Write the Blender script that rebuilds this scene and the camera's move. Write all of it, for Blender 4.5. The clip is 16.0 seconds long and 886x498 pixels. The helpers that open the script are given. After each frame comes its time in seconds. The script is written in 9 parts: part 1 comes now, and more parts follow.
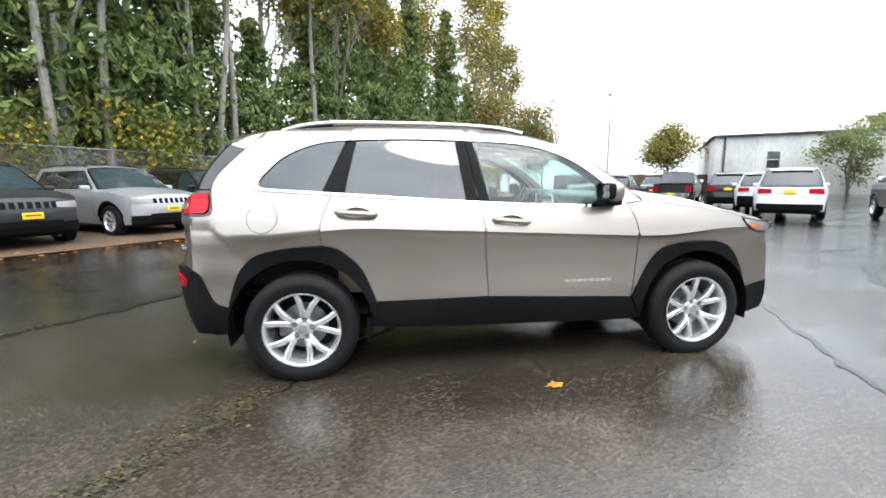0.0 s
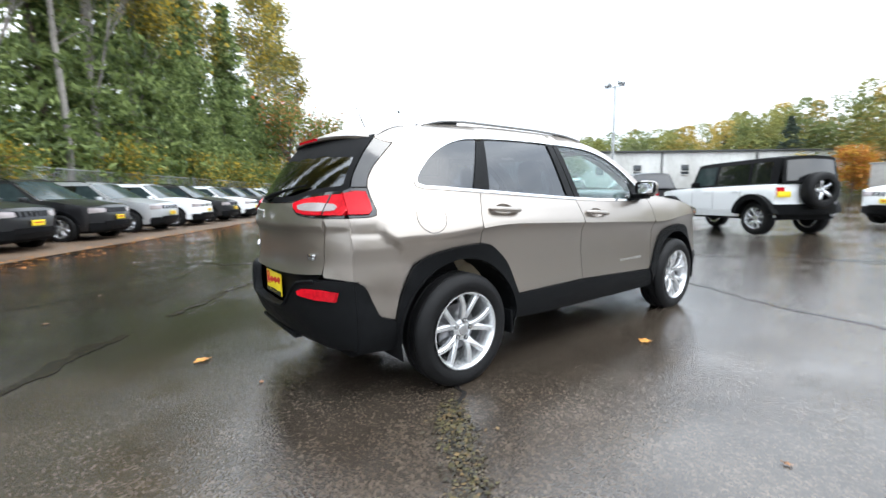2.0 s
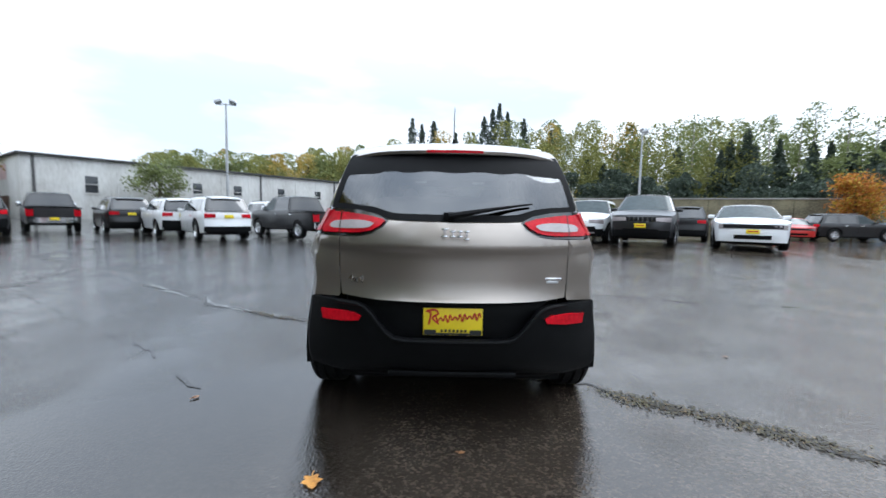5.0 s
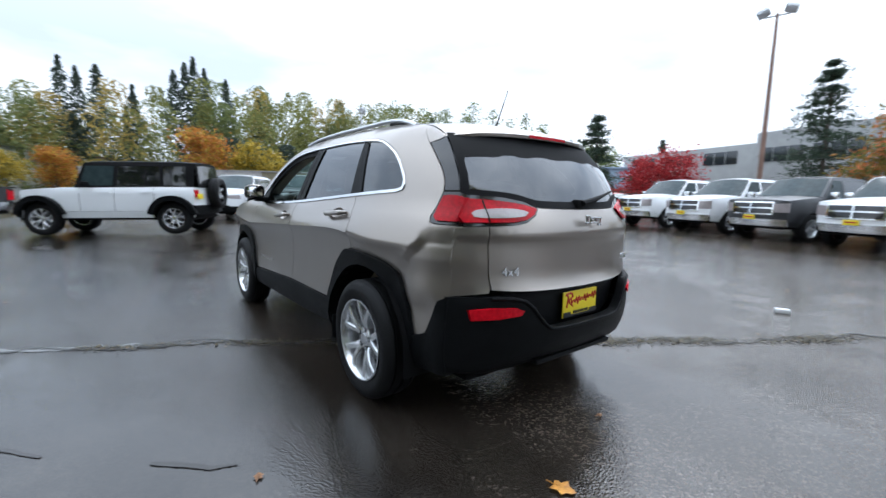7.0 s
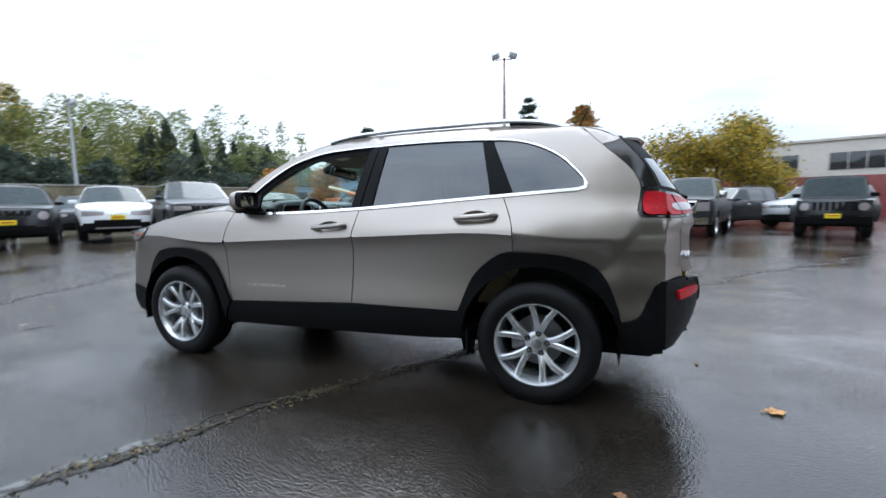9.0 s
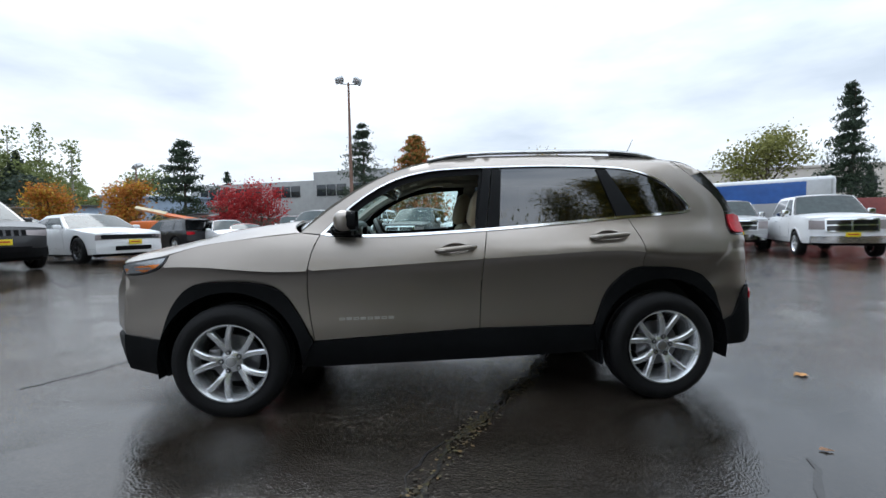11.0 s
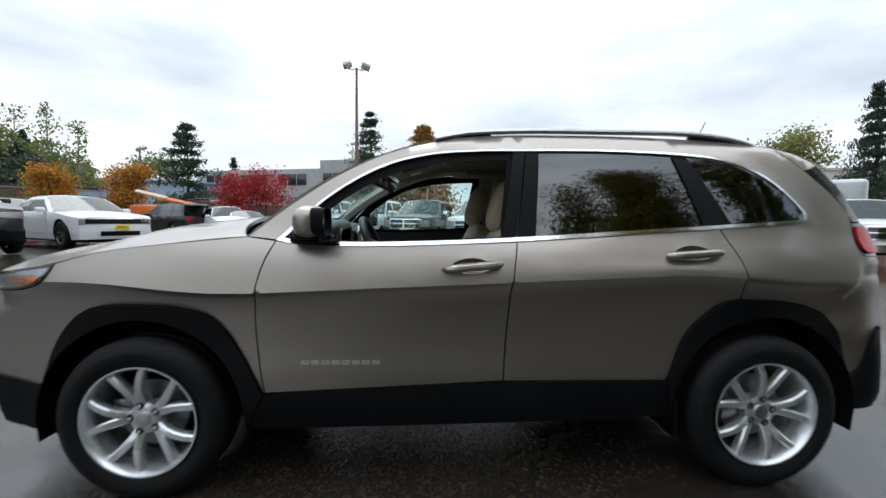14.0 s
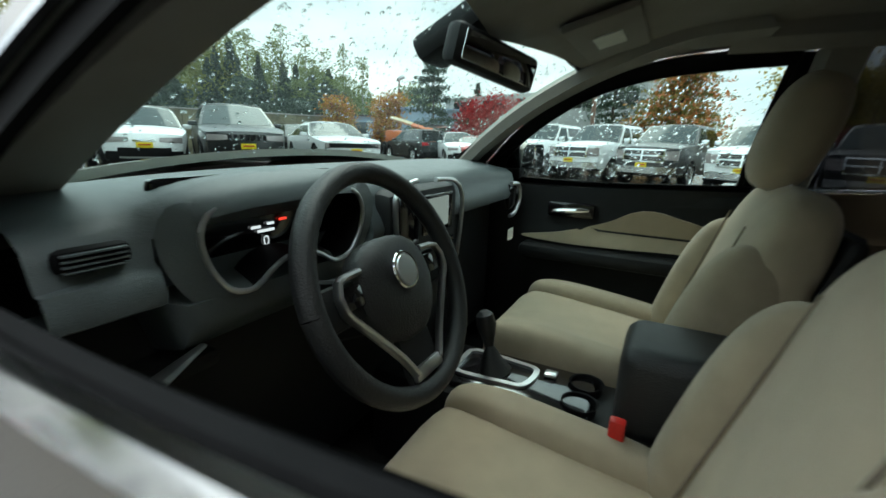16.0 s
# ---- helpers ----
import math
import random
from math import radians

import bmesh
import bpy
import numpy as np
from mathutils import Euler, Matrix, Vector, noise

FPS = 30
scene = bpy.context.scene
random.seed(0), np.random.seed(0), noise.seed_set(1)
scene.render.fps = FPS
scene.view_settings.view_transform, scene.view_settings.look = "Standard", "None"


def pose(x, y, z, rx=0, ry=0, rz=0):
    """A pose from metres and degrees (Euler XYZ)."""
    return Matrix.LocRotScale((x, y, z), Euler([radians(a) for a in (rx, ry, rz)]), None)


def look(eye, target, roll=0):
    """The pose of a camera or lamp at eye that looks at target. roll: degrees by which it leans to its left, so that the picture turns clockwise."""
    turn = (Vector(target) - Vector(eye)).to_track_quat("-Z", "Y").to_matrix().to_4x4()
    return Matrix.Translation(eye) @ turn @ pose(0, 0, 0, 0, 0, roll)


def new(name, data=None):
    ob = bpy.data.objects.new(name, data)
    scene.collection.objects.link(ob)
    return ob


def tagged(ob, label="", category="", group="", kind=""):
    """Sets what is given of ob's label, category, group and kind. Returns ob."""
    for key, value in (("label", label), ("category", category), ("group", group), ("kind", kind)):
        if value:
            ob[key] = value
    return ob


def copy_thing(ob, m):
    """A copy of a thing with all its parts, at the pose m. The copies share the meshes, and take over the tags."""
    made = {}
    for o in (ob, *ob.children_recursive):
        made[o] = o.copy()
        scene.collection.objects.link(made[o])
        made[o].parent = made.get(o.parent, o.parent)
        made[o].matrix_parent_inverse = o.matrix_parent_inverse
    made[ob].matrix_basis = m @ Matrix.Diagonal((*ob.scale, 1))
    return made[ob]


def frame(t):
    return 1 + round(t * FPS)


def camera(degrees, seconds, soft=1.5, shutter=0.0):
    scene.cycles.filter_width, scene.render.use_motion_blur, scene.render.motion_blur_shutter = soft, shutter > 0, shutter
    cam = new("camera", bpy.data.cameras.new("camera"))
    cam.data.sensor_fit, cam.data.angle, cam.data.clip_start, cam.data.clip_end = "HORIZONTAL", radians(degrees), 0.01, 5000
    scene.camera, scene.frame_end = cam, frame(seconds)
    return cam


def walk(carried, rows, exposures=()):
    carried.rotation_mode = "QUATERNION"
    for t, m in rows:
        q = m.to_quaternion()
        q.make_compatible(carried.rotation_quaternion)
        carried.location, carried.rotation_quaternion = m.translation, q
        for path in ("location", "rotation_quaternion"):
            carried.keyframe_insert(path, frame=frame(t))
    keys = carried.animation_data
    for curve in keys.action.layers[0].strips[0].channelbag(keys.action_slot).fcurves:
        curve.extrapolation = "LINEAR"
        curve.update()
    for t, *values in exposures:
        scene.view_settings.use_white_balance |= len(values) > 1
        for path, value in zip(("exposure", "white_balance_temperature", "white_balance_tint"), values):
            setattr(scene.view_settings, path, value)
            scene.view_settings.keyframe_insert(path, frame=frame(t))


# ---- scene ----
cam = camera(92.3, 16.0, shutter=0.4)
PATH = [
    (0, (-0.871, -3.517, 1.236), (-0.572, -1.563, 0.934), -0.2),
    (0.5, (-1.464, -3.433, 1.196), (-0.996, -1.515, 0.873), -1.8),
    (1, (-1.973, -3.283, 1.201), (-1.292, -1.422, 0.936), -1.5),
    (1.5, (-2.499, -3.066, 1.187), (-1.588, -1.292, 1.031), -1.1),
    (2, (-2.952, -2.779, 1.167), (-1.75, -1.201, 0.908), -0.9),
    (2.5, (-3.381, -2.398, 1.172), (-1.934, -1.036, 0.948), -1.9),
    (3, (-3.735, -1.952, 1.165), (-2.157, -0.751, 0.903), 0.2),
    (3.5, (-4.015, -1.458, 1.168), (-2.244, -0.544, 0.997), 1.9),
    (4, (-4.201, -0.976, 1.163), (-2.313, -0.351, 0.948), 2.7),
    (4.5, (-4.313, -0.45, 1.17), (-2.33, -0.227, 1.027), 0.6),
    (5, (-4.311, 0.057, 1.159), (-2.317, 0.057, 1.001), 1.1),
    (5.2, (-4.284, 0.259, 1.165), (-2.298, 0.174, 0.951), 3.8),
    (5.7, (-4.178, 0.765, 1.168), (-2.222, 0.365, 0.945), 2.6),
    (6.3, (-3.94, 1.325, 1.178), (-2.115, 0.54, 0.94), 1.5),
    (6.8, (-3.642, 1.8, 1.186), (-1.996, 0.69, 0.938), 1.0),
    (7.3, (-3.299, 2.229, 1.19), (-1.878, 0.845, 0.936), 0.7),
    (7.5, (-3.121, 2.369, 1.157), (-1.814, 0.875, 0.913), -0.2),
    (8, (-2.688, 2.728, 1.153), (-1.587, 1.072, 0.938), -1.2),
    (8.5, (-2.175, 2.997, 1.138), (-1.248, 1.237, 0.929), -0.9),
    (9, (-1.661, 3.229, 1.131), (-0.979, 1.36, 0.925), -0.9),
    (9.2, (-1.444, 3.25, 1.111), (-0.893, 1.335, 0.947), -2.2),
    (9.7, (-0.935, 3.357, 1.119), (-0.635, 1.387, 0.957), -1.9),
    (10.3, (-0.345, 3.437, 1.131), (-0.293, 1.446, 0.992), -1.5),
    (10.8, (0.11, 3.472, 1.142), (0.015, 1.481, 1.022), -1.1),
    (11.3, (0.299, 3.476, 1.149), (0.133, 1.485, 1.047), -0.8),
    (11.5, (0.268, 3.474, 1.148), (0.096, 1.484, 1.043), -0.4),
    (12, (0.245, 3.486, 1.141), (0.086, 1.496, 1.028), -0.2),
    (12.5, (0.254, 3.481, 1.137), (0.129, 1.49, 1.002), -0.0),
    (13, (0.236, 3.377, 1.146), (0.163, 1.384, 0.993), 0.7),
    (13.5, (0.231, 3.11, 1.183), (0.153, 1.116, 1.052), 1.2),
    (14, (0.196, 2.657, 1.206), (0.09, 0.666, 1.059), 0.7),
    (14.5, (0.121, 2.116, 1.229), (0.284, 0.133, 1.027), 2.5),
    (15, (0.092, 1.597, 1.245), (0.305, -0.373, 0.968), 0.2),
    (15.5, (0.003, 1.199, 1.269), (0.653, -0.652, 0.884), 3.3),
    (16, (0.050, 0.933, 1.247), (0.940, -0.787, 0.749), 1.7),
]
walk(cam, [(t, look(eye, target, roll)) for t, eye, target, roll in PATH], exposures=[(0, 1.18, 6250, 8), (2, 1.20, 6180, 8), (3.5, 0.92, 6050, 8), (5, 0.56, 5850, 8), (8, 0.48, 5750, 8), (9, 0.52, 5750, 8), (11.5, 0.08, 6050, 8), (14, 0.09, 6150, 8), (15, 0.28, 6200, 7), (15.5, 0.73, 6450, 5), (16, 0.70, 6400, 1)])

# ---- sky, sun and exposure ----
world = bpy.data.worlds.new("overcast_sky")
scene.world = world
world.use_nodes = True
wn, wl = world.node_tree.nodes, world.node_tree.links
wn.clear()
w_out = wn.new("ShaderNodeOutputWorld")
w_bg = wn.new("ShaderNodeBackground")
w_sky = wn.new("ShaderNodeTexSky")
w_sky.sky_type = "NISHITA"
w_sky.sun_disc = False
w_sky.sun_elevation, w_sky.sun_rotation = radians(48), radians(150)
w_sky.dust_density = 4.0
w_co = wn.new("ShaderNodeTexCoord")
w_map = wn.new("ShaderNodeMapping")
w_map.inputs["Scale"].default_value = (1.0, 1.0, 3.2)
w_noise = wn.new("ShaderNodeTexNoise")
w_noise.inputs["Scale"].default_value = 1.7
w_noise.inputs["Detail"].default_value = 7.0
w_noise.inputs["Roughness"].default_value = 0.52
w_ramp = wn.new("ShaderNodeValToRGB")
w_ramp.color_ramp.elements[0].position, w_ramp.color_ramp.elements[0].color = 0.38, (6.6, 7.15, 7.9, 1)
w_ramp.color_ramp.elements[1].position, w_ramp.color_ramp.elements[1].color = 0.66, (11.6, 11.8, 12.0, 1)
w_mix = wn.new("ShaderNodeMix")
w_mix.data_type = "RGBA"
w_mix.inputs["Factor"].default_value = 0.93
wl.new(w_co.outputs["Generated"], w_map.inputs["Vector"])
wl.new(w_map.outputs["Vector"], w_noise.inputs["Vector"])
wl.new(w_noise.outputs["Fac"], w_ramp.inputs["Fac"])
wl.new(w_sky.outputs["Color"], w_mix.inputs["A"])
wl.new(w_ramp.outputs["Color"], w_mix.inputs["B"])
w_sep = wn.new("ShaderNodeSeparateXYZ")   # an overcast sky is brighter overhead
w_up = wn.new("ShaderNodeMapRange")
w_up.inputs["From Min"].default_value, w_up.inputs["From Max"].default_value = 0.25, 1.0
w_up.inputs["To Min"].default_value, w_up.inputs["To Max"].default_value = 1.0, 2.35
w_mul = wn.new("ShaderNodeVectorMath")
w_mul.operation = "SCALE"
wl.new(w_co.outputs["Generated"], w_sep.inputs["Vector"])
wl.new(w_sep.outputs["Z"], w_up.inputs["Value"])
wl.new(w_mix.outputs["Result"], w_mul.inputs[0])
wl.new(w_up.outputs["Result"], w_mul.inputs["Scale"])
wl.new(w_mul.outputs["Vector"], w_bg.inputs["Color"])
w_bg.inputs["Strength"].default_value = 0.1
wl.new(w_bg.outputs["Background"], w_out.inputs["Surface"])

sun = new("sun", bpy.data.lights.new("sun", "SUN"))
sun.data.energy, sun.data.angle, sun.data.color = 0.6, radians(25), (1.0, 0.97, 0.93)
sun.matrix_basis = look((0, 0, 50), (-14, 28, 0))

# ---- materials ----
def nodes_of(name):
    m = bpy.data.materials.new(name)
    m.use_nodes = True
    nt = m.node_tree
    return m, nt.nodes, nt.links, nt.nodes["Principled BSDF"]


def surface(name, color, rough=0.5, metal=0.0, vary=0.15, scale=6.0, bump=0.0, bump_scale=40.0, coat=0.0, rough_vary=0.0, spec=0.5, second=None, sheen=0.0, stretch=(1, 1, 1)):
    """A principled material with colour drift at two scales, fine relief and uneven gloss."""
    m, n, l, p = nodes_of(name)
    co = n.new("ShaderNodeTexCoord")
    mp = n.new("ShaderNodeMapping")
    mp.inputs["Scale"].default_value = stretch
    l.new(co.outputs["Object"], mp.inputs["Vector"])
    big, fine = n.new("ShaderNodeTexNoise"), n.new("ShaderNodeTexNoise")
    big.inputs["Scale"].default_value, fine.inputs["Scale"].default_value = scale * 0.22, scale * 2.6
    big.inputs["Detail"].default_value = fine.inputs["Detail"].default_value = 5
    mix = n.new("ShaderNodeMix")
    mix.data_type = "FLOAT"
    mix.inputs["Factor"].default_value = 0.45
    for k, t in (("A", big), ("B", fine)):
        l.new(mp.outputs["Vector"], t.inputs["Vector"])
        l.new(t.outputs["Fac"], mix.inputs[k])
    ramp = n.new("ShaderNodeValToRGB")
    other = second or color
    e = ramp.color_ramp.elements
    e[0].position, e[1].position = 0.36, 0.64
    e[0].color = (*[c * (1 - vary) for c in color], 1)
    e[1].color = (*[min(1, c * (1 + vary)) for c in other], 1)
    l.new(mix.outputs["Result"], ramp.inputs["Fac"])
    l.new(ramp.outputs["Color"], p.inputs["Base Color"])
    p.inputs["Roughness"].default_value, p.inputs["Metallic"].default_value = rough, metal
    p.inputs["Specular IOR Level"].default_value = spec
    p.inputs["Coat Weight"].default_value, p.inputs["Coat Roughness"].default_value = coat, 0.03
    p.inputs["Sheen Weight"].default_value = sheen
    if rough_vary:
        mr = n.new("ShaderNodeMapRange")
        mr.inputs["From Min"].default_value, mr.inputs["From Max"].default_value = 0.3, 0.7
        mr.inputs["To Min"].default_value, mr.inputs["To Max"].default_value = max(0.01, rough - rough_vary), min(1, rough + rough_vary)
        l.new(mix.outputs["Result"], mr.inputs["Value"])
        l.new(mr.outputs["Result"], p.inputs["Roughness"])
    if bump:
        bt, bn = n.new("ShaderNodeTexNoise"), n.new("ShaderNodeBump")
        bt.inputs["Scale"].default_value, bt.inputs["Detail"].default_value = bump_scale, 4
        bn.inputs["Strength"].default_value, bn.inputs["Distance"].default_value = bump, 0.01
        l.new(mp.outputs["Vector"], bt.inputs["Vector"])
        l.new(bt.outputs["Fac"], bn.inputs["Height"])
        l.new(bn.outputs["Normal"], p.inputs["Normal"])
    return m


def paint(name, color, metal=0.0, rough=0.35, flake=0.0, coat=0.65):
    """Automotive paint under a wet clear coat, with fine flakes and beads of rain."""
    m, n, l, p = nodes_of(name)
    co = n.new("ShaderNodeTexCoord")
    fl = n.new("ShaderNodeTexNoise")
    fl.inputs["Scale"].default_value, fl.inputs["Detail"].default_value = 900, 2
    dirt = n.new("ShaderNodeTexNoise")
    dirt.inputs["Scale"].default_value, dirt.inputs["Detail"].default_value = 3.0, 6
    mul = n.new("ShaderNodeMath")
    mul.operation = "MULTIPLY_ADD"
    mul.inputs[1].default_value, mul.inputs[2].default_value = flake, 0.5 - flake * 0.5
    ramp = n.new("ShaderNodeValToRGB")
    e = ramp.color_ramp.elements
    e[0].position, e[1].position = 0.3, 0.7
    e[0].color, e[1].color = (*[c * 0.82 for c in color], 1), (*[min(1, c * 1.15) for c in color], 1)
    for t in (fl, dirt):
        l.new(co.outputs["Object"], t.inputs["Vector"])
    l.new(fl.outputs["Fac"], mul.inputs[0])
    l.new(mul.outputs[0], ramp.inputs["Fac"])
    l.new(ramp.outputs["Color"], p.inputs["Base Color"])
    mr = n.new("ShaderNodeMapRange")
    mr.inputs["To Min"].default_value, mr.inputs["To Max"].default_value = rough - 0.06, rough + 0.1
    l.new(dirt.outputs["Fac"], mr.inputs["Value"])
    l.new(mr.outputs["Result"], p.inputs["Roughness"])
    p.inputs["Metallic"].default_value = metal
    p.inputs["Coat Weight"].default_value, p.inputs["Coat Roughness"].default_value = coat, 0.04
    vo, bn = n.new("ShaderNodeTexVoronoi"), n.new("ShaderNodeBump")
    vo.inputs["Scale"].default_value = 130
    mr2 = n.new("ShaderNodeMapRange")
    mr2.inputs["From Min"].default_value, mr2.inputs["From Max"].default_value = 0.10, 0.34
    mr2.inputs["To Min"].default_value, mr2.inputs["To Max"].default_value = 1.0, 0.0
    l.new(co.outputs["Object"], vo.inputs["Vector"])
    l.new(vo.outputs["Distance"], mr2.inputs["Value"])
    bn.inputs["Strength"].default_value, bn.inputs["Distance"].default_value = 0.10, 0.002
    l.new(mr2.outputs["Result"], bn.inputs["Height"])
    l.new(bn.outputs["Normal"], p.inputs["Coat Normal"])
    return m


def glass(name, tint, drops=0.0, gloss=0.08):
    """A pane: tinted see-through, with mirror gloss by the Fresnel law and rain beads as relief."""
    m, n, l, p = nodes_of(name)
    n.remove(p)
    out = n["Material Output"]
    tr, gl, mix, fr = n.new("ShaderNodeBsdfTransparent"), n.new("ShaderNodeBsdfGlossy"), n.new("ShaderNodeMixShader"), n.new("ShaderNodeLayerWeight")
    tr.inputs["Color"].default_value = (*tint, 1)
    gl.inputs["Roughness"].default_value = 0.015
    gl.inputs["Color"].default_value = (0.95, 0.97, 1, 1)
    fr.inputs["Blend"].default_value = 0.5
    pw, ma = n.new("ShaderNodeMath"), n.new("ShaderNodeMath")
    pw.operation, pw.inputs[1].default_value = "POWER", 4.5
    ma.operation, ma.inputs[1].default_value, ma.inputs[2].default_value = "MULTIPLY_ADD", 1 - gloss, gloss
    l.new(fr.outputs["Facing"], pw.inputs[0])
    l.new(pw.outputs[0], ma.inputs[0])
    l.new(ma.outputs[0], mix.inputs["Fac"])
    l.new(tr.outputs["BSDF"], mix.inputs[1])
    l.new(gl.outputs["BSDF"], mix.inputs[2])
    l.new(mix.outputs["Shader"], out.inputs["Surface"])
    if drops:
        co, vo, mr, bn = n.new("ShaderNodeTexCoord"), n.new("ShaderNodeTexVoronoi"), n.new("ShaderNodeMapRange"), n.new("ShaderNodeBump")
        vo.inputs["Scale"].default_value = 95
        mr.inputs["From Min"].default_value, mr.inputs["From Max"].default_value = 0.12, 0.4
        mr.inputs["To Min"].default_value, mr.inputs["To Max"].default_value = 1.0, 0.0
        l.new(co.outputs["Object"], vo.inputs["Vector"])
        l.new(vo.outputs["Distance"], mr.inputs["Value"])
        l.new(mr.outputs["Result"], bn.inputs["Height"])
        bn.inputs["Strength"].default_value, bn.inputs["Distance"].default_value = drops, 0.004
        l.new(bn.outputs["Normal"], gl.inputs["Normal"])
        l.new(bn.outputs["Normal"], fr.inputs["Normal"])
    return m


M_TAUPE = paint("taupe_pearl_paint", (0.350, 0.312, 0.276), 0.92, 0.335, 0.5, 0.75)
M_CLAD = surface("grained_black_plastic", (0.0050, 0.0054, 0.0060), 0.46, 0, 0.25, 9, 0.25, 420, rough_vary=0.08, spec=0.10)
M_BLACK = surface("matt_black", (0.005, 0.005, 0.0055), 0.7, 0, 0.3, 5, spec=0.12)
M_GLOSS = surface("gloss_black", (0.008, 0.008, 0.009), 0.12, 0, 0.2, 5, coat=0.6)
M_CHROME = surface("bright_chrome", (0.78, 0.79, 0.80), 0.12, 1.0, 0.05, 8, rough_vary=0.06)
M_SATIN = surface("satin_silver", (0.62, 0.63, 0.64), 0.3, 1.0, 0.05, 6)
M_ALLOY = surface("alloy_silver", (0.70, 0.71, 0.72), 0.25, 0.75, 0.08, 14, coat=0.4)
M_TYRE = surface("wet_tyre_rubber", (0.006, 0.006, 0.0064), 0.6, 0, 0.35, 14, 0.35, 120, rough_vary=0.15, spec=0.22)
M_DISC = surface("brake_disc_steel", (0.25, 0.25, 0.26), 0.4, 1.0, 0.2, 30)
M_PRIV = glass("privacy_glass", (0.045, 0.05, 0.055), 0.008, 0.10)
M_RAINY = glass("rain_beaded_glass", (0.70, 0.86, 0.82), 0.03, 0.045)
M_CARGLASS = surface("reflective_car_glass", (0.030, 0.044, 0.046), 0.06, 0, 0.3, 3, spec=0.27)
M_DARKGLASS = surface("dark_car_glass", (0.008, 0.009, 0.01), 0.04, 0, 0.3, 3, coat=0.8, spec=0.7)
M_RED = surface("red_lamp_lens", (0.46, 0.004, 0.012), 0.22, 0, 0.35, 24, 0.10, 160, spec=0.22)
M_CLEARLENS = surface("clear_lamp_lens", (0.34, 0.30, 0.30), 0.14, 0.2, 0.1, 30, 0.1, 200, coat=0.5)
M_HEAD = surface("smoked_headlamp_lens", (0.38, 0.39, 0.40), 0.08, 0.5, 0.3, 30, 0.1, 120, coat=0.6)
M_AMBER = surface("amber_lamp_lens", (0.75, 0.20, 0.02), 0.1, 0, 0.1, 30, coat=1.0)
M_BADGE = surface("dull_silver_badge", (0.55, 0.53, 0.50), 0.3, 0.7, 0.1, 20)
M_YELLOW = surface("yellow_plate", (0.78, 0.60, 0.015), 0.4, 0, 0.06, 12)
M_WHITE = paint("white_car_paint", (0.80, 0.81, 0.82), 0.0, 0.35)
M_BLACKP = paint("black_car_paint", (0.010, 0.010, 0.0115), 0.1, 0.3, 0.2, 0.52)
M_GREYP = paint("granite_grey_paint", (0.032, 0.033, 0.036), 0.4, 0.35, 0.4, 0.45)
M_SILVER = paint("silver_car_paint", (0.50, 0.51, 0.52), 0.6, 0.35, 0.4)
M_REDP = paint("red_car_paint", (0.50, 0.025, 0.02), 0.0, 0.35)
M_MAROON = paint("maroon_car_paint", (0.11, 0.012, 0.022), 0.3, 0.3)


# ---- building helpers ----
from mathutils.geometry import delaunay_2d_cdt


def link_mesh(name, verts, faces, mat=None, parent=None, label="", smooth=35, thing=None):
    """ONE mesh object from plain lists; mat may be a list with thing as the face's material numbers."""
    me = bpy.data.meshes.new(name)
    me.from_pydata([tuple(v) for v in verts], [], faces)
    for mm in (mat if isinstance(mat, (list, tuple)) else [mat] if mat else []):
        me.materials.append(mm)
    if thing is not None:
        me.polygons.foreach_set("material_index", thing)
    if smooth:
        me.polygons.foreach_set("use_smooth", [True] * len(me.polygons))
        me.update()
        if smooth < 180:
            me.set_sharp_from_angle(angle=radians(smooth))
    me.update()
    ob = new(name, me)
    if parent is not None:
        ob.parent = parent
    if label:
        ob["label"] = label
    return ob


def part(name, bm, mat, parent=None, label="", smooth=35):
    """Links a bmesh as one mesh object under a thing or a part."""
    me = bpy.data.meshes.new(name)
    bm.to_mesh(me)
    bm.free()
    me.materials.append(mat)
    if smooth:
        me.polygons.foreach_set("use_smooth", [True] * len(me.polygons))
        me.update()
        me.set_sharp_from_angle(angle=radians(smooth))
    ob = new(name, me)
    if parent is not None:
        ob.parent = parent
    if label:
        ob["label"] = label
    return ob


def empty(name, m, label, category, group=""):
    ob = new(name)
    ob.empty_display_size = 0.1
    ob.matrix_basis = m
    return tagged(ob, label, category, group)


def box(bm, x0, x1, y0, y1, z0, z1, bevel=0.0, m=None, seg=2):
    """A box with rounded edges added to bm."""
    got = bmesh.ops.create_cube(bm, size=1.0)["verts"]
    for v in got:
        v.co = Vector(((x0 + x1) / 2 + v.co.x * (x1 - x0), (y0 + y1) / 2 + v.co.y * (y1 - y0), (z0 + z1) / 2 + v.co.z * (z1 - z0)))
        if m is not None:
            v.co = m @ v.co
    if bevel:
        es = list({e for v in got for e in v.link_edges})
        bmesh.ops.bevel(bm, geom=es, offset=bevel, segments=seg, affect="EDGES", profile=0.5)
    return bm


def boxed(name, dims, mat, parent=None, bevel=0.005, label="", m=None):
    return part(name, box(bmesh.new(), *dims, bevel=bevel, m=m), mat, parent, label)


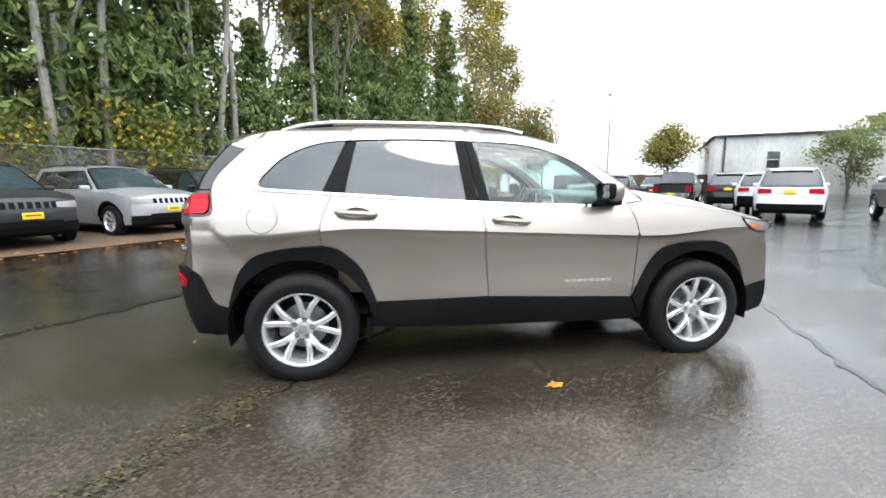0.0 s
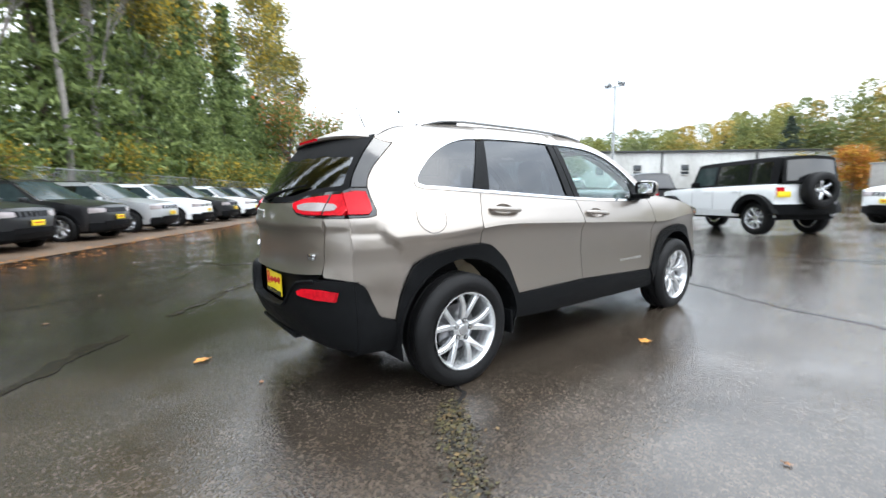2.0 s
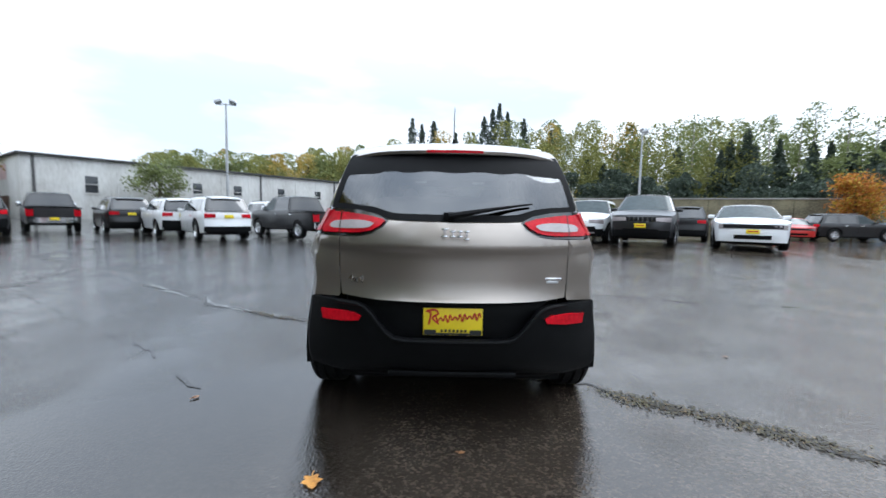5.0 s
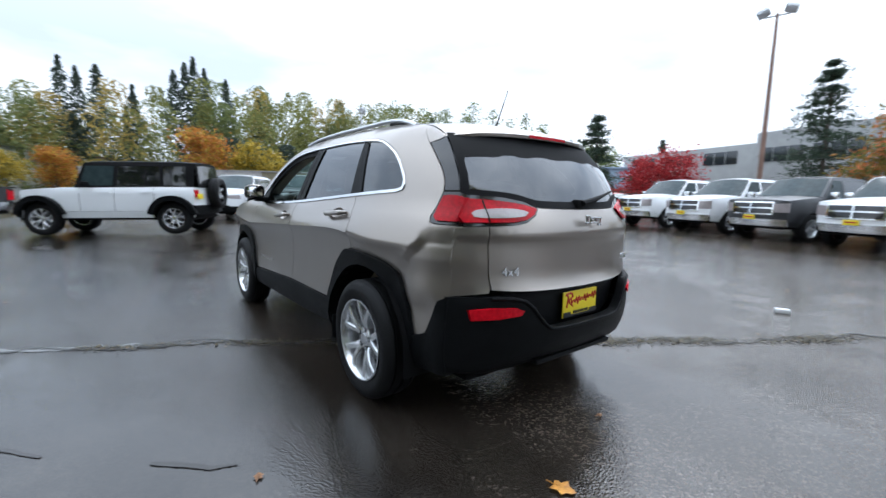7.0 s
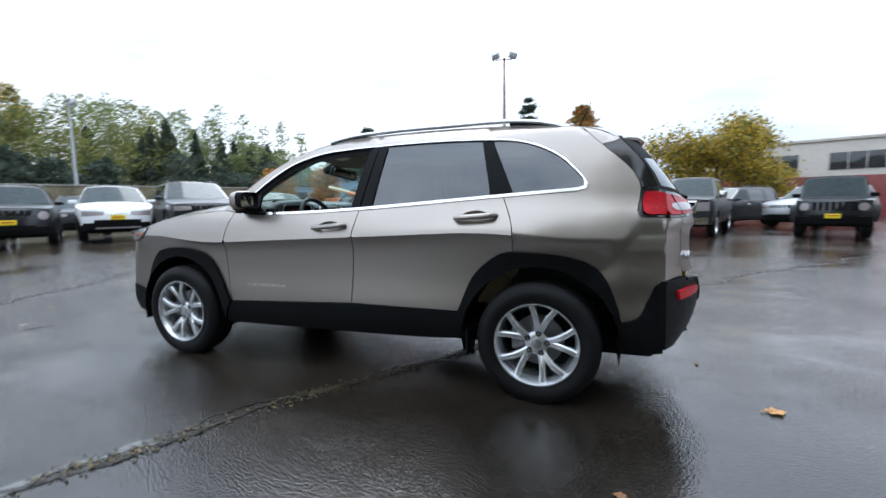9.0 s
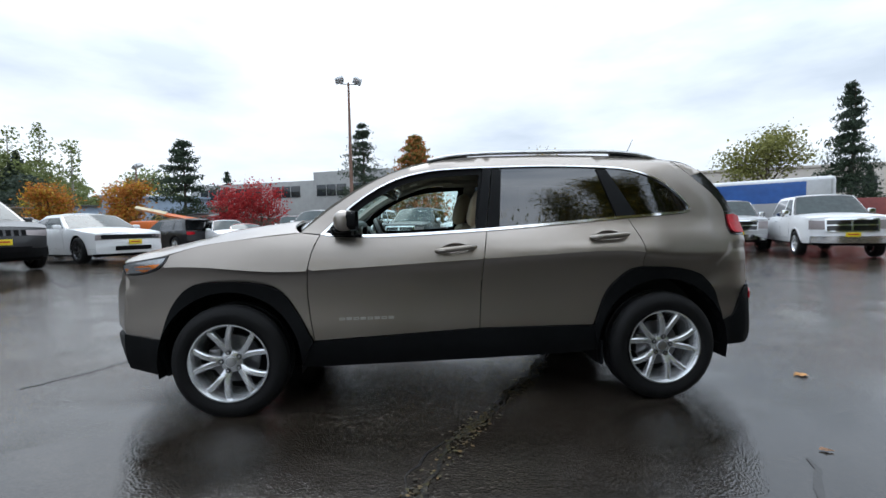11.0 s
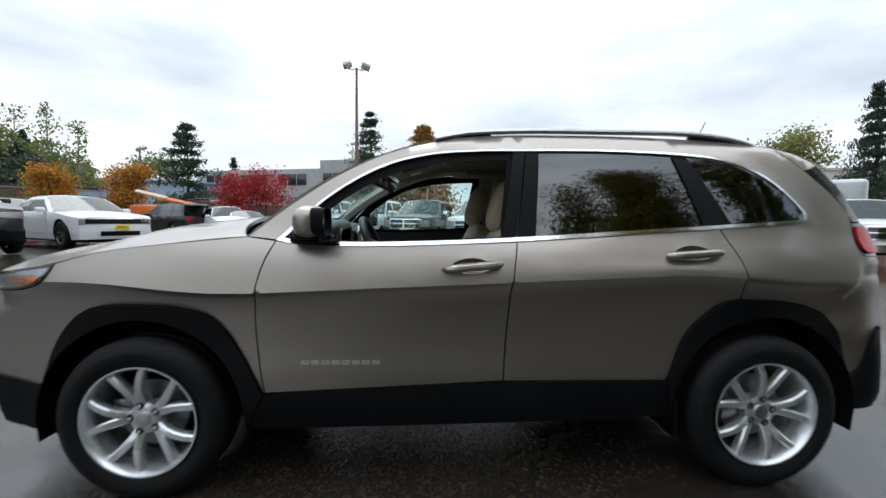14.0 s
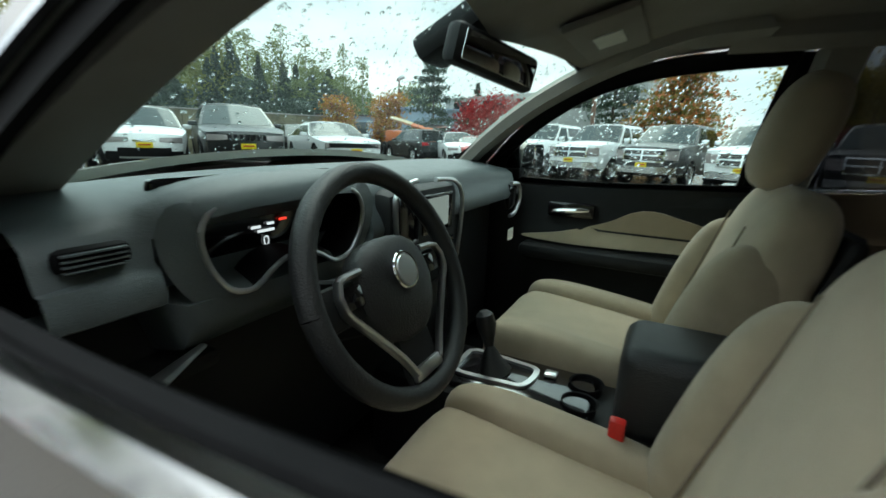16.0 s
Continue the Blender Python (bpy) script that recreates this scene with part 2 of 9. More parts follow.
def lathe(profile, n=32, axis="y", closed=False):
    """Verts and faces of a profile of (radius, along) turned about an axis."""
    v, f = [], []
    for i in range(n):
        a = 2 * math.pi * i / n
        for r, h in profile:
            c, s = r * math.cos(a), r * math.sin(a)
            v.append((c, h, s) if axis == "y" else (c, s, h) if axis == "z" else (h, c, s))
    k = len(profile)
    for i in range(n):
        j = (i + 1) % n
        for q in range(k if closed else k - 1):
            r = (q + 1) % k
            f.append((i * k + q, i * k + r, j * k + r, j * k + q))
    return v, f


def tube(points, radius, n=8, flat=1.0, cap=True):
    """A round rod along points; radius may be a list; flat squeezes it across its second axis."""
    v, f = [], []
    pts = [Vector(p) for p in points]
    ref = None
    for i, p in enumerate(pts):
        d = (pts[min(i + 1, len(pts) - 1)] - pts[max(i - 1, 0)]).normalized()
        if ref is None:
            ref = Vector((0, 0, 1)) if abs(d.z) < 0.9 else Vector((1, 0, 0))
        a = d.cross(ref).normalized()
        b = a.cross(d).normalized()
        ref = b
        r = radius[i] if isinstance(radius, (list, tuple)) else radius
        for k in range(n):
            t = 2 * math.pi * k / n
            v.append(p + a * (r * math.cos(t)) + b * (r * flat * math.sin(t)))
    for i in range(len(pts) - 1):
        for k in range(n):
            q = (k + 1) % n
            f.append((i * n + k, i * n + q, (i + 1) * n + q, (i + 1) * n + k))
    if cap:
        f.append(tuple(range(n - 1, -1, -1)))
        f.append(tuple((len(pts) - 1) * n + k for k in range(n)))
    return v, f


def pchip(table):
    """A smooth curve through (u, v) rows that does not overshoot."""
    u = np.array([r[0] for r in table], float)
    w = np.array([r[1] for r in table], float)
    h, d = np.diff(u), np.diff(w) / np.diff(u)
    s = np.zeros(len(u))
    for i in range(1, len(u) - 1):
        if d[i - 1] * d[i] > 0:
            a, b = 2 * h[i] + h[i - 1], h[i] + 2 * h[i - 1]
            s[i] = (a + b) / (a / d[i - 1] + b / d[i])
    s[0], s[-1] = d[0], d[-1]

    def at(x):
        x = min(max(x, u[0]), u[-1])
        i = min(int(np.searchsorted(u, x, "right")) - 1, len(h) - 1)
        t = (x - u[i]) / h[i]
        return float((1 + 2 * t) * (1 - t) ** 2 * w[i] + t * (1 - t) ** 2 * h[i] * s[i] + t * t * (3 - 2 * t) * w[i + 1] + t * t * (t - 1) * h[i] * s[i + 1])
    return at


def spline(pts, step=0.03, closed=False):
    """Catmull-Rom points along control points."""
    P = [Vector((*p, 0)[:3]) for p in pts]
    out, n = [], len(P)
    for i in range(n if closed else n - 1):
        a, b = P[i], P[(i + 1) % n]
        p0 = P[i - 1] if closed or i else a * 2 - b
        p3 = P[(i + 2) % n] if closed or i + 2 < n else b * 2 - a
        k = max(1, int((b - a).length / step))
        for q in range(k):
            t = q / k
            out.append(0.5 * ((2 * a) + (b - p0) * t + (2 * p0 - 5 * a + 4 * b - p3) * t * t + (3 * a - p0 - 3 * b + p3) * t ** 3))
    if not closed:
        out.append(P[-1])
    return [tuple(v)[:len(pts[0])] for v in out]


def outline(*runs, step=0.03):
    """A closed outline from smooth runs that meet in corners."""
    out = []
    for r in runs:
        for p in spline(r, step):
            if not out or math.dist(p, out[-1]) > 0.004:
                out.append(p)
    if math.dist(out[0], out[-1]) < 0.004:
        out.pop()
    return out


def inset(poly, d):
    """The outline moved inwards by d."""
    n = len(poly)
    area = sum(poly[i][0] * poly[(i + 1) % n][1] - poly[(i + 1) % n][0] * poly[i][1] for i in range(n))
    s, out = (1 if area > 0 else -1), []
    for i in range(n):
        a, b, c = poly[i - 1], poly[i], poly[(i + 1) % n]
        n1 = Vector((-(b[1] - a[1]), b[0] - a[0])).normalized()
        n2 = Vector((-(c[1] - b[1]), c[0] - b[0])).normalized()
        m = n1 + n2
        m = n1 if m.length < 0.2 else m.normalized() / max(0.5, m.normalized().dot(n1))
        out.append((b[0] + m.x * d * s, b[1] + m.y * d * s))
    return out


def inside(pts, loops):
    """For an array of points: whether each lies within the loops (even-odd)."""
    x, y = pts[:, 0], pts[:, 1]
    res = np.zeros(len(pts), bool)
    for lp in loops:
        a = np.array(lp)
        b = np.roll(a, -1, 0)
        for (x0, y0), (x1, y1) in zip(a, b):
            if y0 != y1:
                cross = ((y0 > y) != (y1 > y)) & (x < (x1 - x0) * (y - y0) / (y1 - y0) + x0)
                res ^= cross
    return res


def fill(loops, step=0.05, rows=()):
    """Triangles over outlines (holes by even-odd), with a grid of points inside."""
    vs, es = [], []
    for lp in loops:
        k = len(vs)
        vs += [Vector(p) for p in lp]
        es += [(k + i, k + (i + 1) % len(lp)) for i in range(len(lp))]
    A = np.array([tuple(v) for v in vs])
    lo, hi = A.min(0), A.max(0)
    gx, gy = np.arange(lo[0] + step / 2, hi[0], step), np.arange(lo[1] + step / 2, hi[1], step)
    if len(gx) and len(gy):
        G = np.stack(np.meshgrid(gx, gy), -1).reshape(-1, 2)
        G = G[inside(G, loops)]
        for z in rows:
            G = G[np.abs(G[:, 1] - z) > 0.012]
        if len(G):
            far = np.min(((G[:, None, :] - A[None]) ** 2).sum(-1), 1) > (step * 0.45) ** 2
            vs += [Vector(p) for p in G[far]]
        for z in rows:   # extra rows of points, to hold a crease
            R = np.array([(x, z) for x in np.arange(lo[0] + 0.01, hi[0] - 0.005, 0.03)])
            R = R[inside(R, loops)] if len(R) else R
            if len(R):
                near_ = np.min(((R[:, None, :] - A[None]) ** 2).sum(-1), 1) > 0.006 ** 2
                vs += [Vector(p) for p in R[near_]]
    co, _, faces, *_ = delaunay_2d_cdt(vs, es, [], 0, 1e-6)
    co = [tuple(c) for c in co]
    if not faces:
        return co, []
    C = np.array([np.mean([co[i] for i in f], 0) for f in faces])
    keep = inside(C, loops)
    return co, [tuple(f) for f, k in zip(faces, keep) if k]


def skin(name, loops, surf, out, mat, parent=None, step=0.05, flange=0.015, label="", smooth=40, rows=()):
    """A sheet over outlines in two coordinates, laid on surf(u, v) -> point, with its edge turned inwards."""
    co, faces = fill(loops, step, rows)
    v = [Vector(surf(*c)) for c in co]
    o = Vector(out)
    tot = sum(((v[f[1]] - v[f[0]]).cross(v[f[2]] - v[f[0]])).dot(o) for f in faces)
    if tot < 0:
        faces = [tuple(reversed(f)) for f in faces]
    if flange:
        cnt = {}
        for f in faces:
            for i in range(len(f)):
                e = (f[i], f[(i + 1) % len(f)])
                cnt[e] = cnt.get(e, 0) + 1
        rim = [e for e in cnt if (e[1], e[0]) not in cnt]
        low = {}
        for a, b in rim:
            for q in (a, b):
                if q not in low:
                    low[q] = len(v)
                    v.append(v[q] - o * flange)
        faces += [(b, a, low[a], low[b]) for a, b in rim]
    used = sorted({i for f in faces for i in f})
    ren = {k: i for i, k in enumerate(used)}
    return link_mesh(name, [v[i] for i in used], [tuple(ren[i] for i in f) for f in faces], mat, parent, label, smooth)


def ease(t):
    t = min(1.0, max(0.0, t))
    return t * t * (3 - 2 * t)


class Shell:
    """A car body as surfaces: sides y(x, z), tail x(y, z), nose x(y, z), bonnet and roof z(x, y)."""

    def __init__(s, half, crease, taper, tail_edge, tail, nose_edge, nose, hood_edge, hood_crown, roof_edge, roof_crown):
        lo, hi = [r for r in half if r[0] <= crease], [r for r in half if r[0] >= crease]
        s.lo, s.hi, s.crease = pchip(lo), pchip(hi), crease
        s.taper, s.tail_edge, s.tail = pchip(taper), pchip(tail_edge), pchip(tail)
        s.nose_edge, s.nose = pchip(nose_edge), pchip(nose)
        s.hood_edge, s.hood_crown, s.roof_edge, s.roof_crown = pchip(hood_edge), hood_crown, pchip(roof_edge), roof_crown

    rise = 0.0

    def lifted(s, x, z):
        """Height on the flank: the crease climbs towards the tail."""
        if not s.rise:
            return z
        d = 0.004 - s.rise * min(0.9, max(-0.9, x)) * ease((1.6 - abs(x)) / 0.6)
        return z + d * ease(1 - abs(z - 0.925) / 0.14)

    def w(s, x, z):
        return (s.lo(z) if z < s.crease else s.hi(z)) - s.taper(x) + s.extra(x, z)

    def extra(s, x, z):
        """Local fullness or hollows of the flank; none unless a car sets its own."""
        return 0.0

    def side(s, sg, lift=0.0):
        return lambda x, z: (x, sg * (s.w(x, z) + lift), s.lifted(x, z))

    def back(s, lift=0.0, n=2.6):
        def f(y, z):
            e, c = s.tail_edge(z), s.tail(z)
            return (c + (e - c) * min(1.15, abs(y) / max(0.05, s.w(e, z))) ** n - lift, y, z)
        return f

    def front(s, lift=0.0, n=2.6):
        def f(y, z):
            e, c = s.nose_edge(z), s.nose(z)
            return (c + (e - c) * min(1.15, abs(y) / max(0.05, s.w(e, z))) ** n + lift, y, z)
        return f

    def hood(s, lift=0.0):
        def f(x, y):
            z = s.hood_edge(x)
            return (x, y, z + s.hood_crown * (1 - min(1.1, abs(y) / max(0.1, s.w(x, z))) ** 2.2) + lift)
        return f

    def roof(s, lift=0.0):
        def f(x, y):
            z = s.roof_edge(x)
            return (x, y, z + s.roof_crown * (1 - min(1.1, abs(y) / max(0.1, s.w(x, z))) ** 2.4) + lift)
        return f


def strip(name, pts, offs, mat, parent=None, label="", closed=False, smooth=40):
    """A bar swept along pts: offs is a list of section corners, each a list of offset vectors per point or one vector."""
    v, f = [], []
    n, k = len(pts), len(offs)
    for i, p in enumerate(pts):
        for o in offs:
            v.append(Vector(p) + Vector(o[i] if isinstance(o[0], (list, tuple, Vector)) else o))
    for i in range(n if closed else n - 1):
        j = (i + 1) % n
        for q in range(k):
            r = (q + 1) % k
            f.append((i * k + q, i * k + r, j * k + r, j * k + q))
    if not closed:
        f.append(tuple(range(k - 1, -1, -1)))
        f.append(tuple((n - 1) * k + q for q in range(k)))
    return link_mesh(name, v, f, mat, parent, label, smooth)


def arc(cx, cz, r, a0, a1, n=18):
    return [(cx + r * math.cos(radians(a0 + (a1 - a0) * i / n)), cz + r * math.sin(radians(a0 + (a1 - a0) * i / n))) for i in range(n + 1)]


# ---- wheels ----
def rubber_ring(R, rim, width):
    h = width / 2
    return [(rim, -h * 0.8), (rim + 0.02, -h * 0.95), ((R + rim) / 2, -h), (R - 0.03, -h * 0.93), (R - 0.008, -h * 0.78), (R, -h * 0.6), (R - 0.012, -h * 0.58), (R - 0.012, -h * 0.5), (R, -h * 0.48), (R + 0.001, -0.012), (R - 0.012, -0.01), (R - 0.012, 0.01),
            (R + 0.001, 0.012), (R, h * 0.48), (R - 0.012, h * 0.5), (R - 0.012, h * 0.58), (R, h * 0.6), (R - 0.008, h * 0.78), (R - 0.03, h * 0.93), ((R + rim) / 2 + 0.01, h), ((R + rim) / 2, h + 0.002), (rim + 0.02, h * 0.95), (rim, h * 0.8)]


def spoke(bm, r0, r1, a0, a1, w0, w1, y0, y1, thick):
    """One tapered, rounded spoke from angle a0 at r0 to a1 at r1; y is outwards."""
    rings = []
    for t in (0, 0.25, 0.5, 0.75, 1):
        r, a, w, y = r0 + (r1 - r0) * t, a0 + (a1 - a0) * t, w0 + (w1 - w0) * t, y0 + (y1 - y0) * t + 0.012 * math.sin(math.pi * t)
        c = Vector((r * math.cos(a), y, r * math.sin(a)))
        s = Vector((-math.sin(a), 0, math.cos(a))) * w
        rings.append([bm.verts.new(c + s * k + Vector((0, d, 0))) for k, d in ((-1, -thick), (-1, -0.006), (-0.62, 0), (0.62, 0), (1, -0.006), (1, -thick))])
    for a, b in zip(rings, rings[1:]):
        for k in range(6):
            q = (k + 1) % 6
            bm.faces.new((a[k], b[k], b[q], a[q]))


def wheel(parent, x, y, R, rim, width, sg, pairs=5, spokes="v", mat=None, low=False, spin=0.0):
    """A wheel > tyre, rim (> hub cap, bolts), brake disc; sg: the side its face looks to."""
    w = new("wheel")
    w.parent = parent
    w.matrix_basis = pose(x, y, R, 0, 0, 0 if sg > 0 else 180)
    mat = mat or M_ALLOY
    n = 28 if low else 64
    link_mesh("tyre", *lathe(rubber_ring(R, rim, width), n), M_TYRE, w)
    h = width / 2
    bm = bmesh.new()
    v, f = lathe([(rim + 0.004, h * 0.90), (rim + 0.006, h * 0.97), (rim - 0.001, h * 0.97), (rim - 0.010, h * 0.84), (rim - 0.022, h * 0.5), (rim - 0.03, -h * 0.85), (rim + 0.008, -h * 0.9)], n)
    vs = [bm.verts.new(p) for p in v]
    for q in f:
        bm.faces.new([vs[i] for i in q])
    for k in range(pairs):
        a = 2 * math.pi * k / pairs + spin
        if spokes == "v":
            for s in (-1, 1):
                spoke(bm, 0.055, rim - 0.003, a + s * 0.085, a + s * 0.315, 0.0185, 0.0165, h * 0.58, h * 0.82, 0.035)
        else:
            spoke(bm, 0.05, rim - 0.004, a, a, 0.030, 0.026, h * 0.55, h * 0.75, 0.04)
    v, f = lathe([(0.0, h * 0.62), (0.03, h * 0.62), (0.050, h * 0.61), (0.066, h * 0.54), (0.070, h * 0.1)], 20)
    vs = [bm.verts.new(p) for p in v]
    for q in f:
        bm.faces.new([vs[i] for i in q])
    bmesh.ops.recalc_face_normals(bm, faces=bm.faces)
    rm = part("rim", bm, mat, w, smooth=40)
    link_mesh("brake_disc", *lathe([(0.06, -0.005), (0.145, -0.005), (0.145, -0.03), (0.06, -0.03)], n // 2), M_DISC, w)
    link_mesh("backing_plate", *lathe([(0.0, -h * 0.6), (rim - 0.02, -h * 0.6)], 20), M_BLACK, w)
    if not low:
        link_mesh("hub_cap", *lathe([(0.0, h * 0.70), (0.022, h * 0.70), (0.030, h * 0.68), (0.031, h * 0.55)], 24), M_SATIN, rm)
        for k in range(5):
            a = 2 * math.pi * k / 5 + spin
            cx, cz = 0.058 * math.cos(a), 0.058 * math.sin(a)
            v, f = lathe([(0.0, h * 0.668), (0.0085, h * 0.668), (0.010, h * 0.64), (0.010, h * 0.5)], 8)
            nut = link_mesh("lug_nut", [(p[0] + cx, p[1], p[2] + cz) for p in v], f, M_CHROME, rm)
            # A flat black disc stands in for the shade round the sunk nut.
            v, f = lathe([(0.0, h * 0.635), (0.0155, h * 0.635), (0.016, h * 0.5)], 12)
            link_mesh("lug_recess_shade", [(p[0] + cx, p[1], p[2] + cz) for p in v], f, M_BLACK, nut)
        boxed("brake_caliper", (0.07, 0.15, -0.05, 0.03, -0.06, 0.07), M_DISC, w, 0.012)
    return w


# ---- the taupe sport utility vehicle: its nose points to +x, its wheels stand at x = +-1.35 ----
suv = empty("sport_utility_vehicle", pose(0, 0, 0), "taupe metallic mid-size SUV with black cladding, wet with rain", "car")
S = Shell(
    half=[(0.20, 0.80), (0.30, 0.850), (0.42, 0.881), (0.52, 0.880), (0.60, 0.872), (0.70, 0.865), (0.80, 0.867), (0.87, 0.878), (0.905, 0.893), (0.925, 0.912),
          (0.96, 0.902), (1.02, 0.881), (1.08, 0.855), (1.12, 0.830), (1.25, 0.778), (1.40, 0.716), (1.53, 0.648), (1.58, 0.605), (1.63, 0.54)],
    crease=0.925,
    taper=[(-2.25, 0.44), (-2.15, 0.27), (-2.05, 0.175), (-1.9, 0.098), (-1.6, 0.033), (-1.3, 0.0), (1.2, 0.0), (1.55, 0.018), (1.8, 0.055), (2.0, 0.13), (2.12, 0.22), (2.3, 0.5)],
    tail_edge=[(0.2, -1.98), (0.4, -2.0), (1.02, -2.0), (1.20, -1.96), (1.27, -1.935), (1.4, -1.85), (1.545, -1.72), (1.62, -1.66)],
    tail=[(0.25, -2.05), (0.34, -2.15), (0.45, -2.22), (0.55, -2.245), (0.68, -2.250), (0.715, -2.240), (0.735, -2.222), (0.80, -2.204), (0.90, -2.202), (0.965, -2.208), (0.99, -2.226), (1.005, -2.228), (1.06, -2.214), (1.11, -2.194),
          (1.14, -2.172), (1.2, -2.135), (1.3, -2.065), (1.4, -1.985), (1.5, -1.895), (1.58, -1.82)],
    nose_edge=[(0.2, 2.0), (1.1, 2.0)],
    nose=[(0.22, 2.14), (0.35, 2.24), (0.5, 2.31), (0.65, 2.33), (0.8, 2.31), (0.9, 2.25), (0.99, 2.14)],
    hood_edge=[(0.80, 1.125), (1.0, 1.112), (1.24, 1.085), (1.5, 1.05), (1.7, 1.0), (1.9, 0.955), (2.05, 0.93), (2.2, 0.90), (2.35, 0.86)],
    hood_crown=0.10,
    roof_edge=[(-2.12, 1.470), (-2.0, 1.497), (-1.72, 1.545), (-1.5, 1.575), (-1.1, 1.607), (-0.7, 1.618), (-0.3, 1.612), (0.03, 1.586), (0.32, 1.508), (0.55, 1.397), (0.75, 1.258), (0.95, 1.10)],
    roof_crown=0.045)

S.rise = 0.045


def tail_fullness(x, z):
    """Lower bumper flare, and the rear quarter that bulges out below a shelf under the tail lamp."""
    flare = 0.036 * ease((-1.84 - x) / 0.15) * ease((0.72 - z) / 0.13) + 0.035 * ease((x - 1.85) / 0.2) * ease((0.84 - z) / 0.08)
    full = 0.040 * ease((-1.62 - x) / 0.22) * ease((z - 0.60) / 0.12) * ease((0.935 - z) / 0.06)
    shelf = float(np.interp(x, [-2.0, -1.87, -1.72, -1.62], [1.005, 0.995, 0.86, 0.77]))
    return flare + full - 0.024 * ease((shelf - z) / 0.030) * ease((z - 0.62) / 0.26) * ease((-1.60 - x) / 0.08)


S.extra = tail_fullness
DLO_TOP = [(0.80, 1.105), (0.6, 1.298), (0.38, 1.436), (0.16, 1.502), (-0.06, 1.524), (-0.29, 1.532), (-0.67, 1.538), (-1.06, 1.525), (-1.26, 1.495), (-1.44, 1.415), (-1.565, 1.30), (-1.605, 1.240)]
DLO_ROUND = [(-1.605, 1.240), (-1.597, 1.211), (-1.55, 1.198)]
DLO_BOT = [(-1.55, 1.198), (-1.07, 1.166), (-0.22, 1.108), (0.38, 1.084), (0.70, 1.090), (0.80, 1.105)]
belt = pchip(DLO_BOT)
DLO = outline(DLO_TOP, DLO_ROUND, DLO_BOT)
SEAM_F = [(0.80, 1.102), (0.86, 0.97), (0.882, 0.80), (0.872, 0.63), (0.845, 0.46)]
SEAM_B = [(-0.165, 0.505), (-0.18, 0.75), (-0.195, 0.93), (-0.222, 1.107)]
SEAM_R = [(-1.215, 0.848), (-1.218, 0.90), (-1.205, 1.03), (-1.15, 1.171)]
ARCH_F = [(1.765, 0.485), (1.70, 0.67), (1.60, 0.79), (1.50, 0.825), (1.38, 0.835), (1.21, 0.83), (1.05, 0.775), (0.94, 0.63), (0.85, 0.457)]
ARCH_R = [(-0.89, 0.502), (-0.98, 0.71), (-1.10, 0.82), (-1.215, 0.848), (-1.43, 0.845), (-1.6, 0.81), (-1.70, 0.73), (-1.765, 0.58), (-1.79, 0.485)]
TAIL_SIDE = [(-1.565, 1.567), (-1.64, 1.490), (-1.71, 1.425), (-1.78, 1.360), (-1.832, 1.303), (-1.866, 1.245), (-1.875, 1.205)]
LAMP_SIDE = [(-1.875, 1.205), (-1.868, 1.15), (-1.856, 1.085), (-1.866, 1.056), (-1.90, 1.048), (-2.0, 1.046)]
BUMP_SIDE = [(-2.0, 0.712), (-1.955, 0.69), (-1.915, 0.60), (-1.87, 0.512), (-1.79, 0.485)]
ROOF_SIDE = [(0.92, 1.118), (0.75, 1.258), (0.55, 1.397), (0.32, 1.508), (0.03, 1.586)]
ROOF_SIDE2 = [(0.03, 1.586), (-0.3, 1.612), (-0.7, 1.618), (-1.1, 1.607), (-1.5, 1.575), (-1.565, 1.567)]
LAMP_HEAD = [(2.0, 0.885), (1.99, 0.945), (1.85, 0.972), (1.68, 0.998)]
LAMP_HEAD2 = [(1.68, 0.998), (1.725, 0.925), (1.85, 0.885), (2.0, 0.872)]
quarter = outline(ROOF_SIDE, ROOF_SIDE2, TAIL_SIDE, LAMP_SIDE, [(-2.0, 1.046), (-2.0, 0.712)], BUMP_SIDE, list(reversed(ARCH_R[3:])), SEAM_R,
                  list(reversed([p for p in DLO_BOT[:2] if p[0] < -1.16] )) and [(-1.15, 1.171), (-1.55, 1.198)], list(reversed(DLO_ROUND)), list(reversed(DLO_TOP)))
front_door = outline(SEAM_F, [(0.845, 0.46), (-0.165, 0.505)], SEAM_B, [(-0.222, 1.107), (0.38, 1.084), (0.70, 1.090), (0.80, 1.102)])
rear_door = outline(list(reversed(SEAM_B)), [(-0.165, 0.505), (-0.89, 0.502)], ARCH_R[:4], SEAM_R, [(-1.15, 1.171), (-1.07, 1.166), (-0.222, 1.107)])
fender = outline([(0.92, 1.118), (1.24, 1.085), (1.5, 1.05), (1.68, 0.998)], LAMP_HEAD2, [(2.0, 0.872), (2.0, 0.52), (1.765, 0.485)], ARCH_F, list(reversed(SEAM_F)), [(0.80, 1.102), (0.92, 1.118)])
clad_f = outline(ARCH_F, [(0.85, 0.457), (0.93, 0.30)], arc(1.35, 0.345, 0.425, 186, -8, 22), [(1.768, 0.29), (1.768, 0.485)])
clad_r = outline(ARCH_R, [(-1.79, 0.485), (-1.785, 0.33)], arc(-1.35, 0.345, 0.437, 183, -4, 22), [(-0.914, 0.32), (-0.89, 0.502)])
sill = outline([(0.845, 0.457), (-0.165, 0.502), (-0.89, 0.499)], [(-0.89, 0.499), (-0.943, 0.34)], [(-0.943, 0.34), (-0.5, 0.315), (0.73, 0.295), (0.94, 0.30)], [(0.94, 0.30), (0.845, 0.457)])
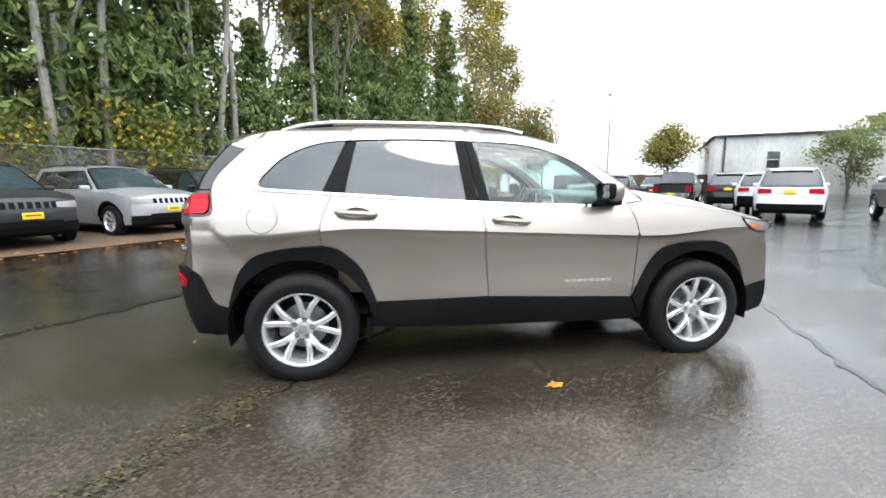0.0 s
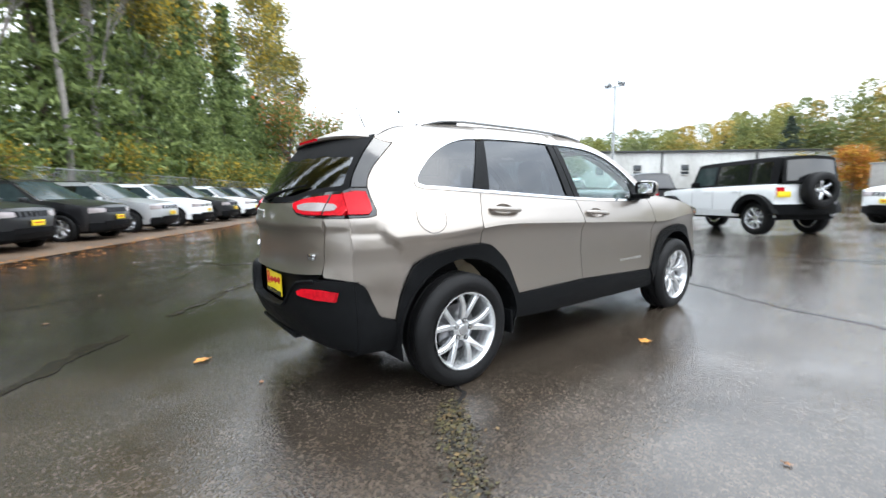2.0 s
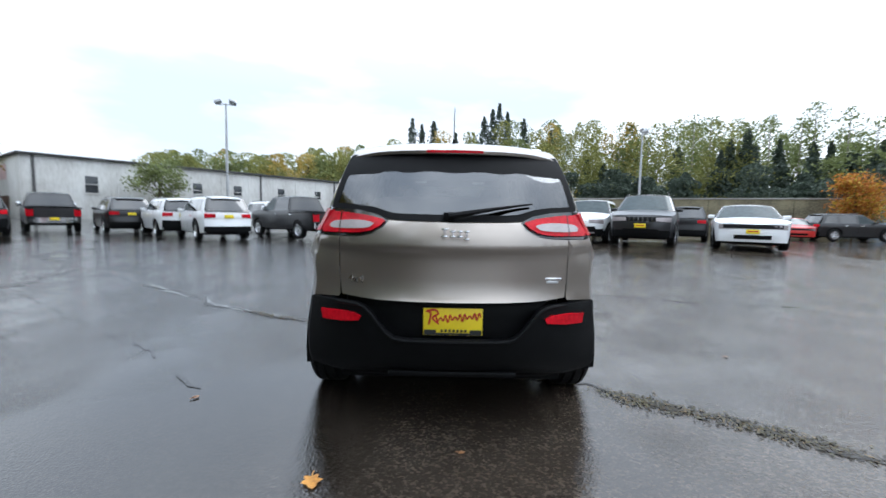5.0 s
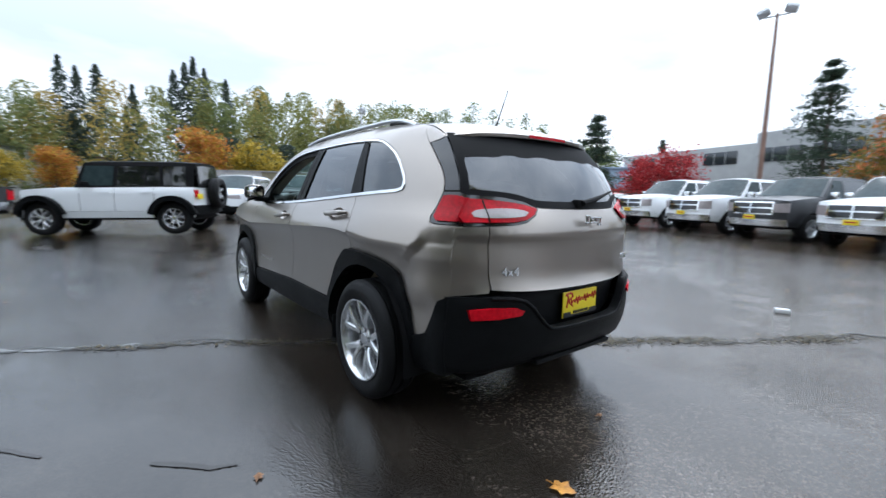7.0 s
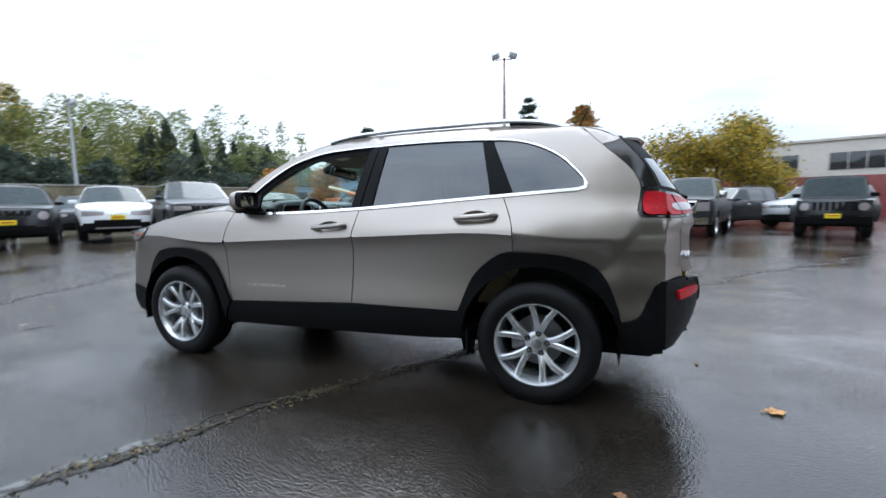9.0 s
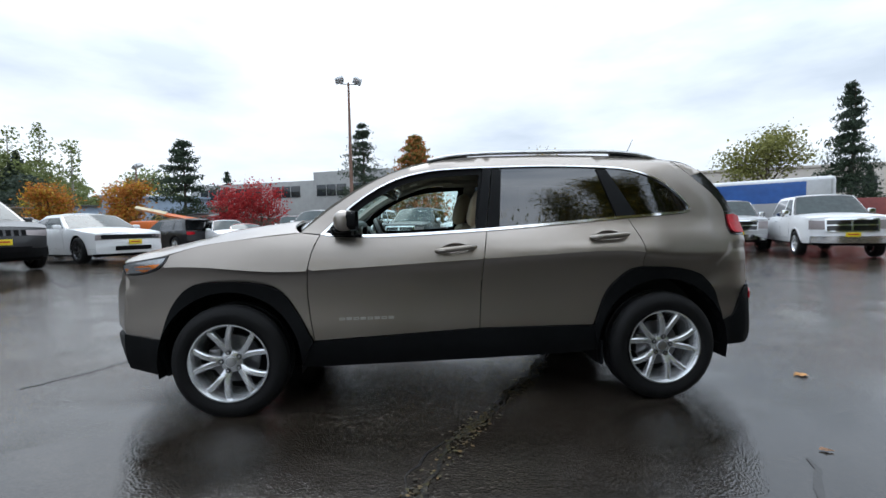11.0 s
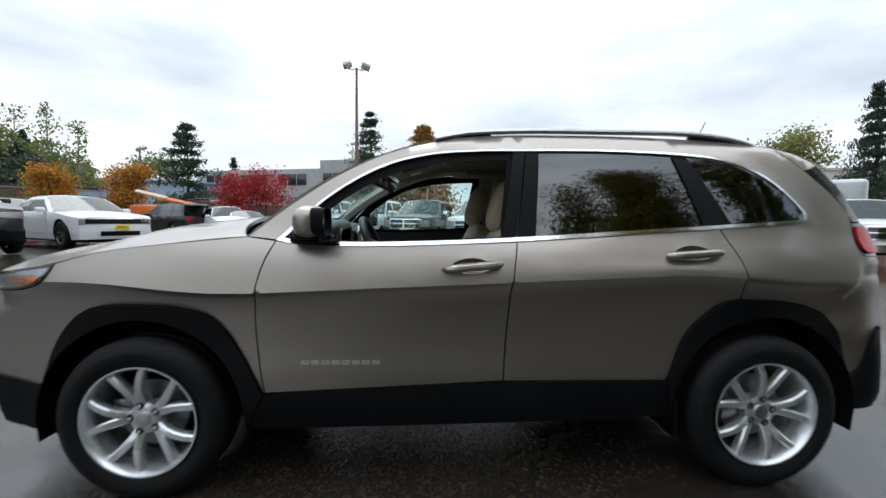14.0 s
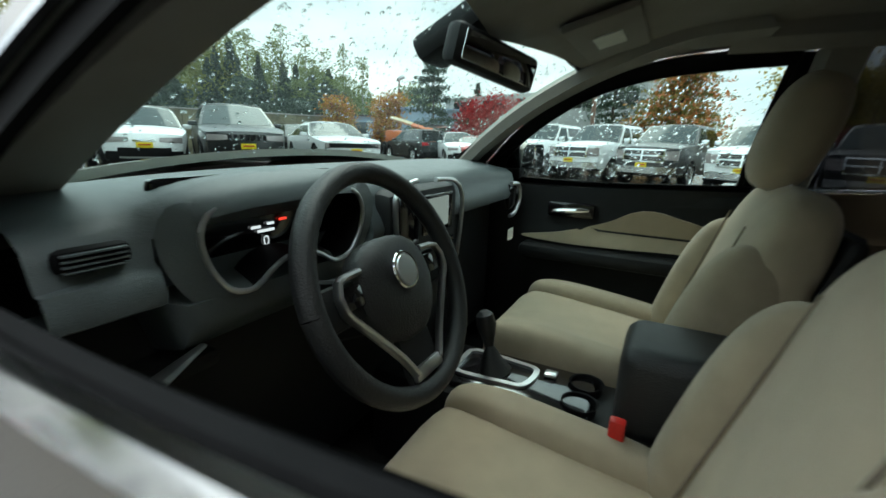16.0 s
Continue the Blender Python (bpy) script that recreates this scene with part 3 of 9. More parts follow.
bump_side = outline(BUMP_SIDE, [(-1.79, 0.485), (-1.77, 0.34), (-1.80, 0.312), (-2.0, 0.322)], [(-2.0, 0.322), (-2.0, 0.712)])
bump_fside = outline([(2.0, 0.52), (1.765, 0.485)], [(1.765, 0.485), (1.737, 0.28), (1.79, 0.25), (2.0, 0.30)], [(2.0, 0.30), (2.0, 0.52)])
lamp_side = outline(LAMP_SIDE, [(-2.0, 1.046), (-2.0, 1.19)], [(-2.0, 1.19), (-1.958, 1.205), (-1.875, 1.205)])
lens_side = outline([(-1.95, 1.188), (-1.893, 1.186), (-1.882, 1.13), (-1.885, 1.085), (-1.905, 1.068), (-2.0, 1.066)], [(-2.0, 1.066), (-2.0, 1.176)], [(-2.0, 1.176), (-1.95, 1.188)])
head_side = outline(LAMP_HEAD, LAMP_HEAD2, [(2.0, 0.872), (2.0, 0.885)])
G1 = 0.0165  # width of the bright trim round the windows
ring_in = [a if a[1] < belt(max(-1.54, min(0.79, a[0]))) + 0.05 else b for a, b in zip(inset(DLO, G1), inset(DLO, 0.0095))]


CR = (0.865, 0.885, 0.905, 0.9249, 0.945, 0.965)


def on_side(sg, lift=0.0):
    return S.side(sg, lift)


for sg in (1, -1):
    out = (0, sg, 0)
    skin("quarter_panel", [inset(quarter, 0.002)], on_side(sg), out, M_TAUPE, suv, 0.045, rows=CR, smooth=60)
    skin("fender", [inset(fender, 0.003)], on_side(sg), out, M_TAUPE, suv, 0.045, rows=CR)
    cups = [[(cx + 0.088 * math.cos(a), cz + 0.031 * math.sin(a) * (1 - 0.12 * math.cos(2 * a))) for a in np.linspace(0, 2 * math.pi, 28, False)] for cx, cz in ((-0.0225, 1.002), (-1.0, 1.062))]
    fd = skin("front_door", [inset(front_door, 0.003), cups[0]], on_side(sg), out, M_TAUPE, suv, 0.04, rows=CR)
    rd = skin("rear_door", [inset(rear_door, 0.003), cups[1]], on_side(sg), out, M_TAUPE, suv, 0.04, rows=CR)
    for lp in (clad_f, clad_r):
        skin("wheel_arch_cladding", [inset(lp, 0.001)], on_side(sg, 0.020), out, M_CLAD, suv, 0.04, 0.05)
    skin("sill_cladding", [inset(sill, 0.001)], on_side(sg, 0.010), out, M_CLAD, suv, 0.05, 0.05)
    skin("bumper_corner", [inset(bump_side, 0.001)], on_side(sg, 0.014), out, M_CLAD, suv, 0.03, 0.04)
    skin("bumper_corner", [inset(bump_fside, 0.001)], on_side(sg, 0.010), out, M_CLAD, suv, 0.04, 0.04)
    tl = skin("tail_lamp", [lens_side], on_side(sg, 0.012), out, M_RED, suv, 0.02, 0.03, "red wraparound tail lamp lens")
    skin("lamp_surround", [inset(lamp_side, 0.003)], on_side(sg, 0.0), out, M_GLOSS, tl, 0.03, 0.02)
    fin = outline([(-1.675, 1.457), (-1.71, 1.425), (-1.78, 1.360), (-1.832, 1.303), (-1.866, 1.245), (-1.875, 1.207)], [(-1.875, 1.207), (-1.958, 1.207)], [(-1.958, 1.207), (-1.935, 1.27), (-1.88, 1.36), (-1.825, 1.43), (-1.772, 1.487)], [(-1.772, 1.487), (-1.735, 1.470), (-1.675, 1.457)])
    skin("rear_fin", [inset(fin, 0.003)], on_side(sg, -0.003), out, M_GLOSS, suv, 0.03, 0.02, "gloss black fin beside the rear window")
    hl = skin("headlamp", [inset(head_side, 0.003)], on_side(sg, 0.003), out, M_HEAD, suv, 0.03, 0.03, "slim clear headlamp with amber marker")
    skin("lamp_bezel", [inset(head_side, 0.002), inset(head_side, 0.011)], on_side(sg, 0.006), out, M_GLOSS, hl, 0.03, 0.004)
    amber = [(1.98, 0.893), (1.84, 0.897), (1.75, 0.925), (1.73, 0.945), (1.85, 0.935), (1.98, 0.915)]
    skin("side_marker", [amber], on_side(sg, 0.007), out, M_AMBER, hl, 0.03, 0.004)
    # bright trim round the windows
    skin("window_trim", [DLO, ring_in], on_side(sg, 0.007), out, M_CHROME, suv, 0.03, 0.012, "bright chrome trim round the side windows")
    # black pillars between the panes
    def up(x0, x1, x2, x3):
        """A pillar from the belt (x0 to x1) to the roof (x2 to x3)."""
        return [(x0, belt(x0) + G1), (x1, belt(x1) + G1), (x3, 1.508), (x2, 1.512)]
    b_front, b_back = up(-0.155, -0.218, -0.232, -0.285), up(-0.228, -0.305, -0.292, -0.352)
    c_bar = [(-1.075, belt(-1.075) + G1), (-1.205, belt(-1.205) + G1), (-1.065, 1.497), (-0.995, 1.505)]
    for lp in (b_front, b_back, c_bar):
        skin("door_pillar", [outline(*[[lp[i], lp[(i + 1) % 4]] for i in range(4)])], on_side(sg, 0.004), out, M_CLAD, suv, 0.05, 0.02)
    inner = inset(DLO, 0.009)
    arr = np.array(inner)
    # panes: cut the opening at the pillars
    def pane(x_lo_b, x_lo_t, x_hi_b, x_hi_t, name, mat, lift, label=""):
        keep = []
        for p in inner:
            t = (p[1] - 1.1) / 0.42
            a, b = x_lo_b + (x_lo_t - x_lo_b) * t, x_hi_b + (x_hi_t - x_hi_b) * t
            keep.append((min(max(p[0], a), b), p[1]))
        res = [keep[0]]
        for p in keep[1:]:
            if math.dist(p, res[-1]) > 0.002:
                res.append(p)
        ob = skin(name, [res], on_side(sg, lift), out, mat, suv, 0.06, 0.0, label)
        ob.visible_shadow = False
        return ob
    pane(-1.085, -1.0, -0.30, -0.345, "rear_window", M_PRIV, -0.006, "dark tinted rear door window")
    pane(-1.6, -1.6, -1.19, -1.06, "quarter_window", M_PRIV, -0.004, "dark tinted quarter window")
    if sg < 0:
        pane(-0.16, -0.235, 0.9, 0.9, "front_window", M_RAINY, -0.006, "clear front door window beaded with rain")
    # window frame of the front door: black inner frame
    frame_in = inset(inner, 0.045)
    keep_o = [(max(p[0], -0.17 - 0.065 * (p[1] - 1.1) / 0.42), p[1]) for p in inner]
    keep_i = [(max(p[0], -0.145 - 0.065 * (p[1] - 1.1) / 0.42), p[1]) for p in frame_in]
    def thin(lp):
        r = []
        for p in lp:
            if not r or math.dist(p, r[-1]) > 0.004:
                r.append(p)
        return r if math.dist(r[0], r[-1]) > 0.004 else r[:-1]
    belt_in = [(p[0], p[1] if p[1] > belt(max(-1.5, min(0.79, p[0]))) + 0.075 else belt(max(-1.5, min(0.79, p[0]))) + G1 + 0.003) for p in keep_i]
    skin("window_frame", [thin(keep_o), thin(belt_in)], on_side(sg, -0.012), out, M_BLACK, fd, 0.04, 0.014, "black window seal frame")
    # mirror flag and door mirror
    mirror = new("door_mirror")
    mirror.parent = suv
    bm = bmesh.new()
    bmesh.ops.create_uvsphere(bm, u_segments=28, v_segments=18, radius=1)
    for v in bm.verts:
        c = v.co
        px, py, pz = [math.copysign(abs(q) ** 0.62, q) for q in c]
        back = 1.0 if px < 0 else 1.0 - 0.35 * px * px
        v.co = Vector((0.640 + px * 0.058, sg * (0.945 + py * 0.080 * back), 1.186 + pz * 0.062 * back - 0.006 * py))
    bmesh.ops.bisect_plane(bm, geom=bm.verts[:] + bm.edges[:] + bm.faces[:], plane_co=(0.589, 0, 0), plane_no=(-1, 0, 0), clear_outer=True)
    part("mirror_cap", bm, M_TAUPE, mirror)
    bm = bmesh.new()
    bmesh.ops.create_uvsphere(bm, u_segments=24, v_segments=14, radius=1)
    for v in bm.verts:
        px, py, pz = [math.copysign(abs(q) ** 0.6, q) for q in v.co]
        v.co = Vector((0.648 + px * 0.050, sg * (0.925 + py * 0.062), 1.130 + pz * 0.018))
    box(bm, 0.60, 0.72, min(sg * 0.80, sg * 0.93), max(sg * 0.80, sg * 0.93), 1.095, 1.14, 0.012)
    part("mirror_base", bm, M_CLAD, mirror)
    bm = bmesh.new()
    box(bm, 0.585, 0.594, min(sg * 0.868, sg * 1.022), max(sg * 0.868, sg * 1.022), 1.132, 1.238, 0.03, seg=3)
    part("mirror_rim", bm, M_BLACK, mirror)
    bm = bmesh.new()
    box(bm, 0.580, 0.587, min(sg * 0.876, sg * 1.014), max(sg * 0.876, sg * 1.014), 1.140, 1.230, 0.004)
    part("mirror_glass", bm, surface("mirror_silvering" if sg > 0 else "mirror_silvering_b", (0.85, 0.86, 0.87), 0.03, 1.0, 0.02, 4), mirror)
    flag = [(0.775, 1.112), (0.60, 1.10), (0.60, 1.235), (0.655, 1.212)]
    skin("mirror_sail", [outline(*[[flag[i], flag[(i + 1) % 4]] for i in range(4)])], on_side(sg, 0.002), out, M_CLAD, suv, 0.05, 0.02)
    # door handles
    for x0, x1, z, door in ((-0.145, 0.10, 1.001, fd), (-1.125, -0.875, 1.061, rd)):
        pts = [(x0 + (x1 - x0) * i / 12, z - 0.008 + 0.018 * (1 - i / 12)) for i in range(13)]
        path = [Vector(S.side(sg, 0.004 + 0.030 * min(1, 3.2 * math.sin(math.pi * i / 12)))(*p)) for i, p in enumerate(pts)]
        v, f = tube(path, [0.011 + 0.008 * min(1, 2.5 * math.sin(math.pi * i / 12)) for i in range(13)], 10, 0.9)
        h = link_mesh("door_handle", v, f, M_TAUPE, door, "body-coloured pull handle")
        cup = cups[0] if x1 > 0 else cups[1]
        cc = (sum(p[0] for p in cup) / len(cup), sum(p[1] for p in cup) / len(cup))
        def bowl(x, z, cc=cc):
            q = ((x - cc[0]) / 0.088) ** 2 + ((z - cc[1]) / 0.031) ** 2
            return S.side(sg, -0.030 * max(0.0, 1 - q) ** 0.6)(x, z)
        skin("handle_recess", [cup], bowl, out, M_TAUPE, h, 0.014, 0.0)
        if sg > 0 and x1 > 0:
            v, f = lathe([(0, 0.006), (0.008, 0.006), (0.010, 0.0)], 12)
            c = path[1] + Vector((0.012, 0.013, 0))
            link_mesh("lock_cylinder", [Vector(p) + c for p in v], f, M_CHROME, h)
    # name badge as plain bright bars
    for k in range(8):
        x = 0.695 - k * 0.0425
        lp = [(x, 0.581), (x, 0.597), (x - 0.033, 0.597), (x - 0.033, 0.581)]
        lp2 = [(x - 0.006, 0.586), (x - 0.006, 0.592), (x - 0.028, 0.592), (x - 0.028, 0.586)]
        skin("badge_bar", [lp, lp2] if k % 2 == 0 else [lp], on_side(sg, 0.004), out, M_BADGE, fd, 0.05, 0.003)
    # roof rails
    rp = spline([(0.13, 1.578), (-0.02, 1.612), (-0.25, 1.632), (-0.56, 1.640), (-1.08, 1.638), (-1.33, 1.612), (-1.46, 1.575)], 0.06)
    path = [(x, sg * (S.w(x, S.roof_edge(x)) - 0.015), z) for x, z in rp]
    v, f = tube(path, 0.017, 10, 0.85)
    rail = link_mesh("roof_rail", v, f, M_SATIN, suv, "satin silver roof rail on black feet")
    for x0, x1 in ((0.10, -0.14), (-1.14, -1.43)):
        lo = [(x0 + (x1 - x0) * i / 8) for i in range(9)]
        mid = [(x, sg * (S.w(x, S.roof_edge(x)) - 0.018), (S.roof_edge(x) + float(np.interp(-x, [-p[0] for p in rp], [p[1] for p in rp]))) / 2 - 0.004) for x in lo]
        hh = [max(0.006, float(np.interp(-x, [-p[0] for p in rp], [p[1] for p in rp])) - S.roof_edge(x)) * 0.55 for x in lo]
        offs = [[(0, -0.013, -h) for h in hh], [(0, 0.013, -h) for h in hh], [(0, 0.013, h) for h in hh], [(0, -0.013, h) for h in hh]]
        strip("rail_foot", mid, offs, M_CLAD, rail)
    # wheel wells
    for x, r in ((1.35, 0.428), (-1.35, 0.440)):
        v, f = [], []
        for i in range(17):
            a = radians(-12 + 204 * i / 16)
            for y in (0.45, 0.60, 0.75, 0.872):
                v.append((x + r * math.cos(a), sg * y, 0.345 + r * math.sin(a)))
        for i in range(16):
            for k in range(3):
                f.append((i * 4 + k, i * 4 + k + 1, i * 4 + k + 5, i * 4 + k + 4))
        link_mesh("wheel_well", v, f, M_BLACK, suv)
        wheel(suv, x, sg * 0.795, 0.347, 0.230, 0.222, sg, spin=0.052 if x > 0 else 0.49)

# windscreen, bonnet, roof
def ws(u, v):
    """The windscreen: u from the left edge to the right, v from the cowl to the roof."""
    t = 1 - (abs(u)) ** 2.2
    zc, zt = 1.125 + 0.05 * t, 1.584 + 0.012 * t
    xc, xt = 0.905 + 0.13 * t, 0.04 + 0.12 * t
    k = v
    x, z = xc + (xt - xc) * k, zc + (zt - zc) * k + 0.045 * math.sin(math.pi * k)
    e = 0.915 + (0.035 - 0.915) * k
    return (x, u * (S.w(e, S.roof_edge(e)) + 0.004), z)


wg = [(-1 + 2 * i / 24, 0) for i in range(24)] + [(1, i / 16) for i in range(16)] + [(1 - 2 * i / 24, 1) for i in range(24)] + [(-1, 1 - i / 16) for i in range(16)]
pn = skin("windscreen", [wg], ws, (1, 0, 0.6), M_RAINY, suv, 0.08, 0.0, "raked windscreen beaded with rain")
pn.visible_shadow = False
for s_ in (-1, 1):
    bd = [(s_ * 1.0, 0), (s_ * 0.90, 0), (s_ * 0.91, 0.66), (0.45 * s_, 0.72), (0, 0.735), (0, 1), (s_ * 1.0, 1)]
    skin("windscreen_border", [outline(*[[bd[i], bd[(i + 1) % 7]] for i in range(7)], step=0.06)], lambda u, v: Vector(ws(u, v)) + Vector((-0.003, 0, -0.004)), (1, 0, 0.6), M_GLOSS, suv, 0.08, 0.0)
hood = [(x, S.w(x, S.hood_edge(x))) for x in np.linspace(0.92, 1.97, 26)]
hood_loop = [(0.985 + 0.055 * (1 - (y / 0.83) ** 2) - 0.065 * (abs(y) / 0.83) ** 6, y) for y in np.linspace(-0.825, 0.825, 24)] + hood + [(2.0 + 0.22 * (1 - (y / 0.74) ** 2) ** 0.8, y) for y in np.linspace(0.72, -0.72, 20)] + [(x, -y) for x, y in reversed(hood)]
skin("bonnet", [inset(hood_loop, 0.003)], S.hood(), (0, 0, 1), M_TAUPE, suv, 0.07, 0.02)
boxed("cowl", (0.86, 1.02, -0.78, 0.78, 1.06, 1.118), M_BLACK, suv, 0.02)
ys = np.linspace(1, -1, 22)
roof_loop = [(0.04 + 0.12 * (1 - abs(u) ** 2.2), u * (S.w(0.035, S.roof_edge(0.035)))) for u in ys]
edge_x = np.linspace(-0.02, -1.566, 34)
roof_loop += [(x, -S.w(x, S.roof_edge(x))) for x in edge_x]
roof_loop += [(-1.566 - 0.012 * (1 - u * u), -u * S.w(-1.566, S.roof_edge(-1.566))) for u in ys[1:-1]]
roof_loop += [(x, S.w(x, S.roof_edge(x))) for x in reversed(edge_x)]
skin("roof", [roof_loop], S.roof(), (0, 0, 1), M_TAUPE, suv, 0.07, 0.022)


def trailing(u):
    """The spoiler's rear edge, drooping towards its ends."""
    a = abs(u)
    return Vector((-1.930 + 0.158 * a ** 2.4, 0.600 * u, 1.515 - 0.030 * a ** 5))


sp_v, sp_f, sp_n, sp_m = [], [], 41, 9
for i in range(sp_n):
    u = -1 + 2 * i / (sp_n - 1)
    a = Vector(S.roof()(-1.570 - 0.012 * (1 - u * u), u * S.w(-1.570, S.roof_edge(-1.570))))
    b = trailing(u)
    for k in range(sp_m):
        t = k / (sp_m - 1)
        sp_v.append(a.lerp(b, t) + Vector((0, 0, 0.016 * math.sin(math.pi * t))))
    sp_v.append(b + Vector((0.004, 0, -0.016)))
    sp_v.append(b + Vector((0.030, 0, -0.020)))
sp_k = sp_m + 2
sp_f = [(i * sp_k + k, i * sp_k + k + 1, (i + 1) * sp_k + k + 1, (i + 1) * sp_k + k) for i in range(sp_n - 1) for k in range(sp_k - 1)]
spoiler = link_mesh("spoiler", sp_v, sp_f, M_TAUPE, suv, "body-coloured roof spoiler", 60)
un_v = []
for i in range(sp_n):
    u = -1 + 2 * i / (sp_n - 1)
    b = trailing(u)
    un_v += [b + Vector((0.026, 0, -0.018)), b.lerp(Vector((-1.80, 0.57 * u, 1.485)), 0.6) + Vector((0, 0, -0.006)), Vector((-1.78, 0.56 * u, 1.47)), Vector(S.back(-0.02)(0.56 * u, 1.43))]
link_mesh("spoiler_underside", un_v, [(i * 4 + k, (i + 1) * 4 + k, (i + 1) * 4 + k + 1, i * 4 + k + 1) for i in range(sp_n - 1) for k in range(3)], M_BLACK, spoiler)
for sg in (1, -1):
    end = outline([(-1.566, 1.566), (-1.64, 1.490), (-1.675, 1.457)], [(-1.675, 1.457), (-1.735, 1.470), (-1.772, 1.486)], [(-1.772, 1.486), (-1.70, 1.523), (-1.64, 1.548), (-1.566, 1.566)])
    skin("spoiler_end", [inset(end, 0.001)], on_side(sg, 0.001), (0, sg, 0), M_TAUPE, spoiler, 0.03, 0.012, smooth=60)
bm = bmesh.new()
for i in range(12):
    y = -0.156 + i * 0.026
    p = trailing((y + 0.013) / 0.6)
    box(bm, p.x - 0.003, p.x + 0.02, y, y + 0.0265, p.z - 0.012, p.z + 0.003)
part("high_brake_lamp", bm, M_RED, spoiler, "narrow red third brake lamp")

# tail: tailgate, rear window, lamps and bumper
def mirrored(half):
    """A loop symmetric about y = 0 from its points with y >= 0, top to bottom."""
    return [(y, z) for y, z in half] + [(-y, z) for y, z in reversed(half) if y > 1e-6]


LAMP_IN = [(0.338, 1.130), (0.365, 1.094), (0.42, 1.060), (0.50, 1.046), (0.595, 1.042)]
gate = spline([(0, 1.122), (0.2, 1.124), (0.29, 1.127), (0.338, 1.130)]) + spline(LAMP_IN, 0.02)[1:] + spline([(0.595, 1.042), (0.597, 0.95), (0.592, 0.82), (0.582, 0.742)])[1:] + spline([(0.582, 0.742), (0.4, 0.730), (0.0, 0.726)], 0.05)[1:]
tg = skin("tailgate", [mirrored(gate)], S.back(), (-1, 0, 0), M_TAUPE, suv, 0.045, 0.02, rows=(0.74, 0.96, 0.975, 0.99, 1.005))
zz = [1.19, 1.24, 1.30, 1.36, 1.42, 1.47, 1.505]
gl = [(0, 1.505), (0.25, 1.505), (0.45, 1.505)] + [(S.w(S.tail_edge(z), z) - 0.006, z) for z in reversed(zz)] + spline([(0.64, 1.182), (0.5, 1.172), (0.42, 1.160), (0.37, 1.146), (0.33, 1.134), (0.28, 1.130), (0.2, 1.128), (0, 1.126)], 0.03)
rg = skin("rear_window", [mirrored(gl)], S.back(-0.003), (-1, 0, 0), M_PRIV, suv, 0.06, 0.0, "dark tinted rear window")
rg.visible_shadow = False
skin("rear_window_border", [mirrored(gl), [(y, min(z, 1.388 - 0.012 * min(1, abs(y) / 0.52) ** 3)) for y, z in inset(mirrored(gl), 0.035)]], S.back(-0.001), (-1, 0, 0), M_BLACK, rg, 0.05, 0.0)
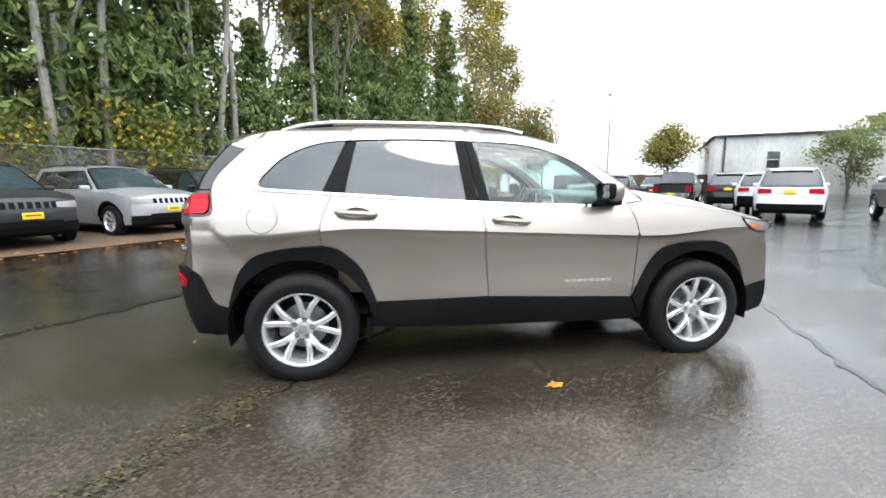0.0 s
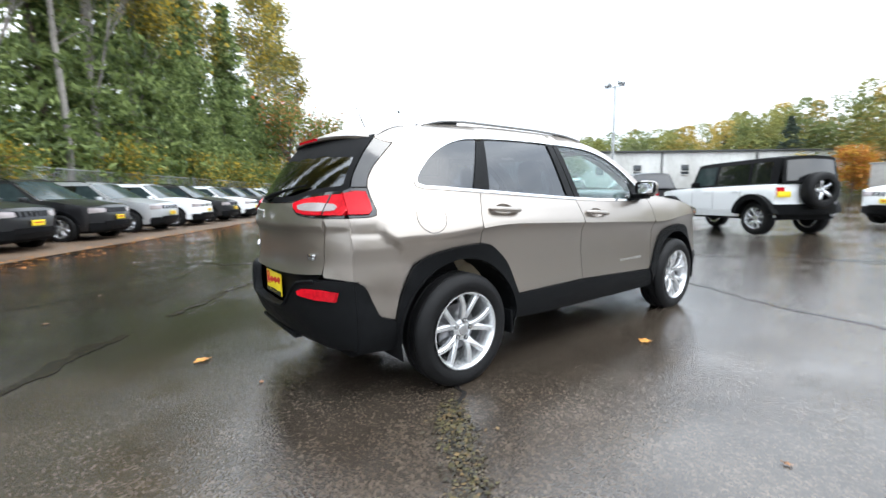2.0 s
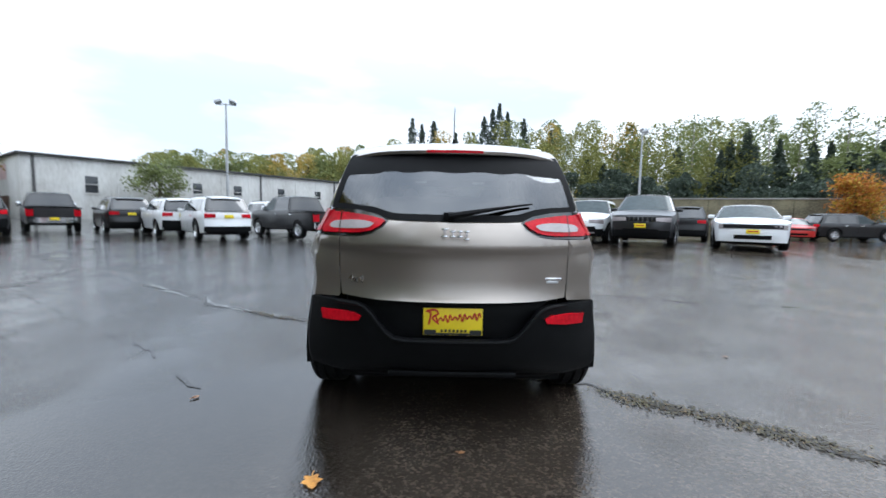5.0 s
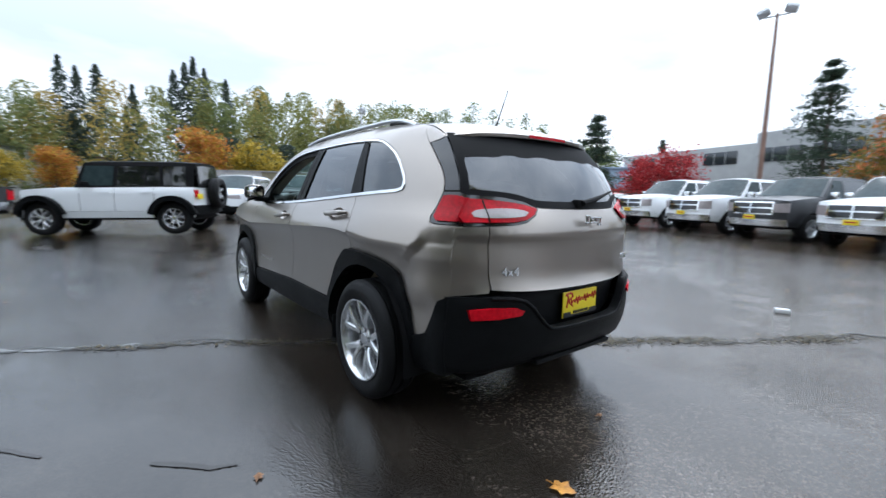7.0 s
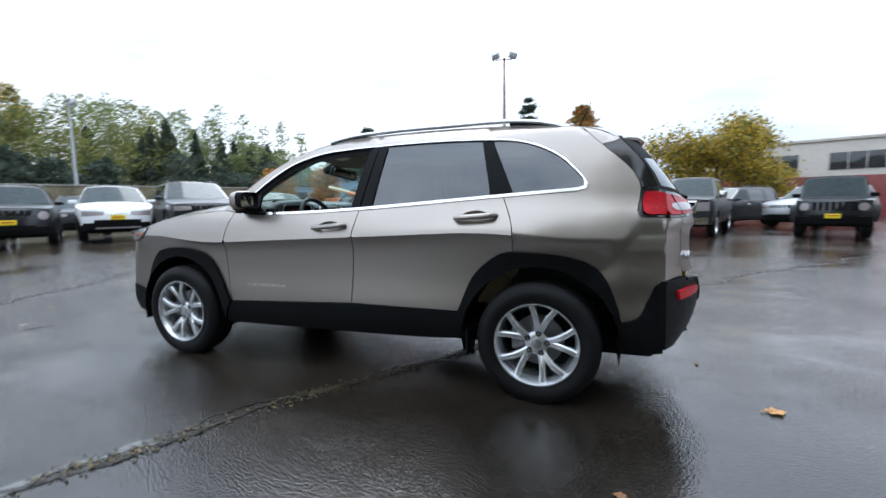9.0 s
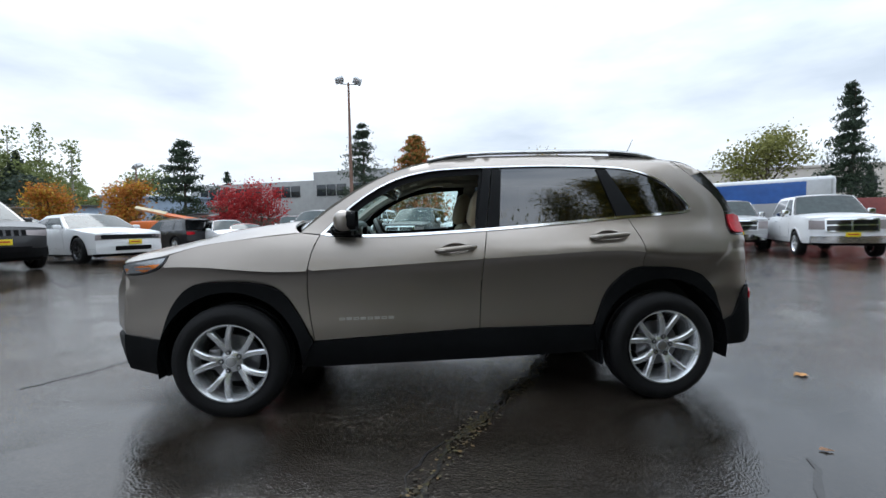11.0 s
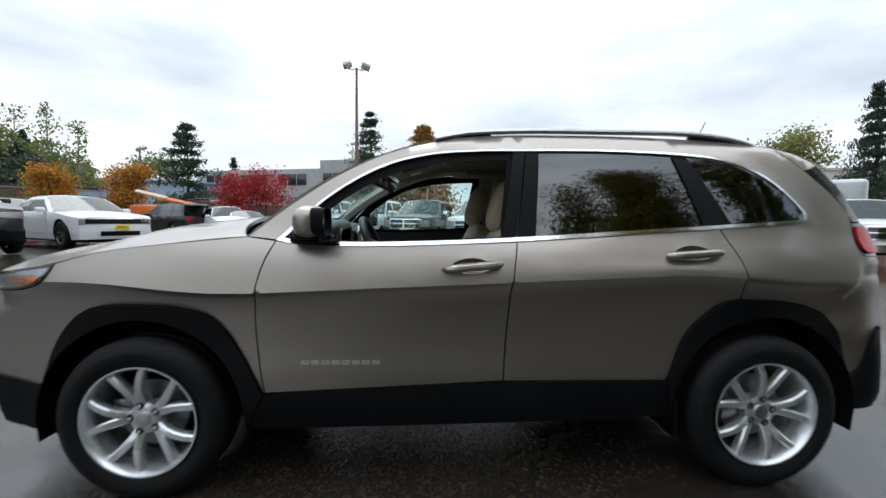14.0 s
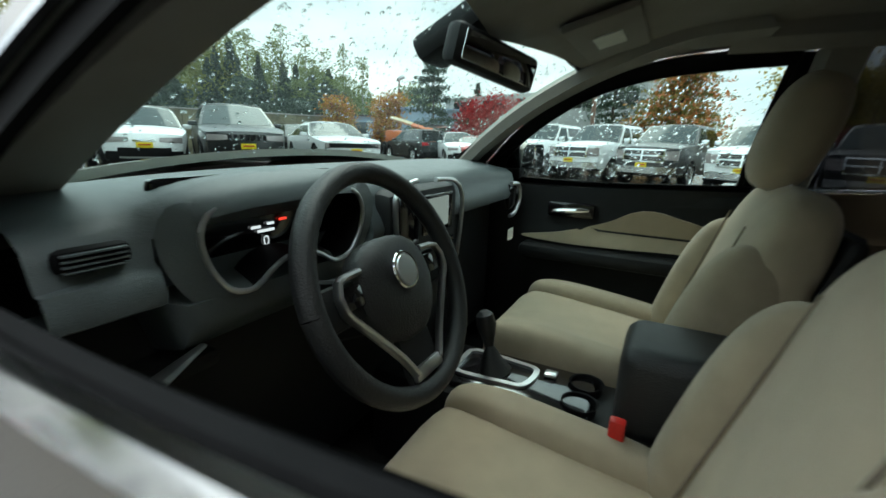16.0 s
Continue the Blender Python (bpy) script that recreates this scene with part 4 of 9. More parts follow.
for s_ in (-1, 1):
    corner = [(0.600, 1.042)] + [(S.w(-2.0, z), z) for z in (1.042, 0.99, 0.94, 0.86, 0.79, 0.714)] + [(0.60, 0.728), (0.592, 0.742), (0.597, 0.82), (0.602, 0.93)]
    skin("rear_corner", [[(s_ * a, b) for a, b in corner]], S.back(), (-1, 0, 0), M_TAUPE, suv, 0.04, 0.015, rows=(0.74, 0.96, 0.975, 0.99, 1.005))
    lo = spline([(0.352, 1.126), (0.378, 1.100), (0.425, 1.076), (0.48, 1.066), (0.56, 1.063), (0.70, 1.062)], 0.03)
    lamp = lo + [(S.w(-2.0, 1.085) + 0.002, 1.085), (S.w(-2.0, 1.12) + 0.002, 1.12), (S.w(-2.0, 1.16), 1.16)] + spline([(0.68, 1.172), (0.6, 1.170), (0.5, 1.160), (0.42, 1.148), (0.365, 1.134)], 0.03)
    lamp = [(s_ * a, b) for a, b in lamp]
    t2 = skin("tail_lamp", [lamp], S.back(0.014), (-1, 0, 0), M_RED, suv, 0.025, 0.03, "red tail lamp with clear reversing lens")
    clear = spline([(0.408, 1.112), (0.43, 1.094), (0.50, 1.086), (0.60, 1.084), (0.655, 1.088), (0.662, 1.104), (0.64, 1.120), (0.55, 1.128), (0.46, 1.126)], 0.02, True)
    skin("reversing_lens", [[(s_ * a, b) for a, b in clear]], S.back(0.018), (-1, 0, 0), M_CLEARLENS, t2, 0.025, 0.006, "clear reversing lens")
    gap = [(s_ * 0.597, 1.064), (s_ * 0.602, 1.064), (s_ * 0.602, 1.169), (s_ * 0.597, 1.169)]
    skin("lamp_gap", [outline(*[[gap[i], gap[(i + 1) % 4]] for i in range(4)])], S.back(0.019), (-1, 0, 0), M_GLOSS, t2, 0.03, 0.006)
    sur = [(s_ * a, b) for a, b in ((0.335, 1.128), (0.362, 1.094), (0.42, 1.062), (0.50, 1.048), (0.70, 1.044), (0.68, 1.192), (0.5, 1.180), (0.4, 1.16))]
    skin("lamp_surround", [outline(*[[sur[i], sur[(i + 1) % 8]] for i in range(8)])], S.back(0.003), (-1, 0, 0), M_GLOSS, t2, 0.03, 0.01)
    refl = [(s_ * a, b) for a, b in ((0.462, 0.646), (0.475, 0.624), (0.58, 0.610), (0.69, 0.606), (0.70, 0.655), (0.60, 0.664), (0.50, 0.662))]
    skin("bumper_reflector", [outline(*[[refl[i], refl[(i + 1) % 7]] for i in range(7)])], S.back(0.030), (-1, 0, 0), M_RED, suv, 0.03, 0.02, "red bumper reflector")
    link_mesh("exhaust_tip", [Vector((-2.07 + p[1], s_ * 0.52 + p[0], 0.355 + p[2] * 0.7)) for p in lathe([(0.042, 0.10), (0.042, 0.0), (0.036, 0.0), (0.036, 0.09)], 18)[0]], lathe([(0.042, 0.10), (0.042, 0.0), (0.036, 0.0), (0.036, 0.09)], 18)[1], M_CHROME, suv)
rim_ = [(0.0, 0.540), (0.25, 0.541), (0.31, 0.556), (0.36, 0.600), (0.41, 0.662), (0.45, 0.696), (0.50, 0.708), (0.60, 0.712)]
bump = rim_ + [(S.w(-2.0, z) + 0.012, z) for z in (0.712, 0.66, 0.57, 0.48, 0.40, 0.345)] + [(0.60, 0.322), (0.4, 0.345), (0.0, 0.37)]
bump = spline(bump[:8], 0.03) + bump[8:]
skin("rear_bumper", [mirrored(bump)], S.back(0.016), (-1, 0, 0), M_CLAD, suv, 0.04, 0.05, "black grained plastic rear bumper")
lip = [S.back(0.017)(y, z - 0.006) for y, z in mirrored(spline(rim_, 0.03))[1:]]
half_ = len(lip) // 2
link_mesh("bumper_rim", *tube(lip[half_ + 1:] + lip[:half_], 0.009, 8), M_CLAD, suv, "rounded edge round the plate recess")
rec = [(0, 0.728), (0.3, 0.728), (0.50, 0.722), (0.47, 0.68), (0.38, 0.57), (0.27, 0.52), (0, 0.52)]
skin("number_plate_recess", [mirrored(rec)], S.back(-0.075), (-1, 0, 0), M_CLAD, suv, 0.05, 0.0)
skin("bumper_lower_lip", [mirrored([(0, 0.372), (0.4, 0.350), (0.60, 0.330), (0.62, 0.31), (0.5, 0.29), (0, 0.30)])], S.back(-0.02), (-1, 0, 0), M_BLACK, suv, 0.06, 0.06)
boxed("skid_bar", (-2.19, -2.10, -0.33, 0.33, 0.335, 0.362), M_CLAD, suv, 0.01)

# dealer plate with its writing as plain strokes
pl = boxed("dealer_plate", (-2.198, -2.189, -0.150, 0.150, 0.553, 0.692), M_YELLOW, suv, 0.003, "yellow dealer plate with red script")
M_REDINK = surface("red_ink", (0.42, 0.02, 0.015), 0.5)
M_INK = surface("black_ink", (0.02, 0.02, 0.02), 0.5)
run = [(-2.199, 0.118 - 0.0245 * t, 0.633 + 0.002 * t + (0.013 + 0.007 * math.sin(t * 2.1)) * math.sin(t * 6.283)) for t in np.linspace(1.2, 10.6, 150)]
link_mesh("script_mark", *tube(run, 0.0042, 6), M_REDINK, pl)
link_mesh("script_initial", *tube(spline([(-2.199, 0.122, 0.608), (-2.199, 0.112, 0.668), (-2.199, 0.135, 0.676), (-2.199, 0.090, 0.684), (-2.199, 0.074, 0.664), (-2.199, 0.104, 0.642), (-2.199, 0.070, 0.612)], 0.01), 0.0052, 6), M_REDINK, pl)
bm = bmesh.new()
box(bm, -2.202, -2.198, -0.145, 0.145, 0.556, 0.566)
box(bm, -2.202, -2.198, 0.085, 0.145, 0.566, 0.582)
box(bm, -2.202, -2.198, -0.145, -0.085, 0.566, 0.582)
for k in range(7):
    box(bm, -2.202, -2.198, -0.07 + k * 0.02, -0.058 + k * 0.02, 0.570, 0.584)
part("frame_lettering", bm, M_INK, pl)
bm = bmesh.new()
for k, (y0, y1, z0, z1) in enumerate(((0.066, 0.034, 1.052, 1.096), (0.026, -0.004, 1.052, 1.086), (-0.010, -0.038, 1.052, 1.086), (-0.044, -0.070, 1.040, 1.086))):
    box(bm, -2.252, -2.238, min(y0, y1), max(y0, y1), z0, z0 + 0.009, 0.002)
    box(bm, -2.252, -2.238, min(y0, y1), max(y0, y1), z1 - 0.009, z1, 0.002)
    box(bm, -2.251, -2.238, (y0 + y1) / 2 - 0.005, (y0 + y1) / 2 + 0.005, z0 + 0.009, z1 - 0.009, 0.0)
bmesh.ops.remove_doubles(bm, verts=bm.verts, dist=0.0001)
part("brand_badge", bm, M_CHROME, tg, "bright badge of plain bars")
p = S.back()(-0.50, 0.83)
boxed("trim_badge", (p[0] - 0.010, p[0] + 0.01, -0.555, -0.445, 0.835, 0.850), M_CHROME, tg, 0.004)
boxed("trim_badge", (p[0] - 0.008, p[0] + 0.01, -0.54, -0.46, 0.818, 0.832), M_SATIN, tg, 0.003)
tx = bpy.data.curves.new("four_by_four", "FONT")
tx.body, tx.size, tx.extrude, tx.align_x = "4x4", 0.062, 0.003, "CENTER"
tx.materials.append(M_CHROME)
p = S.back()(0.50, 0.83)
tob = new("drive_badge", tx)
tob.parent = tg
tob.matrix_basis = pose(p[0] - 0.012, 0.50, 0.808, 90, 0, -112)
# wiper
bm = bmesh.new()
v, f = tube([S.back(0.03)(0.03, 1.155), S.back(0.035)(-0.06, 1.17), S.back(0.03)(-0.20, 1.195), S.back(0.02)(-0.40, 1.225)], [0.022, 0.02, 0.013, 0.006], 8, 0.7)
wp = link_mesh("rear_wiper", v, f, M_BLACK, suv, "black rear wiper at rest")
boxed("wiper_pivot", (-2.19, -2.15, -0.0, 0.06, 1.13, 1.175), M_BLACK, wp, 0.01)
# aerial
v, f = tube([(-1.50, 0, 1.622), (-1.52, 0, 1.655), (-1.60, 0, 1.83)], [0.010, 0.004, 0.002], 8)
link_mesh("aerial", v, f, M_BLACK, suv)
# nose
nose_loop = mirrored([(0, 0.975), (0.35, 0.955), (0.6, 0.92), (0.78, 0.89)] + [(S.w(2.0, z), z) for z in (0.87, 0.75, 0.62, 0.52)] + [(0, 0.52)])
skin("front_fascia", [nose_loop], S.front(), (1, 0, 0), M_TAUPE, suv, 0.05, 0.02)
skin("front_bumper", [mirrored([(0, 0.522)] + [(S.w(2.0, z), z) for z in (0.52, 0.42, 0.33)] + [(0.6, 0.27), (0, 0.25)])], S.front(0.01), (1, 0, 0), M_CLAD, suv, 0.05, 0.03)
for k in range(7):
    y = (k - 3) * 0.135
    slot = [(y - 0.045, 0.80), (y + 0.045, 0.80), (y + 0.045, 0.94 - 0.02 * abs(k - 3)), (y - 0.045, 0.94 - 0.02 * abs(k - 3))]
    skin("grille_slot", [outline(*[[slot[i], slot[(i + 1) % 4]] for i in range(4)])], S.front(0.006), (1, 0, 0), M_GLOSS, suv, 0.05, 0.01)
# underside
boxed("underbody", (-1.98, 1.95, -0.62, 0.62, 0.24, 0.36), M_BLACK, suv, 0.03)
boxed("underbody_tunnel", (-0.9, 0.9, -0.80, 0.80, 0.31, 0.37), M_BLACK, suv, 0.02)
boxed("boot_floor", (-2.05, -1.0, -0.62, 0.62, 0.50, 0.56), M_BLACK, suv, 0.02)
boxed("engine_block", (0.95, 1.98, -0.62, 0.62, 0.36, 0.85), M_BLACK, suv, 0.05)
boxed("mud_flap", (-0.955, -0.935, 0.72, 0.885, 0.24, 0.40), M_CLAD, suv, 0.01)
boxed("mud_flap", (-0.955, -0.935, -0.885, -0.72, 0.24, 0.40), M_CLAD, suv, 0.01)
# filler flap on the right flank
ring = [(-1.555 + 0.088 * math.cos(a), 1.035 + 0.088 * math.sin(a)) for a in np.linspace(0, 2 * math.pi, 40, False)]
skin("fuel_flap", [ring], on_side(-1, 0.0015), (0, -1, 0), M_TAUPE, suv, 0.04, 0.004)
skin("flap_gap", [inset(ring, -0.004), ring], on_side(-1, 0.001), (0, -1, 0), M_GLOSS, suv, 0.04, 0.003)


# ---- inside of the taupe car ----
M_DASH = surface("soft_dark_dash", (0.085, 0.102, 0.104), 0.42, 0, 0.12, 8, 0.22, 500, rough_vary=0.06)
M_DASHB = surface("black_trim_plastic", (0.010, 0.011, 0.0115), 0.55, 0, 0.2, 8, 0.2, 400, spec=0.3)
M_CLOTH = surface("beige_seat_cloth", (0.47, 0.39, 0.265), 0.9, 0, 0.10, 6, 0.35, 700, sheen=0.3)
M_CLOTH2 = surface("beige_seat_side", (0.41, 0.34, 0.235), 0.9, 0, 0.12, 6, 0.35, 600, sheen=0.2)
M_LINER = surface("greige_headliner", (0.27, 0.255, 0.225), 0.95, 0, 0.08, 5, 0.3, 500)
M_SEAM = surface("seat_seam_thread", (0.22, 0.185, 0.14), 0.9)
M_LEATHER = surface("black_wheel_leather", (0.015, 0.016, 0.017), 0.42, 0, 0.15, 10, 0.3, 350)
M_CARPET = surface("dark_carpet", (0.018, 0.018, 0.018), 0.98, 0, 0.3, 12, 0.5, 300)
M_BUCKLE = surface("red_buckle", (0.55, 0.02, 0.015), 0.4)
M_PAPER = surface("white_paper_tag", (0.75, 0.76, 0.68), 0.7)


def glow(name, color, strength):
    m, n, l, p = nodes_of(name)
    p.inputs["Base Color"].default_value = (0.01, 0.01, 0.01, 1)
    p.inputs["Emission Color"].default_value, p.inputs["Emission Strength"].default_value = (*color, 1), strength
    return m


M_GLOWW = glow("white_display_digits", (0.8, 0.85, 0.9), 0.6)
M_GLOWR = glow("red_warning_light", (1.0, 0.05, 0.03), 0.8)
M_SCREEN = glow("grey_touch_screen", (0.42, 0.50, 0.46), 0.30)

boxed("carpet", (-1.25, 0.93, -0.72, 0.72, 0.375, 0.40), M_CARPET, suv, 0.01)
boxed("bulkhead", (0.90, 0.95, -0.76, 0.76, 0.38, 1.12), M_DASHB, suv, 0.01)
boxed("load_area", (-1.95, -1.15, -0.60, 0.60, 0.56, 0.98), M_DASHB, suv, 0.04)

# dashboard: a section swept across the car
rows = []
ny = 64
for j in range(ny + 1):
    y = -0.755 + 1.52 * j / ny
    hoodb = max(0.0, 1 - ((y - 0.44) / 0.215) ** 4)          # instrument hood
    e = abs(y - 0.005) / 0.76
    back = 0.05 * e ** 3
    top = 1.178 - 0.018 * e ** 4
    prof = [(0.965 - 0.10 * e ** 2, 1.135), (0.93 - 0.09 * e ** 2, top - 0.006), (0.80 - back * 0.5, top + 0.004), (0.715 - back * 0.2, top + 0.006 + 0.018 * hoodb),
            (0.645 - 0.045 * hoodb, top - 0.004 + 0.034 * hoodb), (0.618 - 0.050 * hoodb, top - 0.020 + 0.030 * hoodb), (0.612 - 0.048 * hoodb , top - 0.040 + 0.028 * hoodb)]
    if hoodb > 0.25:
        prof += [(0.650, top - 0.020), (0.660, 1.10), (0.650, 1.052), (0.585, 1.040), (0.585, 1.005), (0.61, 0.97)]
    else:
        prof += [(0.604, top - 0.065), (0.592, 1.095), (0.584, 1.068), (0.588, 1.052), (0.605, 1.044), (0.65, 1.040)]
    low_ = 0.955 if hoodb > 0.25 else 1.038
    prof += [(0.67, low_), (0.69, low_), (0.72, low_ - 0.002)]
    rows.append([(px, y, pz - (0.0 if i < 3 else 0.016)) for i, (px, pz) in enumerate(prof)])
k = len(rows[0])
link_mesh("dashboard", [p for r in rows for p in r], [(i * k + q, i * k + q + 1, (i + 1) * k + q + 1, (i + 1) * k + q) for i in range(ny) for q in range(k - 1)], M_DASH, suv, "soft dark grey dashboard", smooth=50)
boxed("lower_dash", (0.685, 0.78, -0.73, 0.73, 0.50, 1.03), M_DASHB, suv, 0.03)
boxed("dash_shelf", (0.62, 0.70, 0.56, 0.755, 0.90, 0.93), M_DASHB, suv, 0.012)
link_mesh("dash_strip", *tube([(0.555, 0.77, 0.925), (0.575, 0.70, 0.935), (0.60, 0.60, 0.955)], [0.020, 0.017, 0.006], 8, 0.6), M_SATIN, suv)
# instrument cluster
cl = boxed("instrument_panel", (0.655, 0.668, 0.262, 0.615, 1.035, 1.185), M_GLOSS, suv, 0.01)
bez = [(0.610, 1.150), (0.603, 1.105), (0.575, 1.062), (0.535, 1.052), (0.505, 1.070), (0.470, 1.086), (0.425, 1.086), (0.39, 1.072), (0.36, 1.055), (0.315, 1.062), (0.283, 1.105), (0.276, 1.145), (0.300, 1.178), (0.36, 1.186), (0.44, 1.181), (0.52, 1.186), (0.585, 1.180)]
bp = spline(bez, 0.012, True)
bp = [(y - 0.010, z - 0.030) for y, z in bp]
pts = [(0.578, y, z) for y, z in bp]
v, f = tube(pts + [pts[0]], 0.0045, 8, cap=False)
link_mesh("cluster_bezel", v, f, M_SATIN, cl)
link_mesh("cluster_shroud", [(0.579, y, z) for y, z in bp] + [(0.652, 0.445 + (y - 0.445) * 0.95, 1.12 + (z - 1.12) * 0.93) for y, z in bp], [(i, (i + 1) % len(bp), len(bp) + (i + 1) % len(bp), len(bp) + i) for i in range(len(bp))], M_BLACK, cl)
rim_ = [(0.435 + (y - 0.435) * 1.30, min(max(1.09 + (z - 1.09) * 1.25, 1.005), 1.160)) for y, z in bp]
link_mesh("cluster_surround", [(0.580, y, z) for y, z in bp] + [(0.590, y, z) for y, z in rim_], [(i, (i + 1) % len(bp), len(bp) + (i + 1) % len(bp), len(bp) + i) for i in range(len(bp))], M_DASH, cl)
zt_ = bpy.data.curves.new("readout", "FONT")
zt_.body, zt_.size, zt_.align_x = "0", 0.026, "CENTER"
zt_.materials.append(M_GLOWW)
zo = new("speed_readout", zt_)
zo.parent = cl
zo.matrix_basis = pose(0.652, 0.437, 1.060, 90, 0, -90)
bm = bmesh.new()
for y, z, w_ in ((0.495, 1.145, 0.018), (0.465, 1.148, 0.014), (0.475, 1.137, 0.034), (0.475, 1.096, 0.012), (0.50, 1.083, 0.010), (0.455, 1.082, 0.012)):
    box(bm, 0.650, 0.652, y - 0.038 - w_ / 2, y - 0.038 + w_ / 2, z - 0.0522, z - 0.0478)
part("display_bars", bm, M_GLOWW, cl)
boxed("warning_light", (0.650, 0.652, 0.392, 0.408, 1.100, 1.104), M_GLOWR, cl, 0)
# side vent
sv = part("air_vent", box(bmesh.new(), 0.592, 0.614, 0.672, 0.748, 1.096, 1.124, 0.010), M_BLACK, suv)
for q in range(4):
    boxed("vent_slat", (0.588, 0.604, 0.680, 0.742, 1.099 + q * 0.006, 1.101 + q * 0.006), M_DASH, sv, 0.0, m=pose(0, 0, 0))
# centre stack
cs_ = part("centre_panel", box(bmesh.new(), 0.565, 0.66, -0.155, 0.185, 0.80, 1.135, 0.03), M_DASHB, suv)
part("touch_screen", box(bmesh.new(), 0.560, 0.567, -0.105, 0.055, 1.015, 1.115, 0.004), M_GLOSS, cs_)
part("screen_face", box(bmesh.new(), 0.556, 0.561, -0.070, 0.040, 1.030, 1.105, 0.0), M_SCREEN, cs_)
for y0, y1 in ((0.085, 0.165),):
    part("air_vent", box(bmesh.new(), 0.556, 0.575, y0, y1, 0.985, 1.125, 0.02), M_GLOSS, cs_)
for pts in ([(0.556, 0.095, 1.155), (0.552, 0.175, 1.14), (0.550, 0.190, 1.09), (0.552, 0.175, 1.0), (0.556, 0.16, 0.95)], [(0.575, -0.03, 1.148), (0.566, -0.12, 1.140), (0.560, -0.158, 1.10), (0.558, -0.150, 1.0), (0.566, -0.135, 0.88)]):
    link_mesh("stack_trim", *tube(spline(pts, 0.02), 0.007, 8, 0.8), M_SATIN, cs_)
boxed("stack_button_panel", (0.556, 0.566, -0.11, 0.06, 0.955, 0.995), M_GLOSS, cs_, 0.005)
for y in (-0.09, 0.04):
    v, f = lathe([(0.0, 0.0), (0.017, 0.0), (0.019, 0.02)], 16, "x")
    link_mesh("control_knob", [(p[0] + 0.545, p[1] + y, p[2] + 0.91) for p in v], f, M_DASHB, cs_)
# vent at the passenger's end and a paper tag
part("air_vent", box(bmesh.new(), 0.580, 0.605, -0.735, -0.645, 0.985, 1.085, 0.02), M_GLOSS, suv)
link_mesh("vent_trim", *tube(spline([(0.578, -0.64, 1.092), (0.572, -0.715, 1.082), (0.570, -0.735, 1.03), (0.575, -0.70, 0.975), (0.58, -0.65, 0.965)], 0.02), 0.008, 8), M_SATIN, suv)
part("paper_tag", box(bmesh.new(), 0.545, 0.548, -0.60, -0.545, 0.890, 0.932, 0.0, pose(0, 0, 0)), M_PAPER, suv, "white paper tag hanging from the dash")

# steering wheel, facing the driver and tilted
sw = new("steering_wheel")
sw.parent = suv
sw.matrix_basis = pose(0.425, 0.374, 1.020, 0, 24, 0)      # local x: along the column, y: across, z: up the wheel
R_ = 0.187
ring_ = [(0, R_ * math.cos(a), R_ * math.sin(a) * (1.0 if math.sin(a) > -0.8 else 1.0)) for a in np.linspace(0, 2 * math.pi, 56)]
link_mesh("wheel_rim", *tube(ring_, 0.0175, 12, 1.1, cap=False), M_LEATHER, sw)
bm = bmesh.new()
bmesh.ops.create_uvsphere(bm, u_segments=28, v_segments=18, radius=1)
for v in bm.verts:
    px, py, pz = [math.copysign(abs(q) ** 0.75, q) for q in v.co]
    v.co = Vector((0.012 + px * 0.036, py * (0.100 - 0.028 * max(0, -pz)), -0.012 + pz * 0.088))
part("airbag_cover", bm, M_LEATHER, sw)
v, f = lathe([(0.0, -0.006), (0.024, -0.006), (0.028, 0.0), (0.028, 0.012)], 28, "x")
bd = link_mesh("wheel_badge", [(p[0] - 0.024, p[1], p[2] + 0.012) for p in v], f, M_SATIN, sw)
v, f = tube([(0, 0.029 * math.cos(a), 0.029 * math.sin(a)) for a in np.linspace(0, 2 * math.pi, 32)], 0.003, 6, cap=False)
link_mesh("badge_ring", [(p[0] - 0.026, p[1], p[2] + 0.012) for p in v], f, M_CHROME, bd)
for s_ in (-1, 1):
    part("spoke", box(bmesh.new(), 0.0, 0.024, min(s_ * 0.06, s_ * 0.178), max(s_ * 0.06, s_ * 0.178), -0.035, 0.030, 0.012), M_DASHB, sw)
    link_mesh("spoke_trim", *tube(spline([(-0.004, s_ * 0.085, 0.036), (-0.008, s_ * 0.135, 0.030), (-0.010, s_ * 0.142, -0.010), (-0.008, s_ * 0.110, -0.050), (-0.006, s_ * 0.058, -0.115), (-0.004, s_ * 0.036, -0.152)], 0.015), 0.0085, 8, 0.7), M_SATIN, sw)
    part("thumb_pad", box(bmesh.new(), -0.008, 0.004, min(s_ * 0.088, s_ * 0.130), max(s_ * 0.088, s_ * 0.130), -0.014, 0.022, 0.006), M_GLOSS, sw)
part("lower_spoke", box(bmesh.new(), 0.002, 0.016, -0.045, 0.045, -0.178, -0.07, 0.006), M_DASHB, sw)
part("lower_spoke_trim", box(bmesh.new(), -0.008, 0.004, -0.042, 0.042, -0.166, -0.142, 0.006), M_SATIN, sw)
part("column", box(bmesh.new(), 0.02, 0.20, -0.055, 0.055, -0.075, 0.035, 0.03), M_DASHB, sw)
for s_ in (-1, 1):
    link_mesh("stalk", *tube([(0.055, 0, 0.01), (0.045, s_ * 0.10, 0.03), (0.040, s_ * 0.155, 0.045)], [0.012, 0.009, 0.008], 8), M_DASHB, sw)

